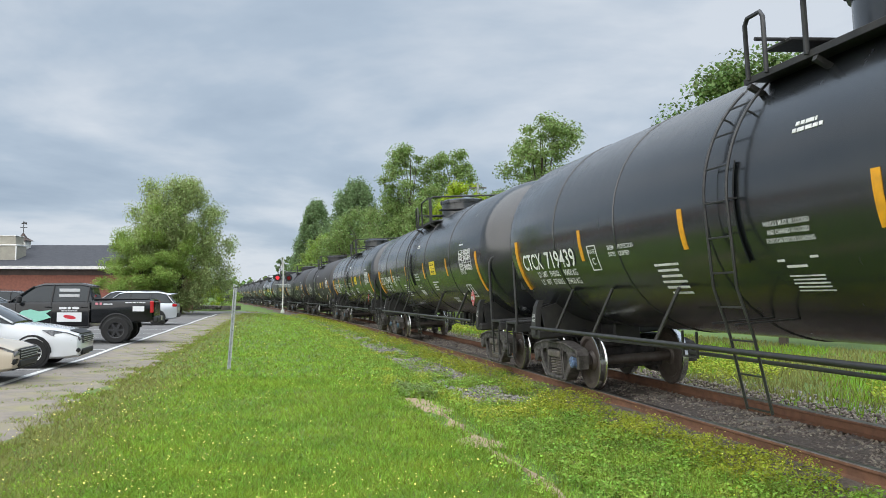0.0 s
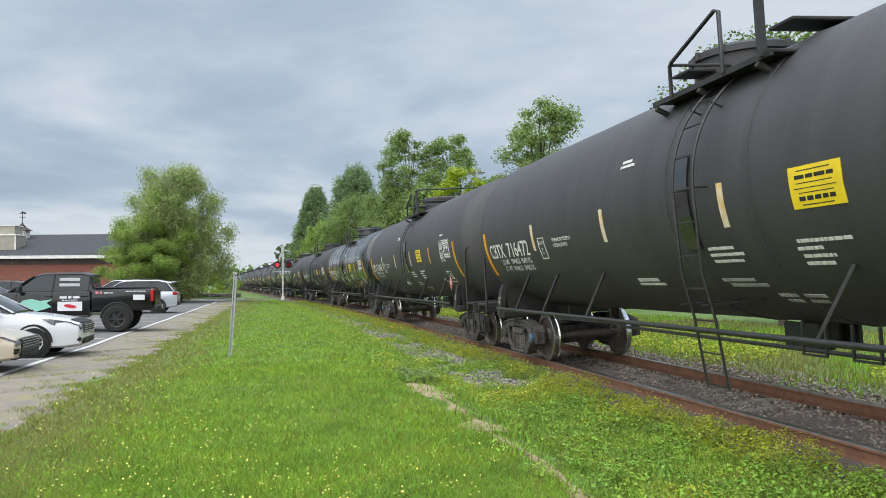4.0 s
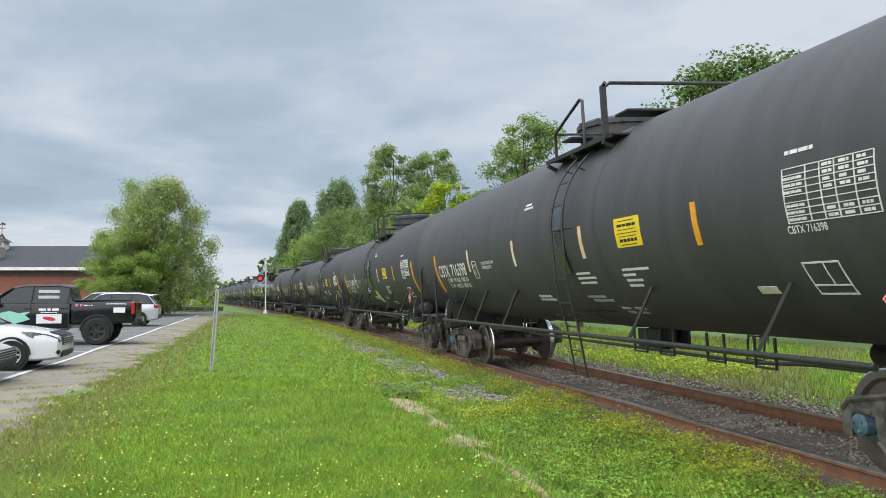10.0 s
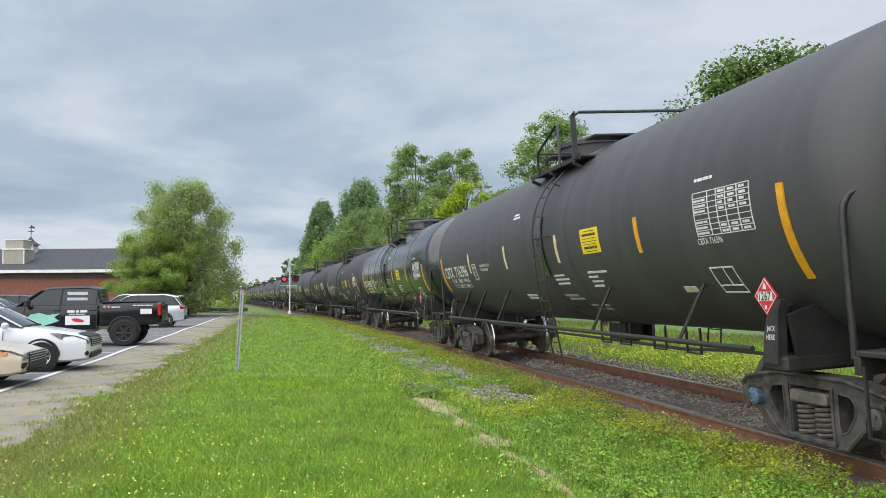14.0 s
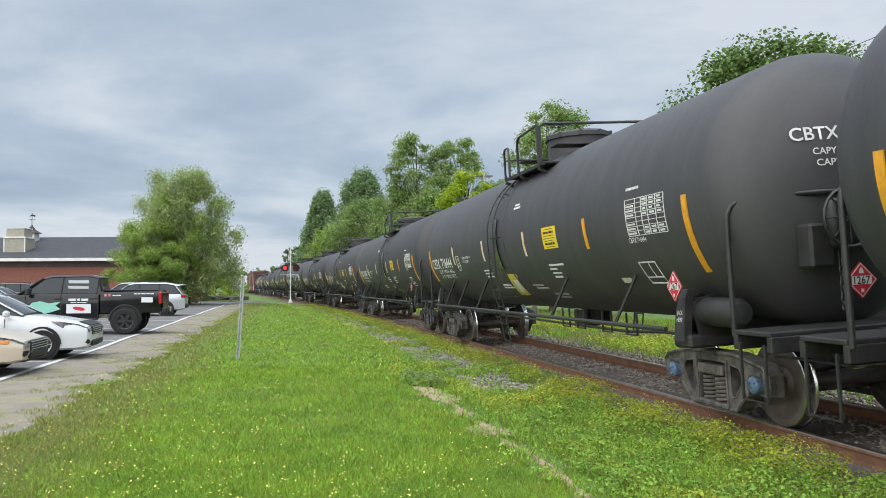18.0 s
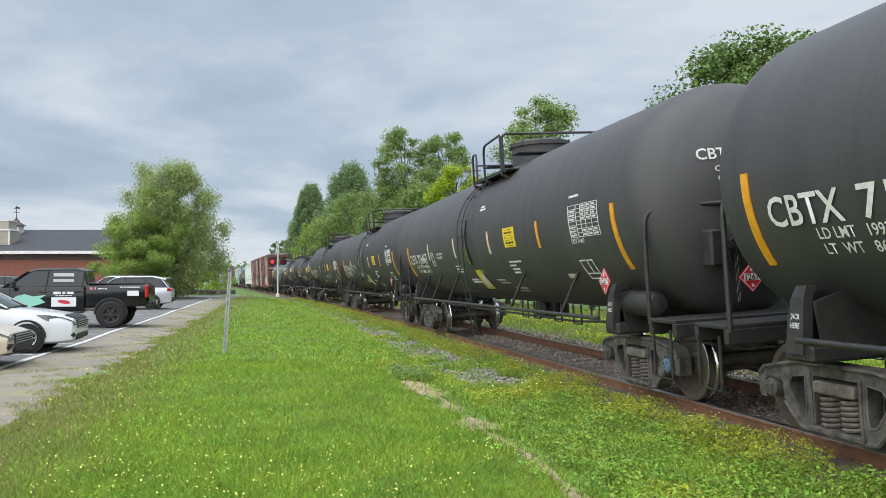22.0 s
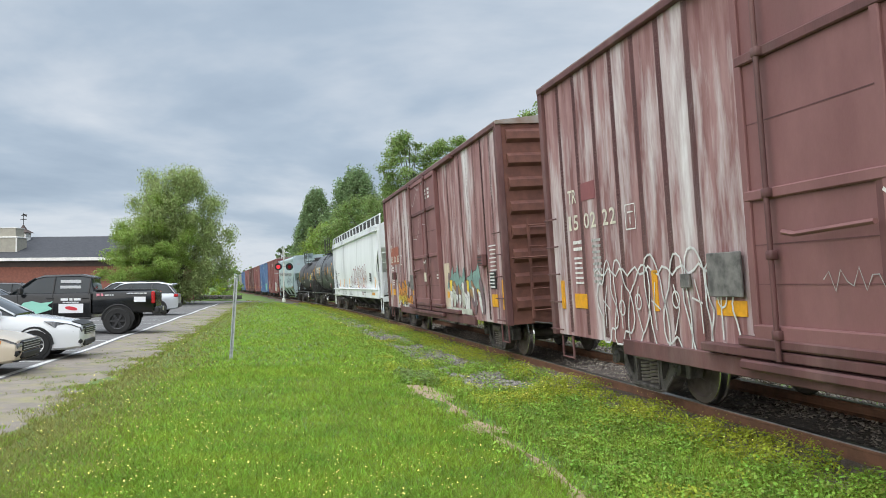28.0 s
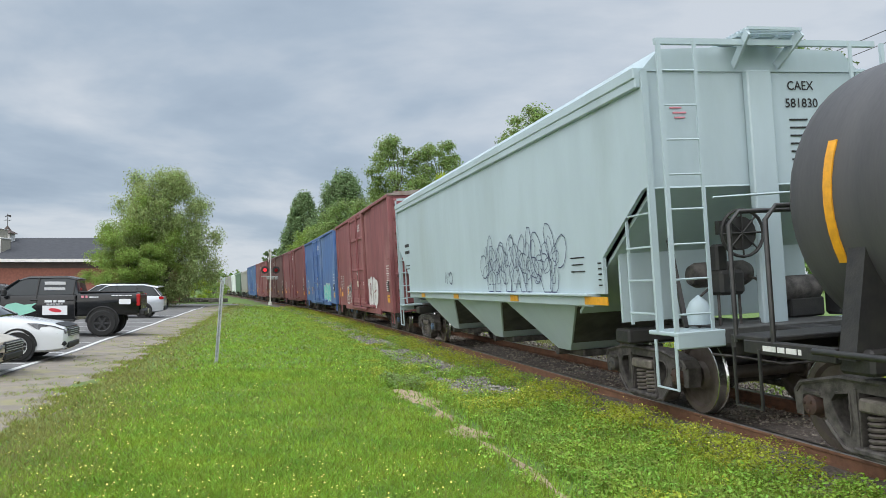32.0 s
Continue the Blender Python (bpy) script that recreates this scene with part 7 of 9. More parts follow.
def ragged(name, d_mid, half, s0, s1, mat, lift, label, cat, seed, gap=0.35):
    """A worn path of bare earth with an uneven edge."""
    r = random.Random(seed)
    sh = Shape()
    pts, fs = [], []
    ss = np.arange(s0, s1, 0.25)
    for i, s in enumerate(ss):
        w = max(0.02, half * (0.40 + 2.0 * noise.noise(Vector((s * 0.9, seed, 0))) + 0.6 * noise.noise(Vector((s * 3.1, seed, 4)))))
        c = d_mid + 0.12 * noise.noise(Vector((s * 0.5, seed, 9)))
        for d in (-w, -w * 0.4, w * 0.4, w):
            q = beside(s, c + d)
            q.z = float(ground_z(q.x, q.y)) + (lift if abs(d) < w * 0.5 else -0.012)
            pts.append(q)
        if i:
            fs += [((i - 1) * 4 + j, (i - 1) * 4 + j + 1, i * 4 + j + 1, i * 4 + j) for j in range(3)]
    return structure(name, sh.add(pts, fs), label, cat, mat)


ragged("dirt_path", -3.70, 0.46, 10.4, 15.0, M["dirt"], 0.03, "narrow path of bare sandy earth along the lawn's edge", "dirt path", 3)
ragged("dirt_crack", -3.74, 0.20, 5.2, 10.6, M["dirt"], 0.03, "thin bare strip of sandy earth in the lawn", "dirt path", 6)


# ---- grass, weeds, flowers, stones ----
def wedge_points(n, y0, y1, power, rg, side=1.25):
    """Random spots of the ground before the camera, thinning with distance."""
    y = y0 * (y1 / y0) ** (rg.random(n) ** power)
    x = (rg.random(n) * 2 - 1) * (y * 0.62 + 0.6) * side / 1.25
    return x, y


def patchy(x, y, k=0.5, seed=0.0):
    """Smooth variation over the ground, 0 to 1."""
    v = (np.sin(x * k * 1.7 + 1.1 + seed) * np.sin(y * k * 1.3 + 0.4 + seed * 2) + 0.6 * np.sin(x * k * 3.9 - y * k * 2.6 + seed * 3) + 0.4 * np.sin(x * k * 7.7 + y * k * 6.1 + seed))
    return np.clip(0.5 + v / 4, 0, 1)


def blades(name, x, y, h, w, mat, label, cat, rg, lean=0.5, base=0.0):
    n = len(x)
    z = ground_z(x, y) + base
    a = rg.random(n) * 2 * np.pi
    dx, dy = np.cos(a) * w / 2, np.sin(a) * w / 2
    b = rg.random(n) * 2 * np.pi
    ln = lean * h * rg.random(n)
    v = np.empty((n, 3, 3), dtype=np.float32)
    v[:, 0] = np.stack([x - dx, y - dy, z - 0.01], -1)
    v[:, 1] = np.stack([x + dx, y + dy, z - 0.01], -1)
    v[:, 2] = np.stack([x + np.cos(b) * ln, y + np.sin(b) * ln, z + h], -1)
    f = np.arange(3 * n).reshape(-1, 3)
    return tagged(new(name, raw_mesh(name, v.reshape(-1, 3), f, mat)), label, cat, kind="stuff")


def ring_points(n, r0, r1, rg):
    """Random spots all round the standing place, thinning outwards."""
    r = r0 * (r1 / r0) ** (rg.random(n) ** 0.8)
    a = rg.random(n) * 2 * np.pi
    return r * np.cos(a), r * np.sin(a)


def lawn(n, y0, y1, power, hh, ww, seed, ring=False):
    rg = np.random.default_rng(seed)
    x, y = ring_points(n, y0, y1, rg) if ring else wedge_points(n, y0, y1, power, rg)
    d = off_line(x, y)
    d2 = off_lot(x, y)
    edge = -9.15 + 0.018 * (y - 10) + 0.9 * (patchy(x, y, 1.1, 2.0) - 0.5)
    keep = (d < -3.74 + 0.55 * (patchy(x, y, 1.7, 1.0) - 0.5) + 0.16 * rg.normal(size=n)) & (d2 > edge)
    keep &= ~((np.abs(d + 3.70) < 0.24) & (y > 10.6) & (y < 13.6) & (rg.random(n) < 0.9))
    thin = (d2 < -7.9) & (rg.random(n) < 0.30 * blend(-d2, 7.9, 8.8) + 0.35 * blend(-d2, 8.7, 9.3))
    keep &= ~thin
    x, y, d, d2 = x[keep], y[keep], d[keep], d2[keep]
    dry = (0.95 * blend(-d2 + 0.018 * (y - 10), 7.1, 8.9) + 0.35 * (patchy(x, y, 0.45, 5.0) - 0.45) + 0.3 * blend(y, 30, 60)) > rg.random(len(x))
    grow = 0.7 + 0.6 * patchy(x, y, 0.9, 3.0)
    sc = 0.6 + 0.8 * rg.random(len(x))
    wid = ww * (np.hypot(x, y) / 8 + 0.05) ** 0.75
    for sel, nm, mt, lb in ((~dry, "lawn_grass", M["leaf_lawn"], "mown green grass"), (dry, "dry_grass", M["leaf_dry"], "dry yellowish grass")):
        blades(nm, x[sel], y[sel], (hh * grow * sc)[sel], wid[sel], mt, lb, "grass", rg, 2.2)


def margin_tufts(n, seed):
    """Thin dry grass that creeps over the bare ground beside the lot."""
    rg = np.random.default_rng(seed)
    y = 6.0 * (62.0 / 6.0) ** rg.random(n)
    d = -8.7 - 2.0 * rg.random(n) ** 1.6
    x = LINE0 + SLOPE0 * y + d * SQ + 0.024 * (y - 14)
    keep = patchy(x, y, 1.5, 4.0) + 0.25 * rg.random(n) > 0.60 + 0.16 * (-d - 8.7)
    x, y = x[keep], y[keep]
    g = rg.random(len(x)) < 0.4
    for sel, mt, lb, nm in ((g, M["leaf_lawn"], "thin green grass on bare ground", "margin_grass"), (~g, M["leaf_dry"], "thin dry grass on bare ground", "margin_dry_grass")):
        blades(nm, x[sel], y[sel], 0.025 + 0.035 * rg.random(sel.sum()), 0.010 + 0.0011 * y[sel], mt, lb, "grass", rg, 1.6)


margin_tufts(70000, 19)
lawn(330000, 4.6, 16, 1.0, 0.05, 0.011, 11)
lawn(200000, 14, 75, 0.9, 0.055, 0.018, 12)
lawn(170000, 0.5, 40, 1.0, 0.05, 0.02, 13, True)


def leafy(name, x, y, size, height, per, mat, label, cat, seed, spread=0.09):
    """Low leafy plants: each spot grows several small folded leaves on a mound."""
    rg = np.random.default_rng(seed)
    n = len(x)
    x, y = np.repeat(x, per), np.repeat(y, per)
    size, height = np.repeat(size, per), np.repeat(height, per)
    m = n * per
    a, r = rg.random(m) * 2 * np.pi, spread * np.sqrt(rg.random(m)) * (size / 0.05)
    cx, cy = x + np.cos(a) * r, y + np.sin(a) * r
    cz = ground_z(x, y) + height * (0.15 + 0.85 * rg.random(m)) * (1 - 0.35 * r / np.maximum(r.max(), 1e-6))
    t = rg.random(m) * 2 * np.pi
    tip = rg.normal(0, 0.45, m)
    s = size * (0.55 + 0.9 * rg.random(m))
    ux, uy, uz = np.cos(t) * np.cos(tip), np.sin(t) * np.cos(tip), np.sin(tip)
    vx, vy = -np.sin(t), np.cos(t)
    c = np.stack([cx, cy, cz], -1)
    u = np.stack([ux, uy, uz], -1) * s[:, None]
    w = np.stack([vx, vy, rg.normal(0, 0.35, m)], -1) * (s * 0.36)[:, None]
    v = np.stack([c - u * 0.5, c + w, c + u * 0.6, c - w], 1).reshape(-1, 3)
    f = np.arange(4 * m).reshape(-1, 4)
    return tagged(new(name, raw_mesh(name, v, f, mat)), label, cat, kind="stuff")


def strip_spots(n, s0, s1, d0, d1, rg, power=1.0):
    s = s0 * (s1 / s0) ** (rg.random(n) ** power)
    back = rg.random(n) < 0.12
    s = np.where(back, s0 - 16 * rg.random(n), s)
    d = d0 + (d1 - d0) * rg.random(n)
    bx, by = np.interp(s, SS, XS), np.interp(s, SS, YS)
    slope = np.gradient(XS, YS)
    sl = np.interp(s, SS, slope)
    nn = np.sqrt(1 + sl ** 2)
    return bx + d / nn, by - d * sl / nn, s, d


rg = np.random.default_rng(21)
x, y, s, d = strip_spots(12500, 4.0, 78, -3.95, -0.92, rg)
grav = (d > -2.95) & (d < -1.75) & (s > 14.2) & (patchy(x, y, 1.0, 7.0) > 0.30)
path = (np.abs(d + 3.71) < np.where(s > 12.0, 0.34, 0.12 + 0.34 * patchy(x, y, 2.2, 11.0))) & (s < 15.0)
near_rail = (d > -1.18) & (patchy(x, y, 1.6, 4.0) < 0.62)
keep = ~(grav & (rg.random(len(x)) < 0.84)) & ~(path & (rg.random(len(x)) < 0.93)) & ~near_rail
x, y, s, d = x[keep], y[keep], s[keep], d[keep]
yel = (patchy(x, y, 0.7, 9.0) + 0.34 * blend(d, -2.3, -1.4) - 0.20 * blend(-s, -12, -6) > 0.68 + 0.4 * (rg.random(len(x)) - 0.5))
size = 0.019 + 0.014 * rg.random(len(x)) + 0.0005 * np.abs(s)
hgt = 0.07 + 0.15 * patchy(x, y, 1.3, 2.0) + 0.14 * patchy(x, y, 3.1, 5.0) * blend(d, -2.4, -1.5)
leafy("trackside_weeds", x[~yel], y[~yel], size[~yel], hgt[~yel], 34, M["leaf_weed"], "low green leafy weeds along the track", "weeds", 5, 0.19)
leafy("yellow_weeds", x[yel], y[yel], size[yel] * 0.85, hgt[yel] * 1.25, 34, M["leaf_yellow"], "yellow-green flowering weeds along the track", "weeds", 6, 0.18)
# taller grass among the weeds
x, y, s, d = strip_spots(60000, 4.0, 60, -3.9, -1.6, rg)
keep = ~((d > -2.95) & (d < -1.75) & (s > 14.2) & (patchy(x, y, 1.0, 7.0) > 0.30)) & ~((np.abs(d + 3.71) < np.where(s > 12.0, 0.30, 0.10 + 0.30 * patchy(x, y, 2.2, 11.0))) & (s < 15.0) & (rg.random(len(x)) < 0.8))
x, y, s = x[keep], y[keep], s[keep]
blades("rough_grass", x, y, 0.07 + 0.13 * rg.random(len(x)), 0.008 + 0.0006 * np.abs(s), M["leaf_weed"], "rough uncut grass among the weeds", "grass", rg, 0.8)
# dark low shrub at the path's end, and clover-like patches in the lawn
x, y, s, d = strip_spots(60, 14.9, 16.2, -3.9, -3.3, rg)
x, y = x[s > 14.8], y[s > 14.8]
leafy("low_shrub", x, y, np.full(len(x), 0.045), np.full(len(x), 0.26), 30, M["leaf_maple"], "small dark green shrub at the path's end", "shrub", 9)
x, y = wedge_points(5200, 5.0, 26, 1.0, rg)
d = off_line(x, y)
keep = (d < -3.9) & (d > -8.3) & (patchy(x, y, 0.6, 6.0) > 0.48)
leafy("clover", x[keep], y[keep], np.full(keep.sum(), 0.02), np.full(keep.sum(), 0.06), 14, M["leaf_lawn"], "clover patches in the lawn", "clover", 10, 0.05)


def flowers(name, x, y, z, r, mat, label, seed):
    rg = np.random.default_rng(seed)
    n = len(x)
    a = rg.random(n) * 6.28
    k = np.arange(5) * 2 * np.pi / 5
    tilt = rg.normal(0, 0.35, (n, 2))
    px = x[:, None] + np.cos(a[:, None] + k) * r[:, None]
    py = y[:, None] + np.sin(a[:, None] + k) * r[:, None]
    pz = z[:, None] + (px - x[:, None]) * tilt[:, :1] + (py - y[:, None]) * tilt[:, 1:]
    v = np.stack([px, py, pz], -1).reshape(-1, 3)
    f = np.arange(5 * n).reshape(-1, 5)
    return tagged(new(name, raw_mesh(name, v, f, mat)), label, "flowers", kind="stuff")


x, y = wedge_points(9000, 5.0, 42, 1.0, rg)
d = off_line(x, y)
keep = (d < -3.9) & (d > -9.2) & (patchy(x, y, 0.5, 8.0) + 0.35 * blend(-d, 5.0, 7.4) > 0.55 + 0.4 * (rg.random(len(x)) - 0.4))
x, y = x[keep], y[keep]
flowers("lawn_flowers", x, y, ground_z(x, y) + 0.07 + 0.05 * rg.random(len(x)), 0.0035 + 0.0035 * rg.random(len(x)) + 0.00035 * y, M["petal"], "small yellow flowers scattered over the lawn", 3)
x, y, s, d = strip_spots(3000, 5.0, 60, -3.2, -1.0, rg)
keep = patchy(x, y, 0.7, 9.0) + 0.2 * blend(d, -2.6, -1.4) - 0.2 * blend(-s, -13, -7) > 0.6
x, y, s = x[keep], y[keep], s[keep]
flowers("weed_flowers", x, y, ground_z(x, y) + 0.16 + 0.12 * rg.random(len(x)), 0.004 + 0.004 * rg.random(len(x)) + 0.0003 * np.abs(s), M["petal"], "yellow flower heads on the trackside weeds", 4)


def stones(name, x, y, z, r, mat, label, seed):
    """Loose broken stones: squashed, turned octahedra."""
    rg = np.random.default_rng(seed)
    n = len(x)
    base = np.array([(1, 0, 0), (-1, 0, 0), (0, 1, 0), (0, -1, 0), (0, 0, 1), (0, 0, -1)], dtype=float)
    tri = np.array([(0, 2, 4), (2, 1, 4), (1, 3, 4), (3, 0, 4), (2, 0, 5), (1, 2, 5), (3, 1, 5), (0, 3, 5)])
    sc = r[:, None, None] * (0.6 + 0.8 * rg.random((n, 6, 1))) * np.array([1, 1, 0.75])
    p = base[None] * sc
    a = rg.random(n) * 6.28
    ca, sa = np.cos(a)[:, None], np.sin(a)[:, None]
    q = np.stack([p[..., 0] * ca - p[..., 1] * sa, p[..., 0] * sa + p[..., 1] * ca, p[..., 2] + 0.4 * p[..., 0]], -1)
    q += np.stack([x, y, z], -1)[:, None]
    f = (np.arange(n)[:, None, None] * 6 + tri[None]).reshape(-1, 3)
    return tagged(new(name, raw_mesh(name, q.reshape(-1, 3), f, mat)), label, "gravel", kind="stuff")


x, y, s, d = strip_spots(34000, 4.0, 72, -3.05, -0.95, rg)
keep = ((d < -1.65) & (patchy(x, y, 1.0, 7.0) > 0.28) & (s > 12.5)) | (d > -1.35) | (rg.random(len(x)) < 0.10)
x, y, s = x[keep], y[keep], s[keep]
stones("loose_gravel", x, y, ground_z(x, y) + 0.012, 0.018 + 0.022 * rg.random(len(x)) + 0.0004 * np.abs(s), M["stone"], "pale grey crushed stone spilled beside the track", 5)
x, y, s, d = strip_spots(23000, 4.0, 70, -1.7, 1.9, rg)
zt = CANT / 2 + d * CANT / 1.505 - 0.175
stones("ballast_stones", x, y, zt + 0.0, 0.018 + 0.018 * rg.random(len(x)) + 0.0004 * np.abs(s), M["stone_dark"], "dark sooty ballast stones between the ties", 6)
x, y, s, d = strip_spots(9000, 5.0, 60, 1.6, 4.2, rg)
stones("far_gravel", x, y, ground_z(x, y) + 0.02, 0.02 + 0.02 * rg.random(len(x)) + 0.0004 * np.abs(s), M["stone"], "grey crushed stone on the far side of the track", 7)
# far side: grass with yellow flowers
x, y, s, d = strip_spots(60000, 6.0, 90, 2.4, 16, rg)
sel = patchy(x, y, 0.35, 3.0) > 0.5
blades("meadow_grass", x[~sel], y[~sel], 0.10 + 0.12 * rg.random((~sel).sum()), 0.02 + 0.001 * np.abs(s[~sel]), M["leaf_lawn"], "uncut grass beyond the track", "grass", rg, 0.8)
blades("meadow_dry_grass", x[sel], y[sel], 0.10 + 0.12 * rg.random(sel.sum()), 0.02 + 0.001 * np.abs(s[sel]), M["leaf_dry"], "dry uncut grass beyond the track", "grass", rg, 0.8)
x, y, s, d = strip_spots(5000, 7.0, 60, 3.2, 10, rg)
keep = patchy(x, y, 0.3, 1.0) > 0.56
x, y, s = x[keep], y[keep], s[keep]
leafy("meadow_weeds", x, y, 0.05 + 0.001 * np.abs(s), np.full(len(x), 0.35), 10, M["leaf_yellow"], "yellow flowering weeds beyond the track", "weeds", 12, 0.12)

# ties: the nearest as pieces of their own
tie_me = Shape().box((0, 0, 0), (2.55, 0.22, 0.14), bev=0.012).mesh("tie", M["tie"])
rt = random.Random(4)
far_ties = Shape()
for k in range(240):
    s = -6 + k * 0.53
    m = along(s) @ pose(rt.uniform(-0.04, 0.04), 0, -0.171 - 0.068, 0, 0, rt.uniform(-1, 1))
    if 2 < s < 62:
        ob = part("tie", tie_me, track)
        ob.matrix_world = m
    else:
        far_ties.add([m @ Vector(v.co) for v in tie_me.vertices], [tuple(p.vertices) for p in tie_me.polygons])
tagged(part("distant_ties", far_ties, track, mats=M["tie"]), kind="stuff")

# ---- trees ----
def leaf_cloud(centers, radii, count, size, seed, droop=0.0, flat=0.75):
    """Leaves round many clump centres, as small tilted quads; droop pulls them down into hanging sprays."""
    rg = np.random.default_rng(seed)
    k = rg.choice(len(centers), count, p=radii ** 2 / np.sum(radii ** 2))
    dirs = rg.normal(size=(count, 3))
    dirs /= np.linalg.norm(dirs, axis=1)[:, None]
    r = radii[k] * np.minimum(np.abs(rg.normal(0, 0.62, count)) + 0.15, 0.80 + 0.28 * rg.random(count))
    c = centers[k] + dirs * r[:, None] * np.array([1, 1, flat])
    if droop:
        c[:, 2] -= droop * rg.random(count) ** 2 * radii[k]
    n = 0.7 * rg.normal(size=(count, 3)) + 0.7 * dirs + np.array([0, 0, 0.8])
    n /= np.linalg.norm(n, axis=1)[:, None]
    t = np.cross(n, rg.normal(size=(count, 3)))
    if droop:
        t = t * 0.5 + np.array([0, 0, -1.0])
        t -= n * np.sum(t * n, 1)[:, None]
    t /= np.linalg.norm(t, axis=1)[:, None] + 1e-9
    b = np.cross(n, t)
    s = size * (0.5 + rg.random(count))
    u, w = t * s[:, None], b * (s * (0.22 if droop else 0.42))[:, None]
    v = np.stack([c - u * 0.5, c + w - u * 0.05, c + u * 0.5, c - w - u * 0.05], 1).reshape(-1, 3)
    return v, np.arange(4 * count).reshape(-1, 4)


def tree(label, x, y, top, width, mat, leaves, leaf, seed, low=0.25, clumps=46, droop=0.0, shape=0.0, trunk=0.22, stems=1, name="tree"):
    """A tapered trunk with bent limbs, and a crown of leaf clumps that leaves gaps. shape: 0 round, 1 narrow and pointed, -1 broad-topped."""
    r = random.Random(seed)
    z0 = float(ground_z(x, y)) - 0.05
    h = top - z0
    t = thing(name, label, "tree" if name == "tree" else "shrub", "", pose(x, y, z0))
    cs, rs = [], []
    clumps = int(clumps * (3.4 if shape > 0 else 1.9))
    for k in range(clumps):
        f = low + (1 - low) * ((k + r.random()) / clumps)
        q = (f - low) / (1 - low)
        env = math.sin(math.pi * (0.14 + 0.78 * q)) ** 0.55 if not shape else math.sin(math.pi * (0.22 + 0.65 * q)) ** 0.6 if shape < 0 else (1.04 - q) ** 0.6 * min(1, 0.55 + q * 2.5)
        a = r.random() * 6.28
        rad = width / 2 * 1.08 * env * (0.25 + 0.75 * r.random() ** 0.5) * r.choice((0.75, 0.9, 1.0))
        cs.append((math.cos(a) * rad, math.sin(a) * rad, h * f * 0.96))
        rs.append(width * (0.085 + 0.10 * r.random() ** 1.3) * (0.7 + 0.3 * env) * (0.42 if shape > 0 else 1))
    cs, rs = np.array(cs), np.array(rs)
    wood = Shape()
    for st in range(stems):
        ox, oy = (r.uniform(-0.5, 0.5) * (stems - 1) * 0.5, r.uniform(-0.5, 0.5) * (stems - 1) * 0.5)
        path = [(ox, oy, 0), (ox * 1.2 + r.uniform(-0.1, 0.1) * width * 0.1, oy * 1.2, h * 0.25), (ox * 1.5 + r.uniform(-0.3, 0.3), oy * 1.5 + r.uniform(-0.3, 0.3), h * 0.55), (ox * 1.6 + r.uniform(-0.3, 0.3), oy * 1.6, h * 0.9)]
        wood.tube(path, [trunk, trunk * 0.75, trunk * 0.5, trunk * 0.12], 8)
    for c in cs[:: max(1, clumps // 22)]:
        zb = c[2] * r.uniform(0.45, 0.75)
        mid = (c[0] * 0.5 + r.uniform(-0.2, 0.2), c[1] * 0.5 + r.uniform(-0.2, 0.2), zb + (c[2] - zb) * 0.65)
        wood.tube([(0, 0, zb), mid, tuple(c)], [trunk * 0.35, trunk * 0.2, trunk * 0.06], 5)
    part("trunk", wood, t, "grey-brown trunk with limbs", mats=M["bark"], smooth=50)
    v, f = leaf_cloud(cs, rs, int(leaves * 2.6), leaf * 0.6, seed + 1, droop, 2.1 if shape > 0 else 0.75)
    part("crown", raw_mesh("crown", v, f, mat), t)
    return t


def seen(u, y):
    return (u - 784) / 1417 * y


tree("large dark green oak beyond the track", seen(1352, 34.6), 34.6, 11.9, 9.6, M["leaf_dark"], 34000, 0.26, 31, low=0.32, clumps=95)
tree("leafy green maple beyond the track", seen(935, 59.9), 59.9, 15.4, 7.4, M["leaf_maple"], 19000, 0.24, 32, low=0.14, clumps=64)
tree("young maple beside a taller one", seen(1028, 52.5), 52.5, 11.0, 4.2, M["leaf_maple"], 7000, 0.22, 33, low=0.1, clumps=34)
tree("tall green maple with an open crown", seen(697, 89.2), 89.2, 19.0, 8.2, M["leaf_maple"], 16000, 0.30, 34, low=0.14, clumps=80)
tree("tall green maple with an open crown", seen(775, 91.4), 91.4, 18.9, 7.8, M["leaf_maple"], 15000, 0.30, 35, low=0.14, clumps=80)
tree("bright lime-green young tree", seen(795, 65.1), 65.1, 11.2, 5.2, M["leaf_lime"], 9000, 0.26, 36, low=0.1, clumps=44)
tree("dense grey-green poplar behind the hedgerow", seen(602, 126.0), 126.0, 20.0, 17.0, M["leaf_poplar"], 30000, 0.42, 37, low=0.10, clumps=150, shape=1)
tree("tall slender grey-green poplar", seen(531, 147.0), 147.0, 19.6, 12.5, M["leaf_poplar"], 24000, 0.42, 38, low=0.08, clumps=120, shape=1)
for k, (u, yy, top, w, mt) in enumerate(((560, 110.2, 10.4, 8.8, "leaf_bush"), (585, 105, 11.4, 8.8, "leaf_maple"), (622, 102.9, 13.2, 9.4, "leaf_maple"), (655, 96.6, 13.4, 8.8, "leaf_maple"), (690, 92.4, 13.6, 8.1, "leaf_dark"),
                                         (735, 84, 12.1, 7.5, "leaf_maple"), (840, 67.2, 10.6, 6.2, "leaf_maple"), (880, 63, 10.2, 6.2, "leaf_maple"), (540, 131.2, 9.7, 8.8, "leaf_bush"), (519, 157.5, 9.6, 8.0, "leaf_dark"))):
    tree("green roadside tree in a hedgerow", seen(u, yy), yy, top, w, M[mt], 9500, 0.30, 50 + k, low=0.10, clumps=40)
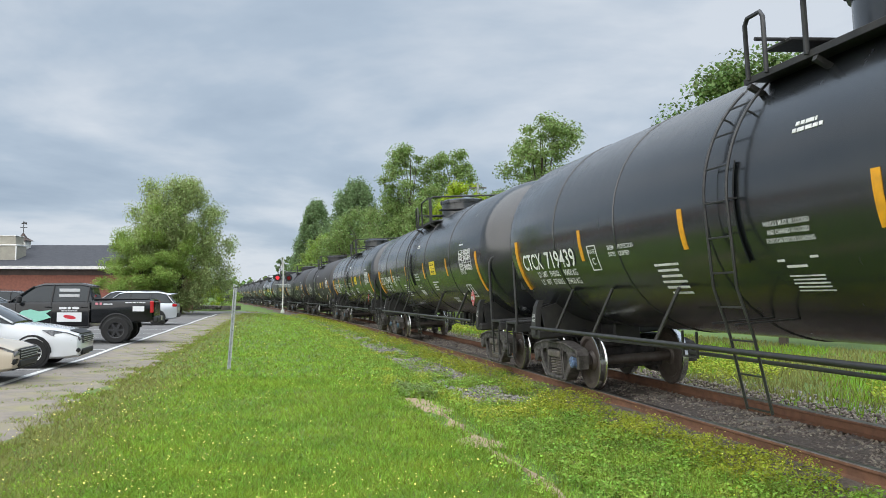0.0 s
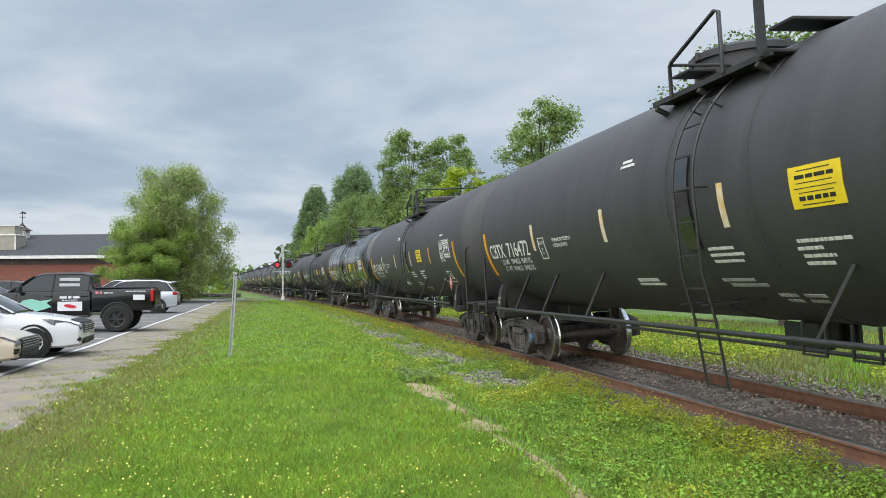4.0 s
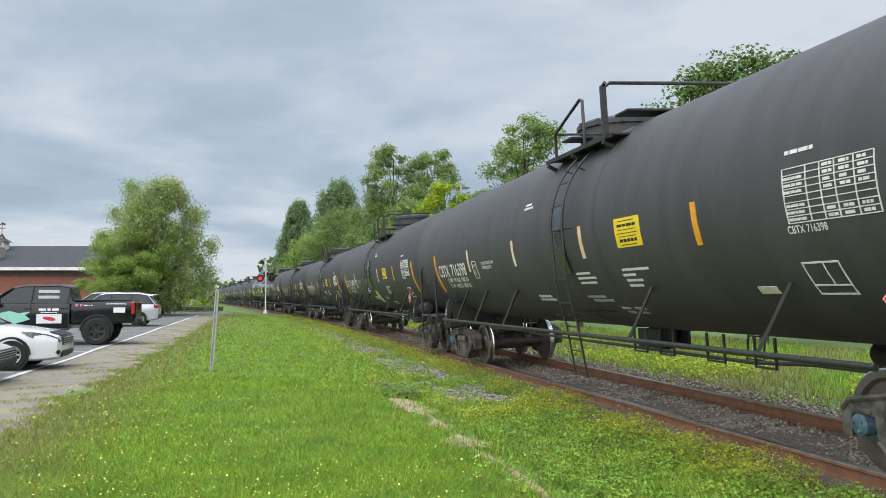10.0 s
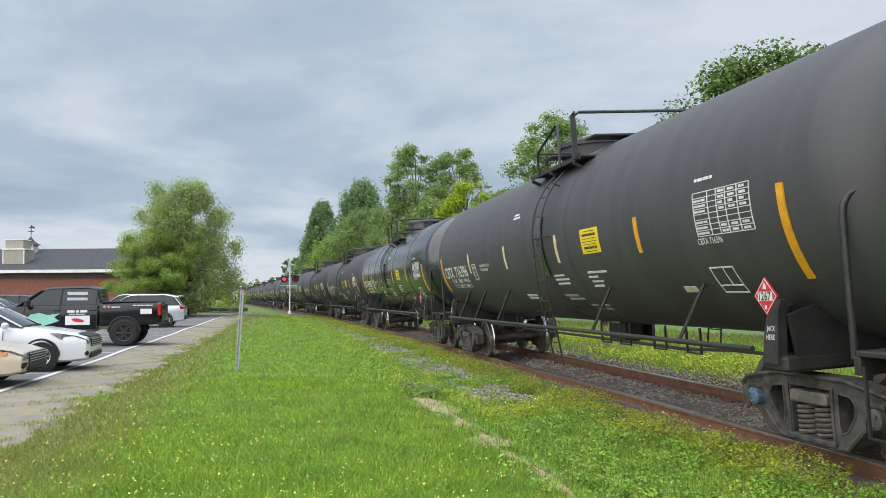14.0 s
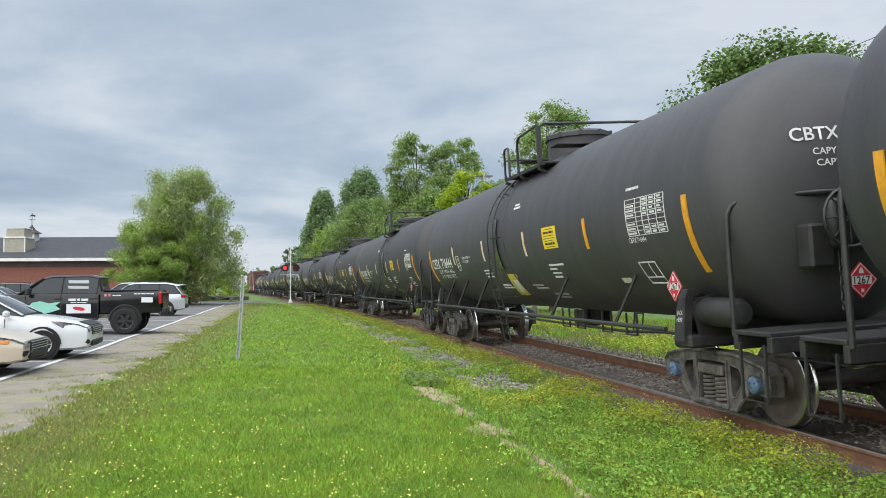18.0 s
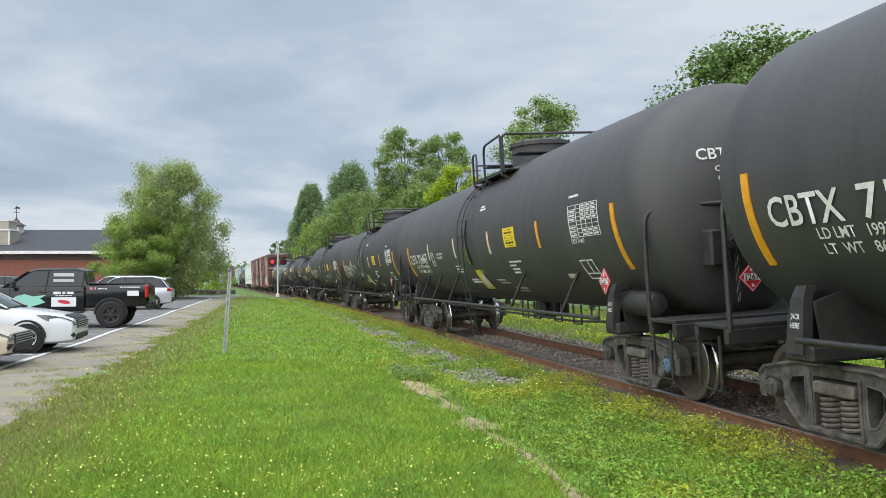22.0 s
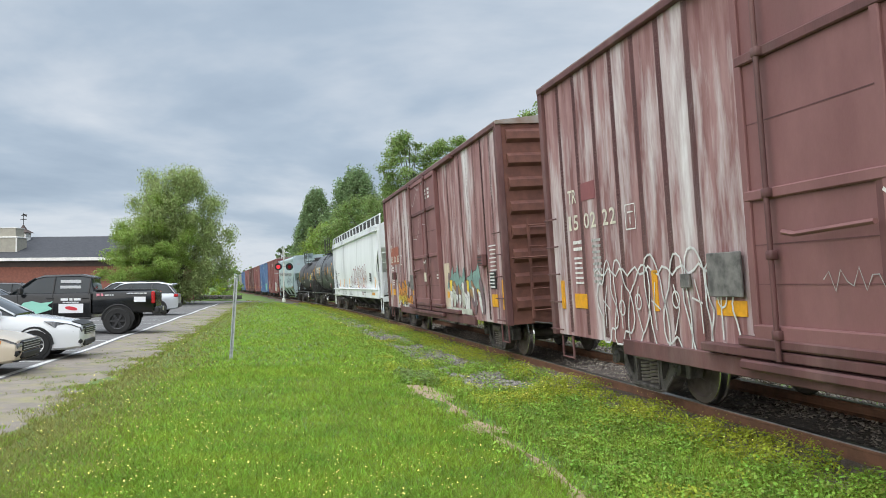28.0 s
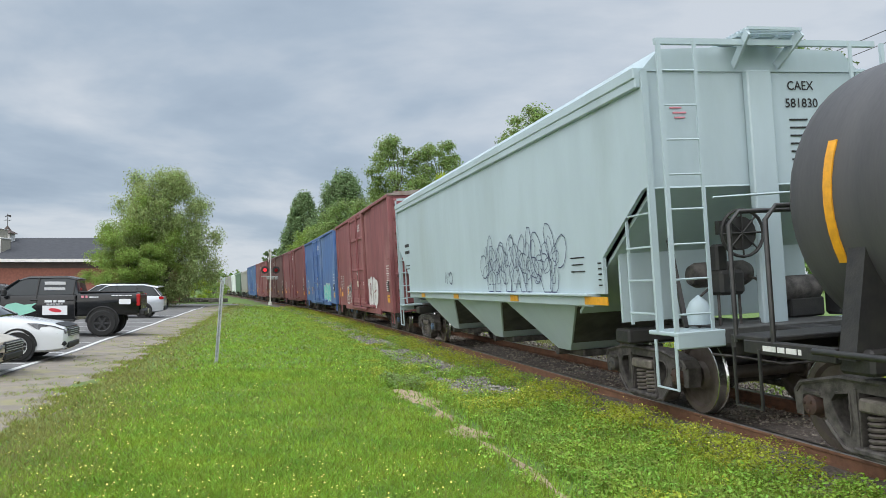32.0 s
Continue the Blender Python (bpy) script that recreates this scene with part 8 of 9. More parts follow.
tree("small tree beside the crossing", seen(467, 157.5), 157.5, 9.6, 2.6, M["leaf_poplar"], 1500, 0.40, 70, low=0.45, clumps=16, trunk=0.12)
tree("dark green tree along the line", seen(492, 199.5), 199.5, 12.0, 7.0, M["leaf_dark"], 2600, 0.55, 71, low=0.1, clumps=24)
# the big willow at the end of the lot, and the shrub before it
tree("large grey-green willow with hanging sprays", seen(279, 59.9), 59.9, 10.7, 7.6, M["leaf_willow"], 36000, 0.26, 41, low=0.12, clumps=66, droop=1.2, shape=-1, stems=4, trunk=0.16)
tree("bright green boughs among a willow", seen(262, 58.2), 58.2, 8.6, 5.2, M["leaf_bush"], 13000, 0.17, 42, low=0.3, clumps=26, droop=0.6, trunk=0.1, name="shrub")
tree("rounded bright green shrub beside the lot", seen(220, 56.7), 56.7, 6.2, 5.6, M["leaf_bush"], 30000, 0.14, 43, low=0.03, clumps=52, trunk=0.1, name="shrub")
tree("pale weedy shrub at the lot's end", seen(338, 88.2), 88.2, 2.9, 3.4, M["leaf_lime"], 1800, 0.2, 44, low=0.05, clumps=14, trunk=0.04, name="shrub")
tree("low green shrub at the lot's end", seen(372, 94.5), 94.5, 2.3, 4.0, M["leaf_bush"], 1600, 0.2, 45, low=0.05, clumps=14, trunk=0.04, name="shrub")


def woods(name, spots, mat, label, seed, leaf):
    rg = np.random.default_rng(seed)
    cs = np.array([(x + rg.normal(0, 3), y + rg.normal(0, 6), z * q) for x, y, z in spots for q in (0.25, 0.5, 0.75, 0.95)])
    rs = np.repeat(np.array([z * 0.32 for _, _, z in spots]), 4)
    v, f = leaf_cloud(cs, rs, len(spots) * 150, leaf, seed + 3)
    return tagged(new(name, raw_mesh(name, v, f, mat)), label, "woods", kind="stuff")


rw = random.Random(8)
woods("far_woods", [(x, 430 + rw.uniform(-20, 60), rw.uniform(8, 13)) for x in np.arange(-330, -88, 5.0)], M["leaf_dark"], "low dark line of woods on the horizon", 80, 2.0)
woods("far_woods_right", [(x, 300 + rw.uniform(-20, 60), rw.uniform(9, 14)) for x in np.arange(-40, 220, 6.0)], M["leaf_dark"], "low dark line of woods behind the track", 81, 2.0)

# ---- brick building behind the lot ----
bw = thing("brick_building", "low red-brown brick building with a dark shingled roof", "building", "", pose(0, 0, 0))
B_X0, B_X1, B_Y0, B_Y1, B_Z0, B_EAVE, B_RIDGE = -78.0, -26.4, 67.2, 81.9, 0.0, 4.1, 6.2
sh = Shape()
for (cx, cy, sx, sy) in (((B_X0 + B_X1) / 2, B_Y0 + 0.15, B_X1 - B_X0, 0.3), ((B_X0 + B_X1) / 2, B_Y1 - 0.15, B_X1 - B_X0, 0.3), (B_X0 + 0.15, (B_Y0 + B_Y1) / 2, 0.3, B_Y1 - B_Y0 - 0.6), (B_X1 - 0.15, (B_Y0 + B_Y1) / 2, 0.3, B_Y1 - B_Y0 - 0.6)):
    sh.box((cx, cy, (B_Z0 + B_EAVE) / 2 - 0.1), (sx, sy, B_EAVE - B_Z0 + 0.2))
part("wall", sh, bw, "red-brown brick wall", mats=M["brick"])
sh = Shape()
ym = (B_Y0 + B_Y1) / 2
o = 0.7
sl = (B_RIDGE - B_EAVE) / (ym - B_Y0)
for s, y0 in ((1, B_Y0 - o), (-1, B_Y1 + o)):
    ze = B_EAVE - sl * o + 0.12
    a, b = (B_X0 - o, B_X1 + o)
    sh.add([(a, y0, ze), (b, y0, ze), (b - 5.5, ym, B_RIDGE + 0.12), (a, ym, B_RIDGE + 0.12), (a, y0, ze - 0.14), (b, y0, ze - 0.14), (b - 5.5, ym, B_RIDGE - 0.02), (a, ym, B_RIDGE - 0.02)],
           [(0, 1, 2, 3), (7, 6, 5, 4), (0, 4, 5, 1), (1, 5, 6, 2), (3, 2, 6, 7), (0, 3, 7, 4)])
sh.add([(B_X1 + o, B_Y0 - o, B_EAVE - sl * o + 0.121), (B_X1 + o, B_Y1 + o, B_EAVE - sl * o + 0.121), (B_X1 + o - 5.5, ym, B_RIDGE + 0.121)], [(0, 1, 2)])
part("roof", sh, bw, "dark grey shingled roof", mats=M["shingle"])
part("fascia", Shape().box(((B_X0 + B_X1) / 2, B_Y0 - o - 0.02, B_EAVE - sl * o + 0.02), (B_X1 - B_X0 + 2 * o, 0.06, 0.26)), bw, "off-white eave board", mats=M["trim_white"])
# dark brown of the cupola's slats and cap, and of the eave's painted shade
M["soffit"] = material("dark_brown_trim_and_shade", (0.09, 0.065, 0.055), 0.8, color2=(0.07, 0.05, 0.045), scale=3)
# the overhang's shadow on the brick, put in as a thin dark board
part("frieze", Shape().box(((B_X0 + B_X1) / 2, B_Y0 - 0.03, B_EAVE - 0.42), (B_X1 - B_X0, 0.06, 0.75)), bw, "dark band painting in the shade under the eave", mats=M["soffit"])
M["vent_panel"] = material("grey_beige_vent_panel", (0.36, 0.34, 0.28), 0.75, color2=(0.31, 0.29, 0.245), scale=3)
# louvred roof box and cupola with a weather vane
rb = thing("roof_vent_box", "boxy grey rooftop vent housing with pale corner boards", "roof vent", "", pose(-39.35, 69.5, 4.65))
part("body", Shape().box((0, 0, 0.62), (1.9, 1.6, 1.24)), rb, mats=M["vent_panel"])
for x in (-0.92, 0.92):
    part("corner_board", Shape().box((x, -0.81, 0.6), (0.11, 0.05, 1.2)), rb, mats=M["trim_white"])
part("cap", Shape().box((0, 0, 1.29), (2.0, 1.75, 0.12), bev=0.02), rb, mats=M["trim_white"])
part("upper_housing", Shape().box((-0.08, 0.1, 1.72), (1.6, 1.3, 0.76), bev=0.01), rb, mats=M["vent_panel"])
part("cap", Shape().box((-0.08, 0.1, 2.12), (1.68, 1.38, 0.06), bev=0.01), rb, mats=M["trim_white"])
cp = thing("cupola", "small louvred roof cupola with a weather vane", "cupola", "", pose(-40.2, 73.0, 5.6))
part("base", Shape().box((0, 0, 0.5), (0.95, 0.95, 1.0), bev=0.02), cp, mats=M["trim_white"])
for k in range(5):
    part("slat", Shape().box((0, -0.49, 0.35 + 0.12 * k), (0.6, 0.04, 0.06)), cp, mats=M["soffit"])
part("cap_roof", Shape().loft([[(-0.68, -0.68, 1.0), (0.68, -0.68, 1.0), (0.68, 0.68, 1.0), (-0.68, 0.68, 1.0)], [(-0.25, -0.25, 1.32), (0.25, -0.25, 1.32), (0.25, 0.25, 1.32), (-0.25, 0.25, 1.32)], [(-0.03, -0.03, 1.75), (0.03, -0.03, 1.75), (0.03, 0.03, 1.75), (-0.03, 0.03, 1.75)]]), cp, mats=M["soffit"])
vn = Shape()
vn.tube([(0, 0, 1.7), (0, 0, 2.85)], 0.03, 6)
vn.tube([(-0.32, 0, 2.25), (0.32, 0, 2.25)], 0.025, 6)
vn.tube([(0, -0.32, 2.25), (0, 0.32, 2.25)], 0.025, 6)
vn.prism([(-0.3, 2.55), (0.05, 2.6), (0.3, 2.5), (0.3, 2.7), (0.0, 2.75)], 0.03)
part("weather_vane", vn, cp, mats=M["frame_black"])

# ---- crossing signal ----
xs = thing("crossing_signal", "railway crossing signal with red lamps on a white mast", "crossing signal", "", pose(-14.45, 65.73, 0.22, 0, 0, 14))
part("mast", Shape().lathe([(0.0, 0.16), (0.25, 0.14), (0.28, 0.055), (4.5, 0.055), (4.52, 0.0)], "z", 14), xs, "white mast", mats=M["trim_white"], smooth=40)
for a in (45, -45):
    part("crossbuck_board", Shape().box((0, 0, 0), (1.22, 0.025, 0.2)), xs, "", pose(-0.075 if a > 0 else -0.105, 0, 4.0, 0, 0, 76) @ pose(0, 0, 0, 0, a, 0), mats=M["white"])
part("lamp_arm", Shape().bar((-0.62, -0.02, 2.88), (0.62, -0.02, 2.88), 0.06, 0.06), xs, mats=M["galv"])
for x, lit in ((-0.45, True), (0.45, False)):
    lp = part("lamp", Shape().lathe([(-0.02, 0.30), (0.0, 0.30), (0.0, 0.0)], "y", 24, at=(x, -0.08, 2.88)), xs, "black round signal background", mats=M["frame_black"], smooth=40)
    part("lens", Shape().lathe([(-0.10, 0.0), (-0.095, 0.10), (-0.07, 0.15), (-0.0, 0.155)], "y", 20, at=(x, -0.10, 2.88)), lp, "lit red lens" if lit else "red lens", mats=M["glow_red"] if lit else M["lamp_red"], smooth=50)
    hd = Shape().lathe([(-0.30, 0.17), (0.0, 0.17)], "y", 16, at=(x, -0.10, 2.88), a0=-0.3, a1=math.pi + 0.3)
    part("hood", hd, lp, mats=M["frame_black"], smooth=50)
part("lower_arm", Shape().bar((-0.75, 0, 2.35), (0.6, 0, 2.35), 0.05, 0.07), xs, mats=M["galv"])
for x in (-0.18, 0.2, 0.5):
    part("bell_housing", Shape().lathe([(-0.16, 0.02), (-0.12, 0.12), (0.06, 0.14), (0.12, 0.05)], "z", 14, at=(x, 0.0, 2.25)), xs, mats=M["galv"], smooth=40)

# ---- small standing things ----
gp = thing("sign_post", "leaning galvanised steel channel post without a sign", "post", "", pose(-5.06, 17.74, float(ground_z(-5.06, 17.74)), 0, 3.9, -14))
ch = Shape()
ch.box((0, 0, 0.9), (0.040, 0.006, 1.84))
for x in (-1, 1):
    ch.box((x * 0.022, -0.014, 0.9), (0.006, 0.03, 1.84))
    ch.box((x * 0.032, -0.03, 0.9), (0.022, 0.006, 1.84))
part("channel", ch, gp, mats=M["galv"])
for k in range(20):
    part("bolt_hole", Shape().lathe([(-0.004, 0.006), (-0.004, 0.0)], "y", 8, at=(0, 0, 0.25 + 0.07 * k)), gp, mats=M["ink"])
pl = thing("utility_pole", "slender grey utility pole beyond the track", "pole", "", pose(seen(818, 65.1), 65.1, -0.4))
part("pole", Shape().tube([(0, 0, 0), (0, 0, 11.3)], [0.14, 0.10], 10), pl, mats=M["galv"], smooth=50)
part("crossarm", Shape().bar((-0.7, 0, 10.9), (0.7, 0, 10.9), 0.09, 0.11), pl, mats=M["wood_grey"])
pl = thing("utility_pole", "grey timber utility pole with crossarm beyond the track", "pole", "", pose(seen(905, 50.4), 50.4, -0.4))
part("pole", Shape().tube([(0, 0, 0), (0, 0, 9.2)], [0.15, 0.11], 10), pl, mats=M["wood_grey"], smooth=50)
part("crossarm", Shape().bar((-0.9, 0, 8.8), (0.9, 0, 8.8), 0.09, 0.11), pl, mats=M["wood_grey"])
rp = random.Random(12)
pile_tie = Shape().box((0, 0, 0), (2.5, 0.23, 0.17), bev=0.015).mesh("old_tie", M["wood_grey"])
for k in range(34):
    row = k % 17
    x0 = -20.8 - row * 0.44 + rp.uniform(-0.1, 0.1)
    y0 = 74.5 + row * 0.5 + rp.uniform(-0.3, 0.3)
    lvl = k // 17
    ob = tagged(new("old_tie", pile_tie), "weathered old timber railway tie in a pile", "railway tie", "pile of old ties")
    ob.matrix_world = pose(x0, y0, 0.30 + 0.09 + 0.18 * lvl, 0, 0, 80 + rp.uniform(-25, 25))

# overhead wires from the pole, running along beyond the track
for d, z in ((9.9, 8.85), (10.7, 8.85)):
    path = []
    for k in range(25):
        s = 51.0 - 3.6 * k
        q = beside(s, d)
        sag = 0.9 * (1 - ((k % 14) / 7 - 1) ** 2)
        path.append((q.x, q.y, z - sag * 0.6))
    wire = new("overhead_wire", Shape().tube(path, 0.011, 5).mesh("overhead_wire", M["rail_black"], 60))
    tagged(wire, "thin black overhead wire strung from the utility pole", "wire", "overhead wires")

# ---- parked vehicles ----
M["car_white"] = material("white_car_paint", (0.72, 0.74, 0.76), 0.25, coat=0.8, color2=(0.70, 0.72, 0.74), scale=2)
M["car_tan"] = material("champagne_car_paint", (0.56, 0.48, 0.37), 0.35, metal=0.1, coat=0.6, color2=(0.53, 0.455, 0.35), scale=2)
M["sticker_white"] = material("clean_white_vinyl_sticker", (0.74, 0.75, 0.77), 0.45)
M["car_black"] = material("black_car_paint", (0.004, 0.0045, 0.005), 0.2, coat=0.15, spec=0.4, color2=(0.010, 0.011, 0.013), scale=2)
M["car_silver"] = material("silver_car_paint", (0.50, 0.53, 0.57), 0.3, metal=0.4, coat=0.7, color2=(0.47, 0.50, 0.54), scale=2)
M["car_dark"] = material("dark_grey_car_paint", (0.04, 0.045, 0.055), 0.25, coat=0.8)
M["glass_dark"] = material("tinted_car_glass", (0.020, 0.026, 0.030), 0.05, spec=0.4)
M["tyre"] = material("black_rubber_tyre", (0.017, 0.017, 0.017), 0.85, bump=0.2, bump_scale=60)
M["rim_silver"] = material("silver_alloy_rim", (0.55, 0.55, 0.55), 0.3, metal=0.9)
M["rim_black"] = material("black_alloy_rim", (0.030, 0.030, 0.032), 0.3)
M["plastic"] = material("black_trim_plastic", (0.016, 0.016, 0.017), 0.6)
M["chrome"] = material("chrome_trim", (0.7, 0.7, 0.7), 0.12, metal=1.0)
M["bright_trim"] = material("bright_plastic_trim", (0.42, 0.43, 0.44), 0.35)
M["headlamp"] = material("clear_headlamp", (0.30, 0.31, 0.33), 0.08, color2=(0.08, 0.08, 0.09), scale=14)
M["amber"] = material("amber_lens", (0.7, 0.28, 0.08), 0.2)
M["taillamp"] = material("red_tail_lamp", (0.42, 0.012, 0.016), 0.15)
M["mint"] = material("mint_green_vinyl", (0.28, 0.62, 0.50), 0.45)


def body_ring(y, z0, z1, w, tuck=0.10, crown=0.02, waist=None):
    """Cross-section of a car's body: sill, bulged side, shoulder and crowned top."""
    waist = waist or z0 + (z1 - z0) * 0.55
    pts = [(0, z0), (w * 0.86, z0), (w * 0.965, z0 + 0.05), (w, waist), (w * 0.985, z1 - 0.10), (w * 0.94, z1 - 0.03), (w * 0.80, z1 + crown * 0.5), (w * 0.4, z1 + crown), (0, z1 + crown)]
    left = [(-x, z) for x, z in pts[-2:0:-1]]
    return [(x, y, z) for x, z in pts + left]


def glass_ring(y, zb, zt, wb, wt):
    pts = [(0, zb), (wb, zb), (wb * 0.5 + wt * 0.5, (zb + zt) / 2 + 0.02), (wt, zt - 0.03), (wt * 0.8, zt), (0, zt + 0.015)]
    left = [(-x, z) for x, z in pts[-2:0:-1]]
    return [(x, y, z) for x, z in pts + left]


def wheel_parts(car, x, y, r, w, rim, spokes):
    """Tyre with rounded shoulders and a spoked rim, its outer face towards x's side."""
    s = 1 if x > 0 else -1
    t = Shape().lathe([(-w / 2, r * 0.62), (-w / 2, r * 0.93), (-w / 2 + 0.03, r), (w / 2 - 0.03, r), (w / 2, r * 0.93), (w / 2, r * 0.62)], "x", 32)
    wh = part("wheel", t, car, "black tyre on an alloy rim", pose(x, y, r), mats=M["tyre"], smooth=40)
    d = Shape()
    d.lathe([(s * (w / 2 - 0.01), r * 0.64), (s * (w / 2 + 0.004), r * 0.62), (s * (w / 2 - 0.01), r * 0.56), (s * (w / 2 - 0.10), r * 0.54), (s * (w / 2 - 0.11), 0.0)], "x", 32, slots=[0, 0, 1, 1])
    for k in range(spokes):
        a = 2 * math.pi * k / spokes
        d.bar((s * (w / 2 - 0.015), 0, 0), (s * (w / 2 - 0.015), r * 0.6 * math.cos(a), r * 0.6 * math.sin(a)), 0.03 if spokes > 6 else 0.07, 0.02, 0.004, up=(1, 0, 0))
    d.lathe([(s * (w / 2 + 0.008), 0.0), (s * (w / 2 + 0.006), 0.05), (s * (w / 2 - 0.04), 0.06)], "x", 14)
    part("rim", d, wh, "", mats=[rim, M["rim_black"]], smooth=35)
    return wh


def side_plate(car, name, x, pts, mat, label="", th=0.012):
    """A flat panel on a car's side: outline of (y, z) at x."""
    n = len(pts)
    s = 1 if x > 0 else -1
    v = [(x + s * th, a, b) for a, b in pts] + [(x - s * 0.02, a, b) for a, b in pts]
    f = [tuple(range(n)) if s > 0 else tuple(range(n))[::-1]] + [(i, (i + 1) % n, n + (i + 1) % n, n + i) for i in range(n)]
    return part(name, Shape().add(v, f), car, label, mats=mat)


def arches(car, ys, r, w, mat):
    for y in ys:
        for s in (-1, 1):
            ring = [(s * (w + 0.004), y + (r + 0.045) * math.cos(a), r + (r + 0.045) * math.sin(a)) for a in [math.pi * k / 12 for k in range(13)]]
            sh = Shape().tube(ring, 0.022, 6)
            part("wheel_arch", sh, car, mats=mat, smooth=60)
            disc = Shape().lathe([(s * (w - 0.03), 0.0), (s * (w + 0.001), 0.0), (s * (w + 0.001), r + 0.04)], "x", 24, at=(0, y, r))
            part("wheel_well", disc, car, mats=M["plastic"])


def sedan(name, label, paint, at, low, chrome_grille, drop=0.0):
    """A four-door sedan, nose towards +y. low: the sporty, sharper nose; drop: a flatter bonnet."""
    car = thing(name, label, "car", "parked vehicles", at)
    L, w = 4.7, 0.90
    st = [(2.37, 0.36, 0.60, 0.70), (2.31, 0.22, 0.71, 0.81), (2.08, 0.19, 0.79, 0.875), (1.4, 0.18, 0.90, w), (0.75, 0.18, 0.97, w), (0.0, 0.18, 0.98, w), (-1.2, 0.18, 1.0, w), (-1.8, 0.20, 1.02, 0.89), (-2.15, 0.24, 1.0, 0.84), (-2.3, 0.34, 0.9, 0.7)]
    st = [(y, a, b - drop * float(blend(y, 0.3, 1.5)), c) for y, a, b, c in st]
    part("body", Shape().loft([body_ring(y, a, b, c) for y, a, b, c in st]), car, mats=paint, smooth=38)
    gl = [(1.02, 0.90, 0.99, 0.80, 0.74), (0.35, 0.92, 1.34, 0.80, 0.62), (0.05, 0.92, 1.42, 0.80, 0.60), (-0.8, 0.94, 1.44, 0.80, 0.60), (-1.35, 0.95, 1.33, 0.79, 0.60), (-1.95, 0.96, 1.03, 0.74, 0.68)]
    part("glazing", Shape().loft([glass_ring(*g) for g in gl]), car, "tinted windows", mats=M["glass_dark"], smooth=30)
    rf = [(0.30, 1.335, 1.36, 0.63, 0.60), (0.05, 1.40, 1.445, 0.62, 0.58), (-0.8, 1.42, 1.465, 0.62, 0.58), (-1.36, 1.31, 1.35, 0.62, 0.58)]
    part("roof", Shape().loft([[(x * k, y, z) for x, z in ((-a, zb), (a, zb), (b, zt), (-b, zt)) for k in (1,)] for y, zb, zt, a, b in rf]), car, mats=paint, smooth=40)
    for s in (-1, 1):
        for (y0, z0, y1, z1, ww) in ((1.0, 0.97, 0.28, 1.36, 0.06), (-0.42, 0.95, -0.46, 1.42, 0.08), (-1.30, 1.36, -1.92, 1.02, 0.10)):
            xa, xb = s * (0.80 - (z0 - 0.95) * 0.4), s * (0.80 - (z1 - 0.95) * 0.38)
            part("pillar", Shape().bar((xa, y0, z0), (xb, y1, z1), 0.03, ww, up=(s, 0, 0)), car, mats=paint if abs(y0) > 0.5 else M["plastic"])
        part("mirror", Shape().box((s * 0.98, 0.72, 1.0), (0.20, 0.12, 0.14), bev=0.04), car, mats=paint)
        hl = [(y, z - drop * 0.9) for y, z in ((2.345, 0.575), (2.33, 0.675), (2.15, 0.755), (1.78, 0.82), (1.60, 0.825), (1.80, 0.69), (2.2, 0.585))]
        wide = [np.interp(y, [q[0] for q in st[::-1]], [q[3] for q in st[::-1]]) for y, z in hl]
        n = len(hl)
        vs = [(s * (a * 0.985 + 0.012), y, z) for (y, z), a in zip(hl, wide)] + [(s * (a - 0.12), y - 0.02, z) for (y, z), a in zip(hl, wide)]
        fs = [tuple(range(n)) if s < 0 else tuple(range(n))[::-1]] + [(i, (i + 1) % n, n + (i + 1) % n, n + i) for i in range(n)]
        part("headlamp", Shape().add(vs, fs), car, "clear headlamp", mats=M["headlamp"])
        part("front_lamp", Shape().box((s * 0.60, 2.345, 0.62 - drop * 0.8), (0.30, 0.06, 0.075), bev=0.02), car, "clear headlamp front", mats=M["headlamp"])
        if not low:
            part("turn_lamp", Shape().box((s * 0.866, 1.98, 0.70 - drop * 0.9), (0.03, 0.24, 0.07), bev=0.012), car, "amber turn lamp", mats=M["amber"])
        for y in (-0.55, 0.5):
            part("door_handle", Shape().box((s * 0.905, y - 0.25, 0.84), (0.03, 0.2, 0.03), bev=0.01), car, mats=paint)
        part("door_seam", Shape().box((s * 0.898, -0.44, 0.58), (0.008, 0.012, 0.62)), car, mats=M["plastic"])
        part("door_seam", Shape().box((s * 0.898, 0.66, 0.58), (0.008, 0.012, 0.62)), car, mats=M["plastic"])
    part("bonnet_seam", Shape().box((0, 1.0, 0.985 - drop * 0.6), (1.5, 0.02, 0.02)), car, mats=M["plastic"])
    gr = part("grille", Shape().box((0, 2.36, 0.60 - drop * 0.8), (1.16, 0.06, 0.20), bev=0.03), car, mats=M["plastic"])
    for k in range(4):
        part("grille_bar", Shape().box((0, 2.392, 0.535 - drop * 0.8 + 0.045 * k), (1.10, 0.012, 0.012)), gr, mats=M["bright_trim"])
    if low:
        part("bonnet_edge", Shape().add([(a * hx, y, z) for a in (-1, 1) for hx, y, z in ((0.58, 2.34, 0.715), (0.64, 2.12, 0.80))] + [(a * hx, y, z + 0.014) for a in (-1, 1) for hx, y, z in ((0.58, 2.345, 0.715), (0.64, 2.12, 0.80))],
                                        [(4, 6, 7, 5), (0, 1, 3, 2), (0, 2, 6, 4), (1, 5, 7, 3), (0, 4, 5, 1), (2, 3, 7, 6)]), car, "dark stone guard on the bonnet edge", mats=M["plastic"])
    part("lower_intake", Shape().box((0, 2.36, 0.33), (1.2, 0.07, 0.13), bev=0.03), car, mats=M["plastic"])
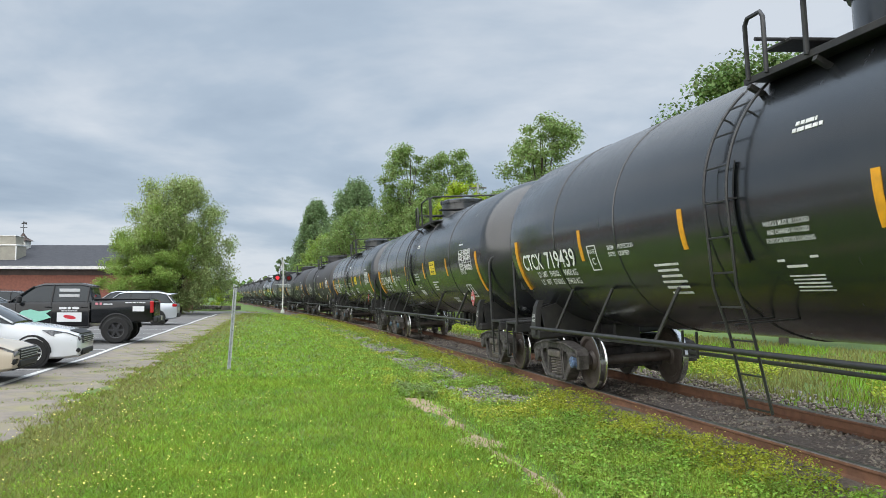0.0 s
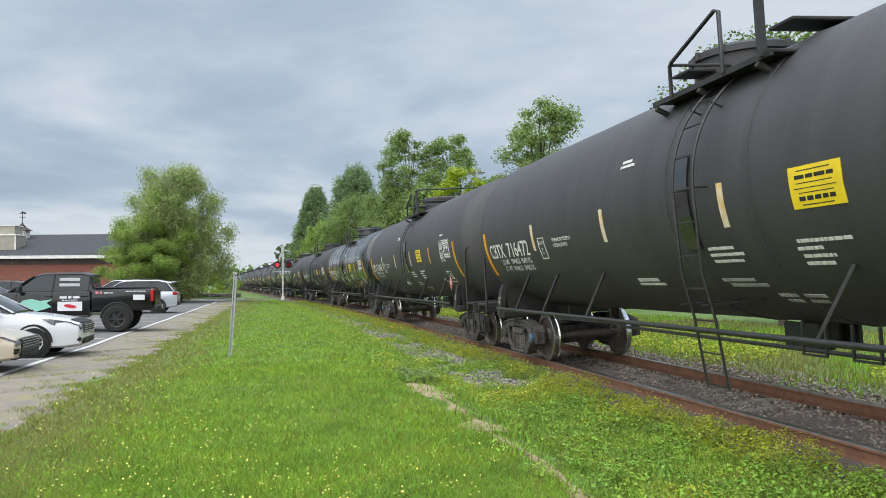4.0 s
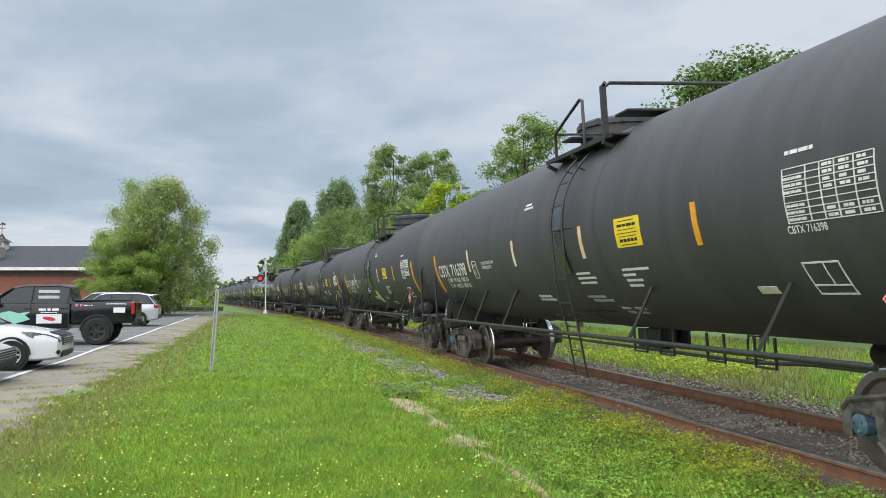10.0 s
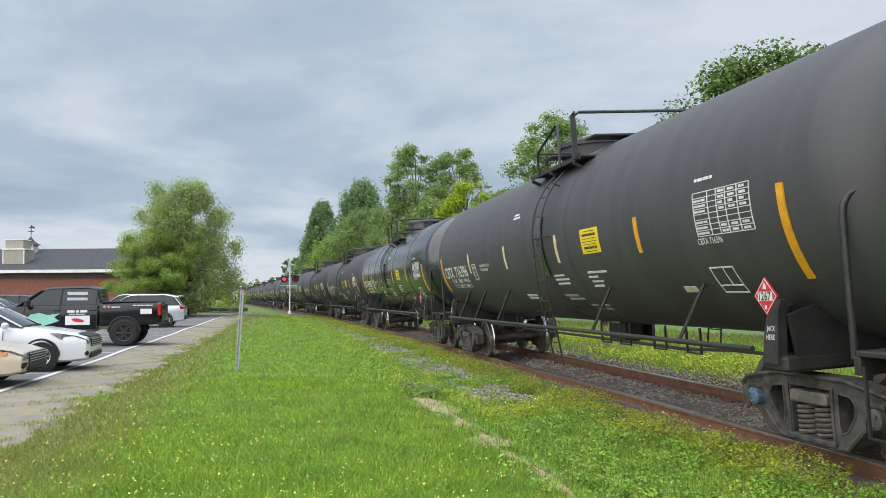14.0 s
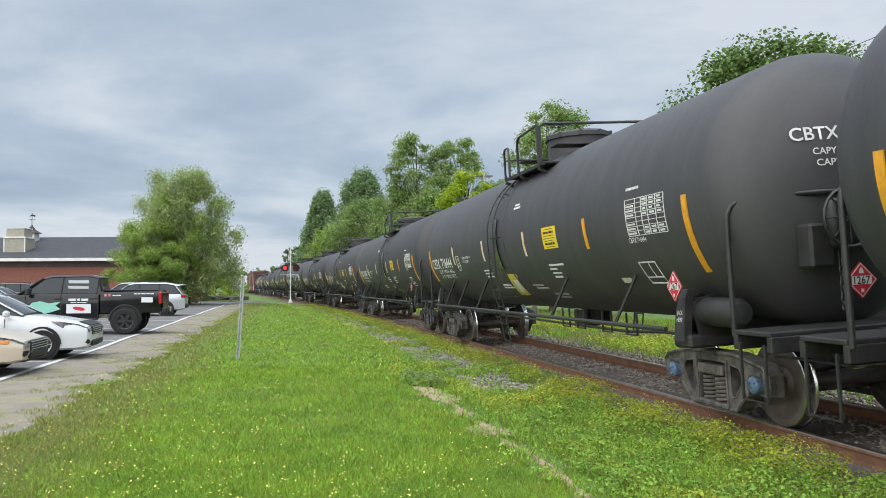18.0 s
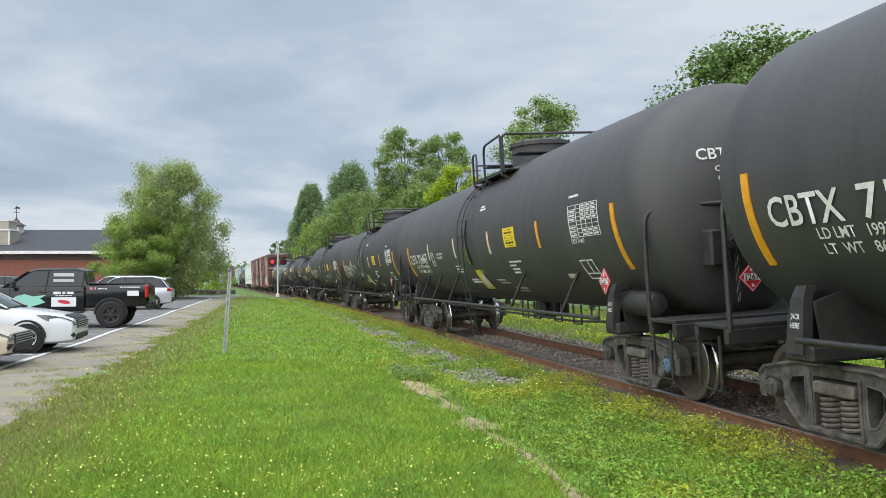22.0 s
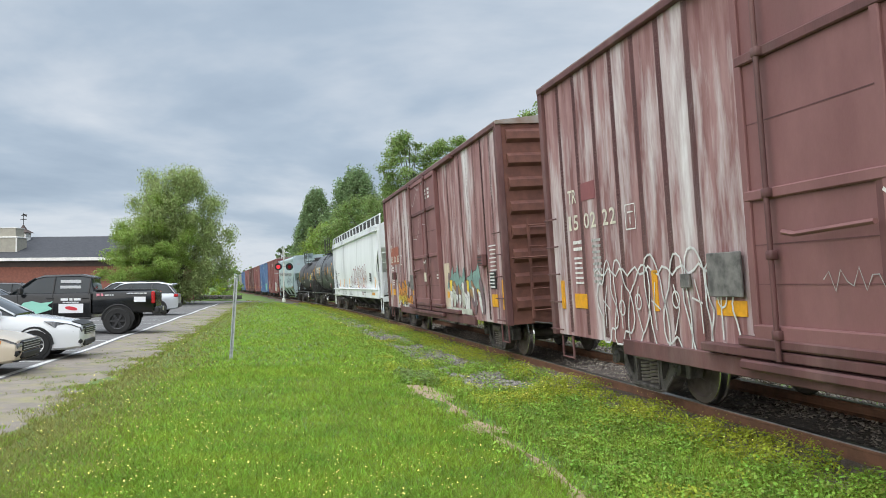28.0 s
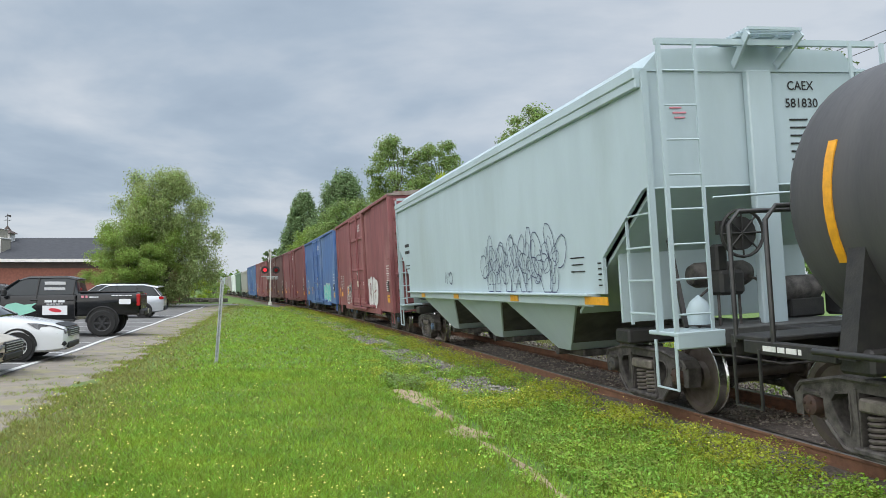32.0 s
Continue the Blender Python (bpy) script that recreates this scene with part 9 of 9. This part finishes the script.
    for s in (-1, 1):
        part("fog_recess", Shape().box((s * 0.64, 2.30, 0.37), (0.32, 0.12, 0.13), None, 0.04), car, mats=M["plastic"])
    part("bumper_lip", Shape().box((0, 2.26, 0.235), (1.5, 0.16, 0.03), bev=0.01), car, mats=M["chrome"] if chrome_grille else M["plastic"])
    arches(car, (1.42, -1.3), 0.325, w - 0.01, M["plastic"])
    for y in (1.42, -1.3):
        for s in (-1, 1):
            wheel_parts(car, s * 0.80, y, 0.325, 0.215, M["rim_silver"], 10 if low else 7)
    return car


def facing(s, d, away=False):
    """A parked pose: nose to the track, or tail to it."""
    q = by_lot(s, d)
    x2 = by_lot(s, d + 1)
    turn = math.degrees(math.atan2(x2.y - q.y, x2.x - q.x)) - 90 + (180 if away else 0)
    return pose(q.x, q.y, float(ground_z(q.x, q.y)) + 0.03, 0, 0, turn)


sedan("sedan", "white sedan with silver alloy wheels parked on the lot", M["car_white"], facing(20.55, -12.6), True, True)
sedan("sedan", "champagne tan sedan parked on the lot", M["car_tan"], facing(17.3, -12.95), False, False, 0.13)


def pickup(at):
    car = thing("pickup_truck", "black crew-cab pickup truck with stickers on its doors", "pickup truck", "parked vehicles", at)
    p = M["car_black"]
    w = 1.0
    st = [(2.92, 0.55, 0.95, 0.80), (2.84, 0.45, 1.10, 0.94), (2.4, 0.42, 1.20, 0.98), (1.2, 0.42, 1.24, w), (1.0, 0.42, 1.25, w), (-0.95, 0.42, 1.27, w)]
    part("body", Shape().loft([body_ring(y, a, b, c) for y, a, b, c in st]), car, mats=p, smooth=38)
    bed = Shape().loft([body_ring(y, a, b, c) for y, a, b, c in ((-1.0, 0.55, 1.30, 1.0), (-2.80, 0.58, 1.32, 1.0), (-2.88, 0.62, 1.28, 0.97))])
    part("bed", bed, car, mats=p, smooth=38)
    part("bed_cover", Shape().box((0, -1.92, 1.34), (1.7, 1.74, 0.05), bev=0.015), car, mats=M["plastic"])
    part("tailgate", Shape().box((0, -2.90, 1.0), (1.62, 0.06, 0.52), bev=0.02), car, mats=p)
    gl = [(1.55, 1.18, 1.26, 0.86, 0.80), (0.85, 1.2, 1.72, 0.88, 0.70), (0.6, 1.2, 1.80, 0.88, 0.69), (-0.6, 1.22, 1.82, 0.88, 0.69), (-0.92, 1.22, 1.76, 0.88, 0.70), (-1.0, 1.22, 1.3, 0.87, 0.82)]
    part("glazing", Shape().loft([glass_ring(*g) for g in gl]), car, "tinted windows", mats=M["glass_dark"], smooth=30)
    rf = [(0.80, 1.70, 1.73, 0.73, 0.69), (0.5, 1.78, 1.84, 0.72, 0.66), (-0.6, 1.80, 1.86, 0.72, 0.66), (-0.97, 1.73, 1.77, 0.73, 0.69)]
    part("roof", Shape().loft([[(-a, y, zb), (a, y, zb), (b, y, zt), (-b, y, zt)] for y, zb, zt, a, b in rf]), car, mats=p, smooth=40)
    for s in (-1, 1):
        for (y0, z0, y1, z1, ww) in ((1.50, 1.22, 0.78, 1.74, 0.07), (0.22, 1.22, 0.18, 1.80, 0.10), (-0.86, 1.22, -0.90, 1.76, 0.16)):
            xa, xb = s * (0.895 - (z0 - 1.2) * 0.33), s * (0.895 - (z1 - 1.2) * 0.33)
            part("pillar", Shape().bar((xa, y0, z0), (xb, y1, z1), 0.03, ww, up=(s, 0, 0)), car, mats=p)
        part("mirror", Shape().box((s * 1.12, 1.12, 1.32), (0.24, 0.14, 0.24), bev=0.05), car, mats=M["plastic"])
        part("tail_lamp", Shape().box((s * 0.93, -2.86, 1.08), (0.16, 0.12, 0.40), bev=0.03), car, "red tail lamp", mats=M["taillamp"])
        for y in (0.28, -0.78):
            part("door_handle", Shape().box((s * 1.012, y, 1.08), (0.03, 0.22, 0.04), bev=0.01), car, mats=M["plastic"])
        for y in (1.25, 0.2, -0.93):
            part("door_seam", Shape().box((s * 0.998, y, 0.85), (0.008, 0.014, 0.78)), car, mats=M["plastic"])
        part("running_board", Shape().box((s * 1.0, 0.1, 0.42), (0.16, 2.1, 0.07), bev=0.02), car, mats=M["plastic"])
    part("rear_bumper", Shape().box((0, -2.98, 0.66), (1.9, 0.18, 0.20), bev=0.04), car, mats=M["plastic"])
    part("hitch", Shape().box((0, -3.08, 0.55), (0.12, 0.2, 0.1), bev=0.02), car, mats=M["frame_black"])
    part("number_plate", Shape().box((0, -3.08, 0.70), (0.3, 0.01, 0.15)), car, "pale plate", mats=M["cream"])
    part("grille", Shape().box((0, 2.92, 0.85), (1.2, 0.06, 0.34), bev=0.03), car, mats=M["plastic"])
    for y in (1.78, -1.78):
        for s in (-1, 1):
            ring = [(s * 1.005, y + 0.50 * math.cos(a), 0.45 + 0.50 * math.sin(a)) for a in [math.pi * k / 12 for k in range(13)]]
            part("fender_flare", Shape().tube(ring, 0.032, 7), car, "black plastic fender flare", mats=M["plastic"], smooth=60)
            part("wheel_well", Shape().lathe([(s * 0.97, 0.0), (s * 1.001, 0.0), (s * 1.001, 0.48)], "x", 24, at=(0, y, 0.46)), car, mats=M["ink"])
            wheel_parts(car, s * 0.93, y, 0.42, 0.30, M["rim_black"], 6)
    # stickers on the near side
    x = -1.0

    def sticker(y0, y1, z0, z1, mat, label, nm="sticker"):
        return part(nm, Shape().box((x - 0.012, (y0 + y1) / 2, (z0 + z1) / 2), (0.008, abs(y1 - y0), z1 - z0)), car, label, mats=mat)
    pn = sticker(0.02, -0.72, 0.60, 0.90, M["sticker_white"], "white door sign")
    part("sign_mark", Shape().add([(x - 0.018, -0.36 + 0.19 * math.cos(a), 0.75 + 0.062 * math.sin(a) + 0.03 * math.cos(a)) for a in [2 * math.pi * k / 20 for k in range(20)]], [tuple(range(20))[::-1]]), pn, "plain red oval mark", mats=M["hazard_red"])
    part("door_lettering", flat_bars(x - 0.012, [(-0.35, 1.04, 0.62, 0.075), (-0.35, 0.95, 0.5, 0.025)]), car, mats=M["sticker_white"])
    part("window_sticker", Shape().box((-0.80, -0.30, 1.62), (0.012, 0.62, 0.10), Matrix.Rotation(-0.32, 4, "Y")), car, "white window sticker", mats=M["sticker_white"])
    part("window_sticker", Shape().box((-0.845, -0.30, 1.44), (0.012, 0.62, 0.09), Matrix.Rotation(-0.32, 4, "Y")), car, "white window sticker", mats=M["sticker_white"])
    blob = [(1.12 + 0.0, 0.62), (0.95, 0.66), (0.7, 0.58), (0.42, 0.66), (0.2, 0.74), (0.35, 0.86), (0.18, 0.98), (0.55, 0.93), (0.8, 1.0), (1.05, 0.95), (1.2, 0.80)]
    side_plate(car, "mint_decal", x, blob[::-1], M["mint"], "mint green splash decal", 0.012)
    part("bed_sticker", flat_bars(x - 0.012, [(-1.22, 1.18, 0.2, 0.08)]), car, mats=M["spray_pink"])
    part("bed_sticker", flat_bars(x - 0.012, [(-1.52, 1.17, 0.3, 0.035)]), car, mats=M["sticker_white"])
    part("bed_sticker", flat_bars(x - 0.012, [(-2.35, 1.22, 0.62, 0.035)]), car, mats=M["sticker_white"])
    part("bed_sticker", Shape().box((x - 0.012, -2.45, 1.02), (0.008, 0.36, 0.17)), car, "white sticker", mats=M["sticker_white"])
    for c in car.children:
        if c.name.split(".")[0] not in ("wheel", "fender_flare", "wheel_well"):
            c.location.z += 0.10
    return car


pickup(facing(29.25, -12.78, True))


def suv(name, label, paint, at):
    car = thing(name, label, "car", "parked vehicles", at)
    w = 0.93
    st = [(2.32, 0.36, 0.80, 0.66), (2.2, 0.26, 0.95, 0.84), (1.5, 0.24, 1.05, 0.92), (0.9, 0.24, 1.08, w), (-1.2, 0.24, 1.10, w), (-2.0, 0.28, 1.10, 0.90), (-2.25, 0.34, 1.02, 0.82)]
    part("body", Shape().loft([body_ring(y, a, b, c) for y, a, b, c in st]), car, mats=paint, smooth=38)
    gl = [(1.25, 1.0, 1.08, 0.82, 0.78), (0.55, 1.02, 1.55, 0.84, 0.66), (0.2, 1.02, 1.62, 0.84, 0.65), (-1.3, 1.04, 1.63, 0.84, 0.65), (-1.85, 1.04, 1.50, 0.83, 0.66), (-2.15, 1.04, 1.10, 0.80, 0.74)]
    part("glazing", Shape().loft([glass_ring(*g) for g in gl]), car, "tinted windows", mats=M["glass_dark"], smooth=30)
    rf = [(0.50, 1.53, 1.57, 0.69, 0.65), (0.2, 1.60, 1.655, 0.68, 0.62), (-1.3, 1.61, 1.67, 0.68, 0.62), (-1.95, 1.48, 1.55, 0.69, 0.64)]
    part("roof", Shape().loft([[(-a, y, zb), (a, y, zb), (b, y, zt), (-b, y, zt)] for y, zb, zt, a, b in rf]), car, mats=paint, smooth=40)
    for s in (-1, 1):
        for (y0, z0, y1, z1, ww) in ((1.2, 1.05, 0.48, 1.56, 0.07), (0.0, 1.04, -0.03, 1.60, 0.08), (-0.95, 1.04, -0.98, 1.60, 0.08), (-1.75, 1.52, -2.12, 1.06, 0.14)):
            xa, xb = s * (0.85 - (z0 - 1.04) * 0.33), s * (0.85 - (z1 - 1.04) * 0.33)
            part("pillar", Shape().bar((xa, y0, z0), (xb, y1, z1), 0.03, ww, up=(s, 0, 0)), car, mats=paint if abs(y0) > 1 else M["plastic"])
        part("mirror", Shape().box((s * 1.0, 0.85, 1.1), (0.2, 0.12, 0.16), bev=0.04), car, mats=paint)
        part("tail_lamp", Shape().box((s * 0.80, -2.14, 0.98), (0.20, 0.22, 0.14), bev=0.03), car, "red tail lamp", mats=M["taillamp"])
        part("roof_rail", Shape().tube([(s * 0.60, 0.2, 1.67), (s * 0.60, 0.1, 1.71), (s * 0.60, -1.3, 1.72), (s * 0.60, -1.45, 1.67)], 0.018, 6), car, mats=M["plastic"])
        part("sill_trim", Shape().box((s * 0.925, 0, 0.34), (0.03, 2.2, 0.14), bev=0.01), car, mats=M["plastic"])
    part("rear_bumper", Shape().box((0, -2.24, 0.48), (1.6, 0.14, 0.22), bev=0.04), car, mats=M["plastic"])
    part("number_plate", Shape().box((0, -2.27, 0.80), (0.3, 0.02, 0.15)), car, mats=M["cream"])
    part("spoiler", Shape().box((0, -2.02, 1.56), (1.2, 0.24, 0.05), bev=0.02), car, mats=paint)
    arches(car, (1.38, -1.32), 0.35, w - 0.01, M["plastic"])
    for y in (1.38, -1.32):
        for s in (-1, 1):
            wheel_parts(car, s * 0.82, y, 0.35, 0.225, M["rim_silver"], 5)
    return car


suv("suv", "silver sport utility car parked tail to the lawn", M["car_silver"], facing(42.9, -12.85, True))


def at_ground(x, y, turn):
    return pose(x, y, float(ground_z(x, y)) + 0.03, 0, 0, turn)


suv("suv", "dark grey sport utility car parked by the building", M["car_dark"], at_ground(-29.6, 53.0, -80))
sedan("sedan", "silver sedan parked by the building", M["car_silver"], at_ground(-29.5, 49.6, -85), True, True)
suv("suv", "silver-grey sport utility car parked behind a pickup truck", M["car_silver"], at_ground(-22.2, 52.5, 95))

# ---- motion ----
def motions():
    times = [0.5 * k for k in range(65)]
    for car, mid, half in TRAIN:
        rows = []
        for t in times:
            s = mid - gone(t)
            s = max(min(s, 600.0), -140.0)
            a, b = on_line(s - half), on_line(s + half)
            turn = -math.degrees(math.atan2(b[0] - a[0], b[1] - a[1]))
            rows.append((t, pose((a[0] + b[0]) / 2, (a[1] + b[1]) / 2, CANT / 2, 0, -TILT, turn)))
        walk(car, rows)
    for wheel, mid, base in SPIN:
        ts = [k / 30 for k in range(961) if -2.0 < mid - gone(k / 30) < 26.0]
        rows = [(0.0, base)] if not ts or ts[0] > 0 else []
        for t in ts:
            rows.append((t, base @ pose(0, 0, 0, math.degrees((gone(t) - gone(ts[0])) / 0.475))))
        if not ts or ts[-1] < 32.0:
            rows.append((32.0, rows[-1][1]))
        walk(wheel, rows)


motions()
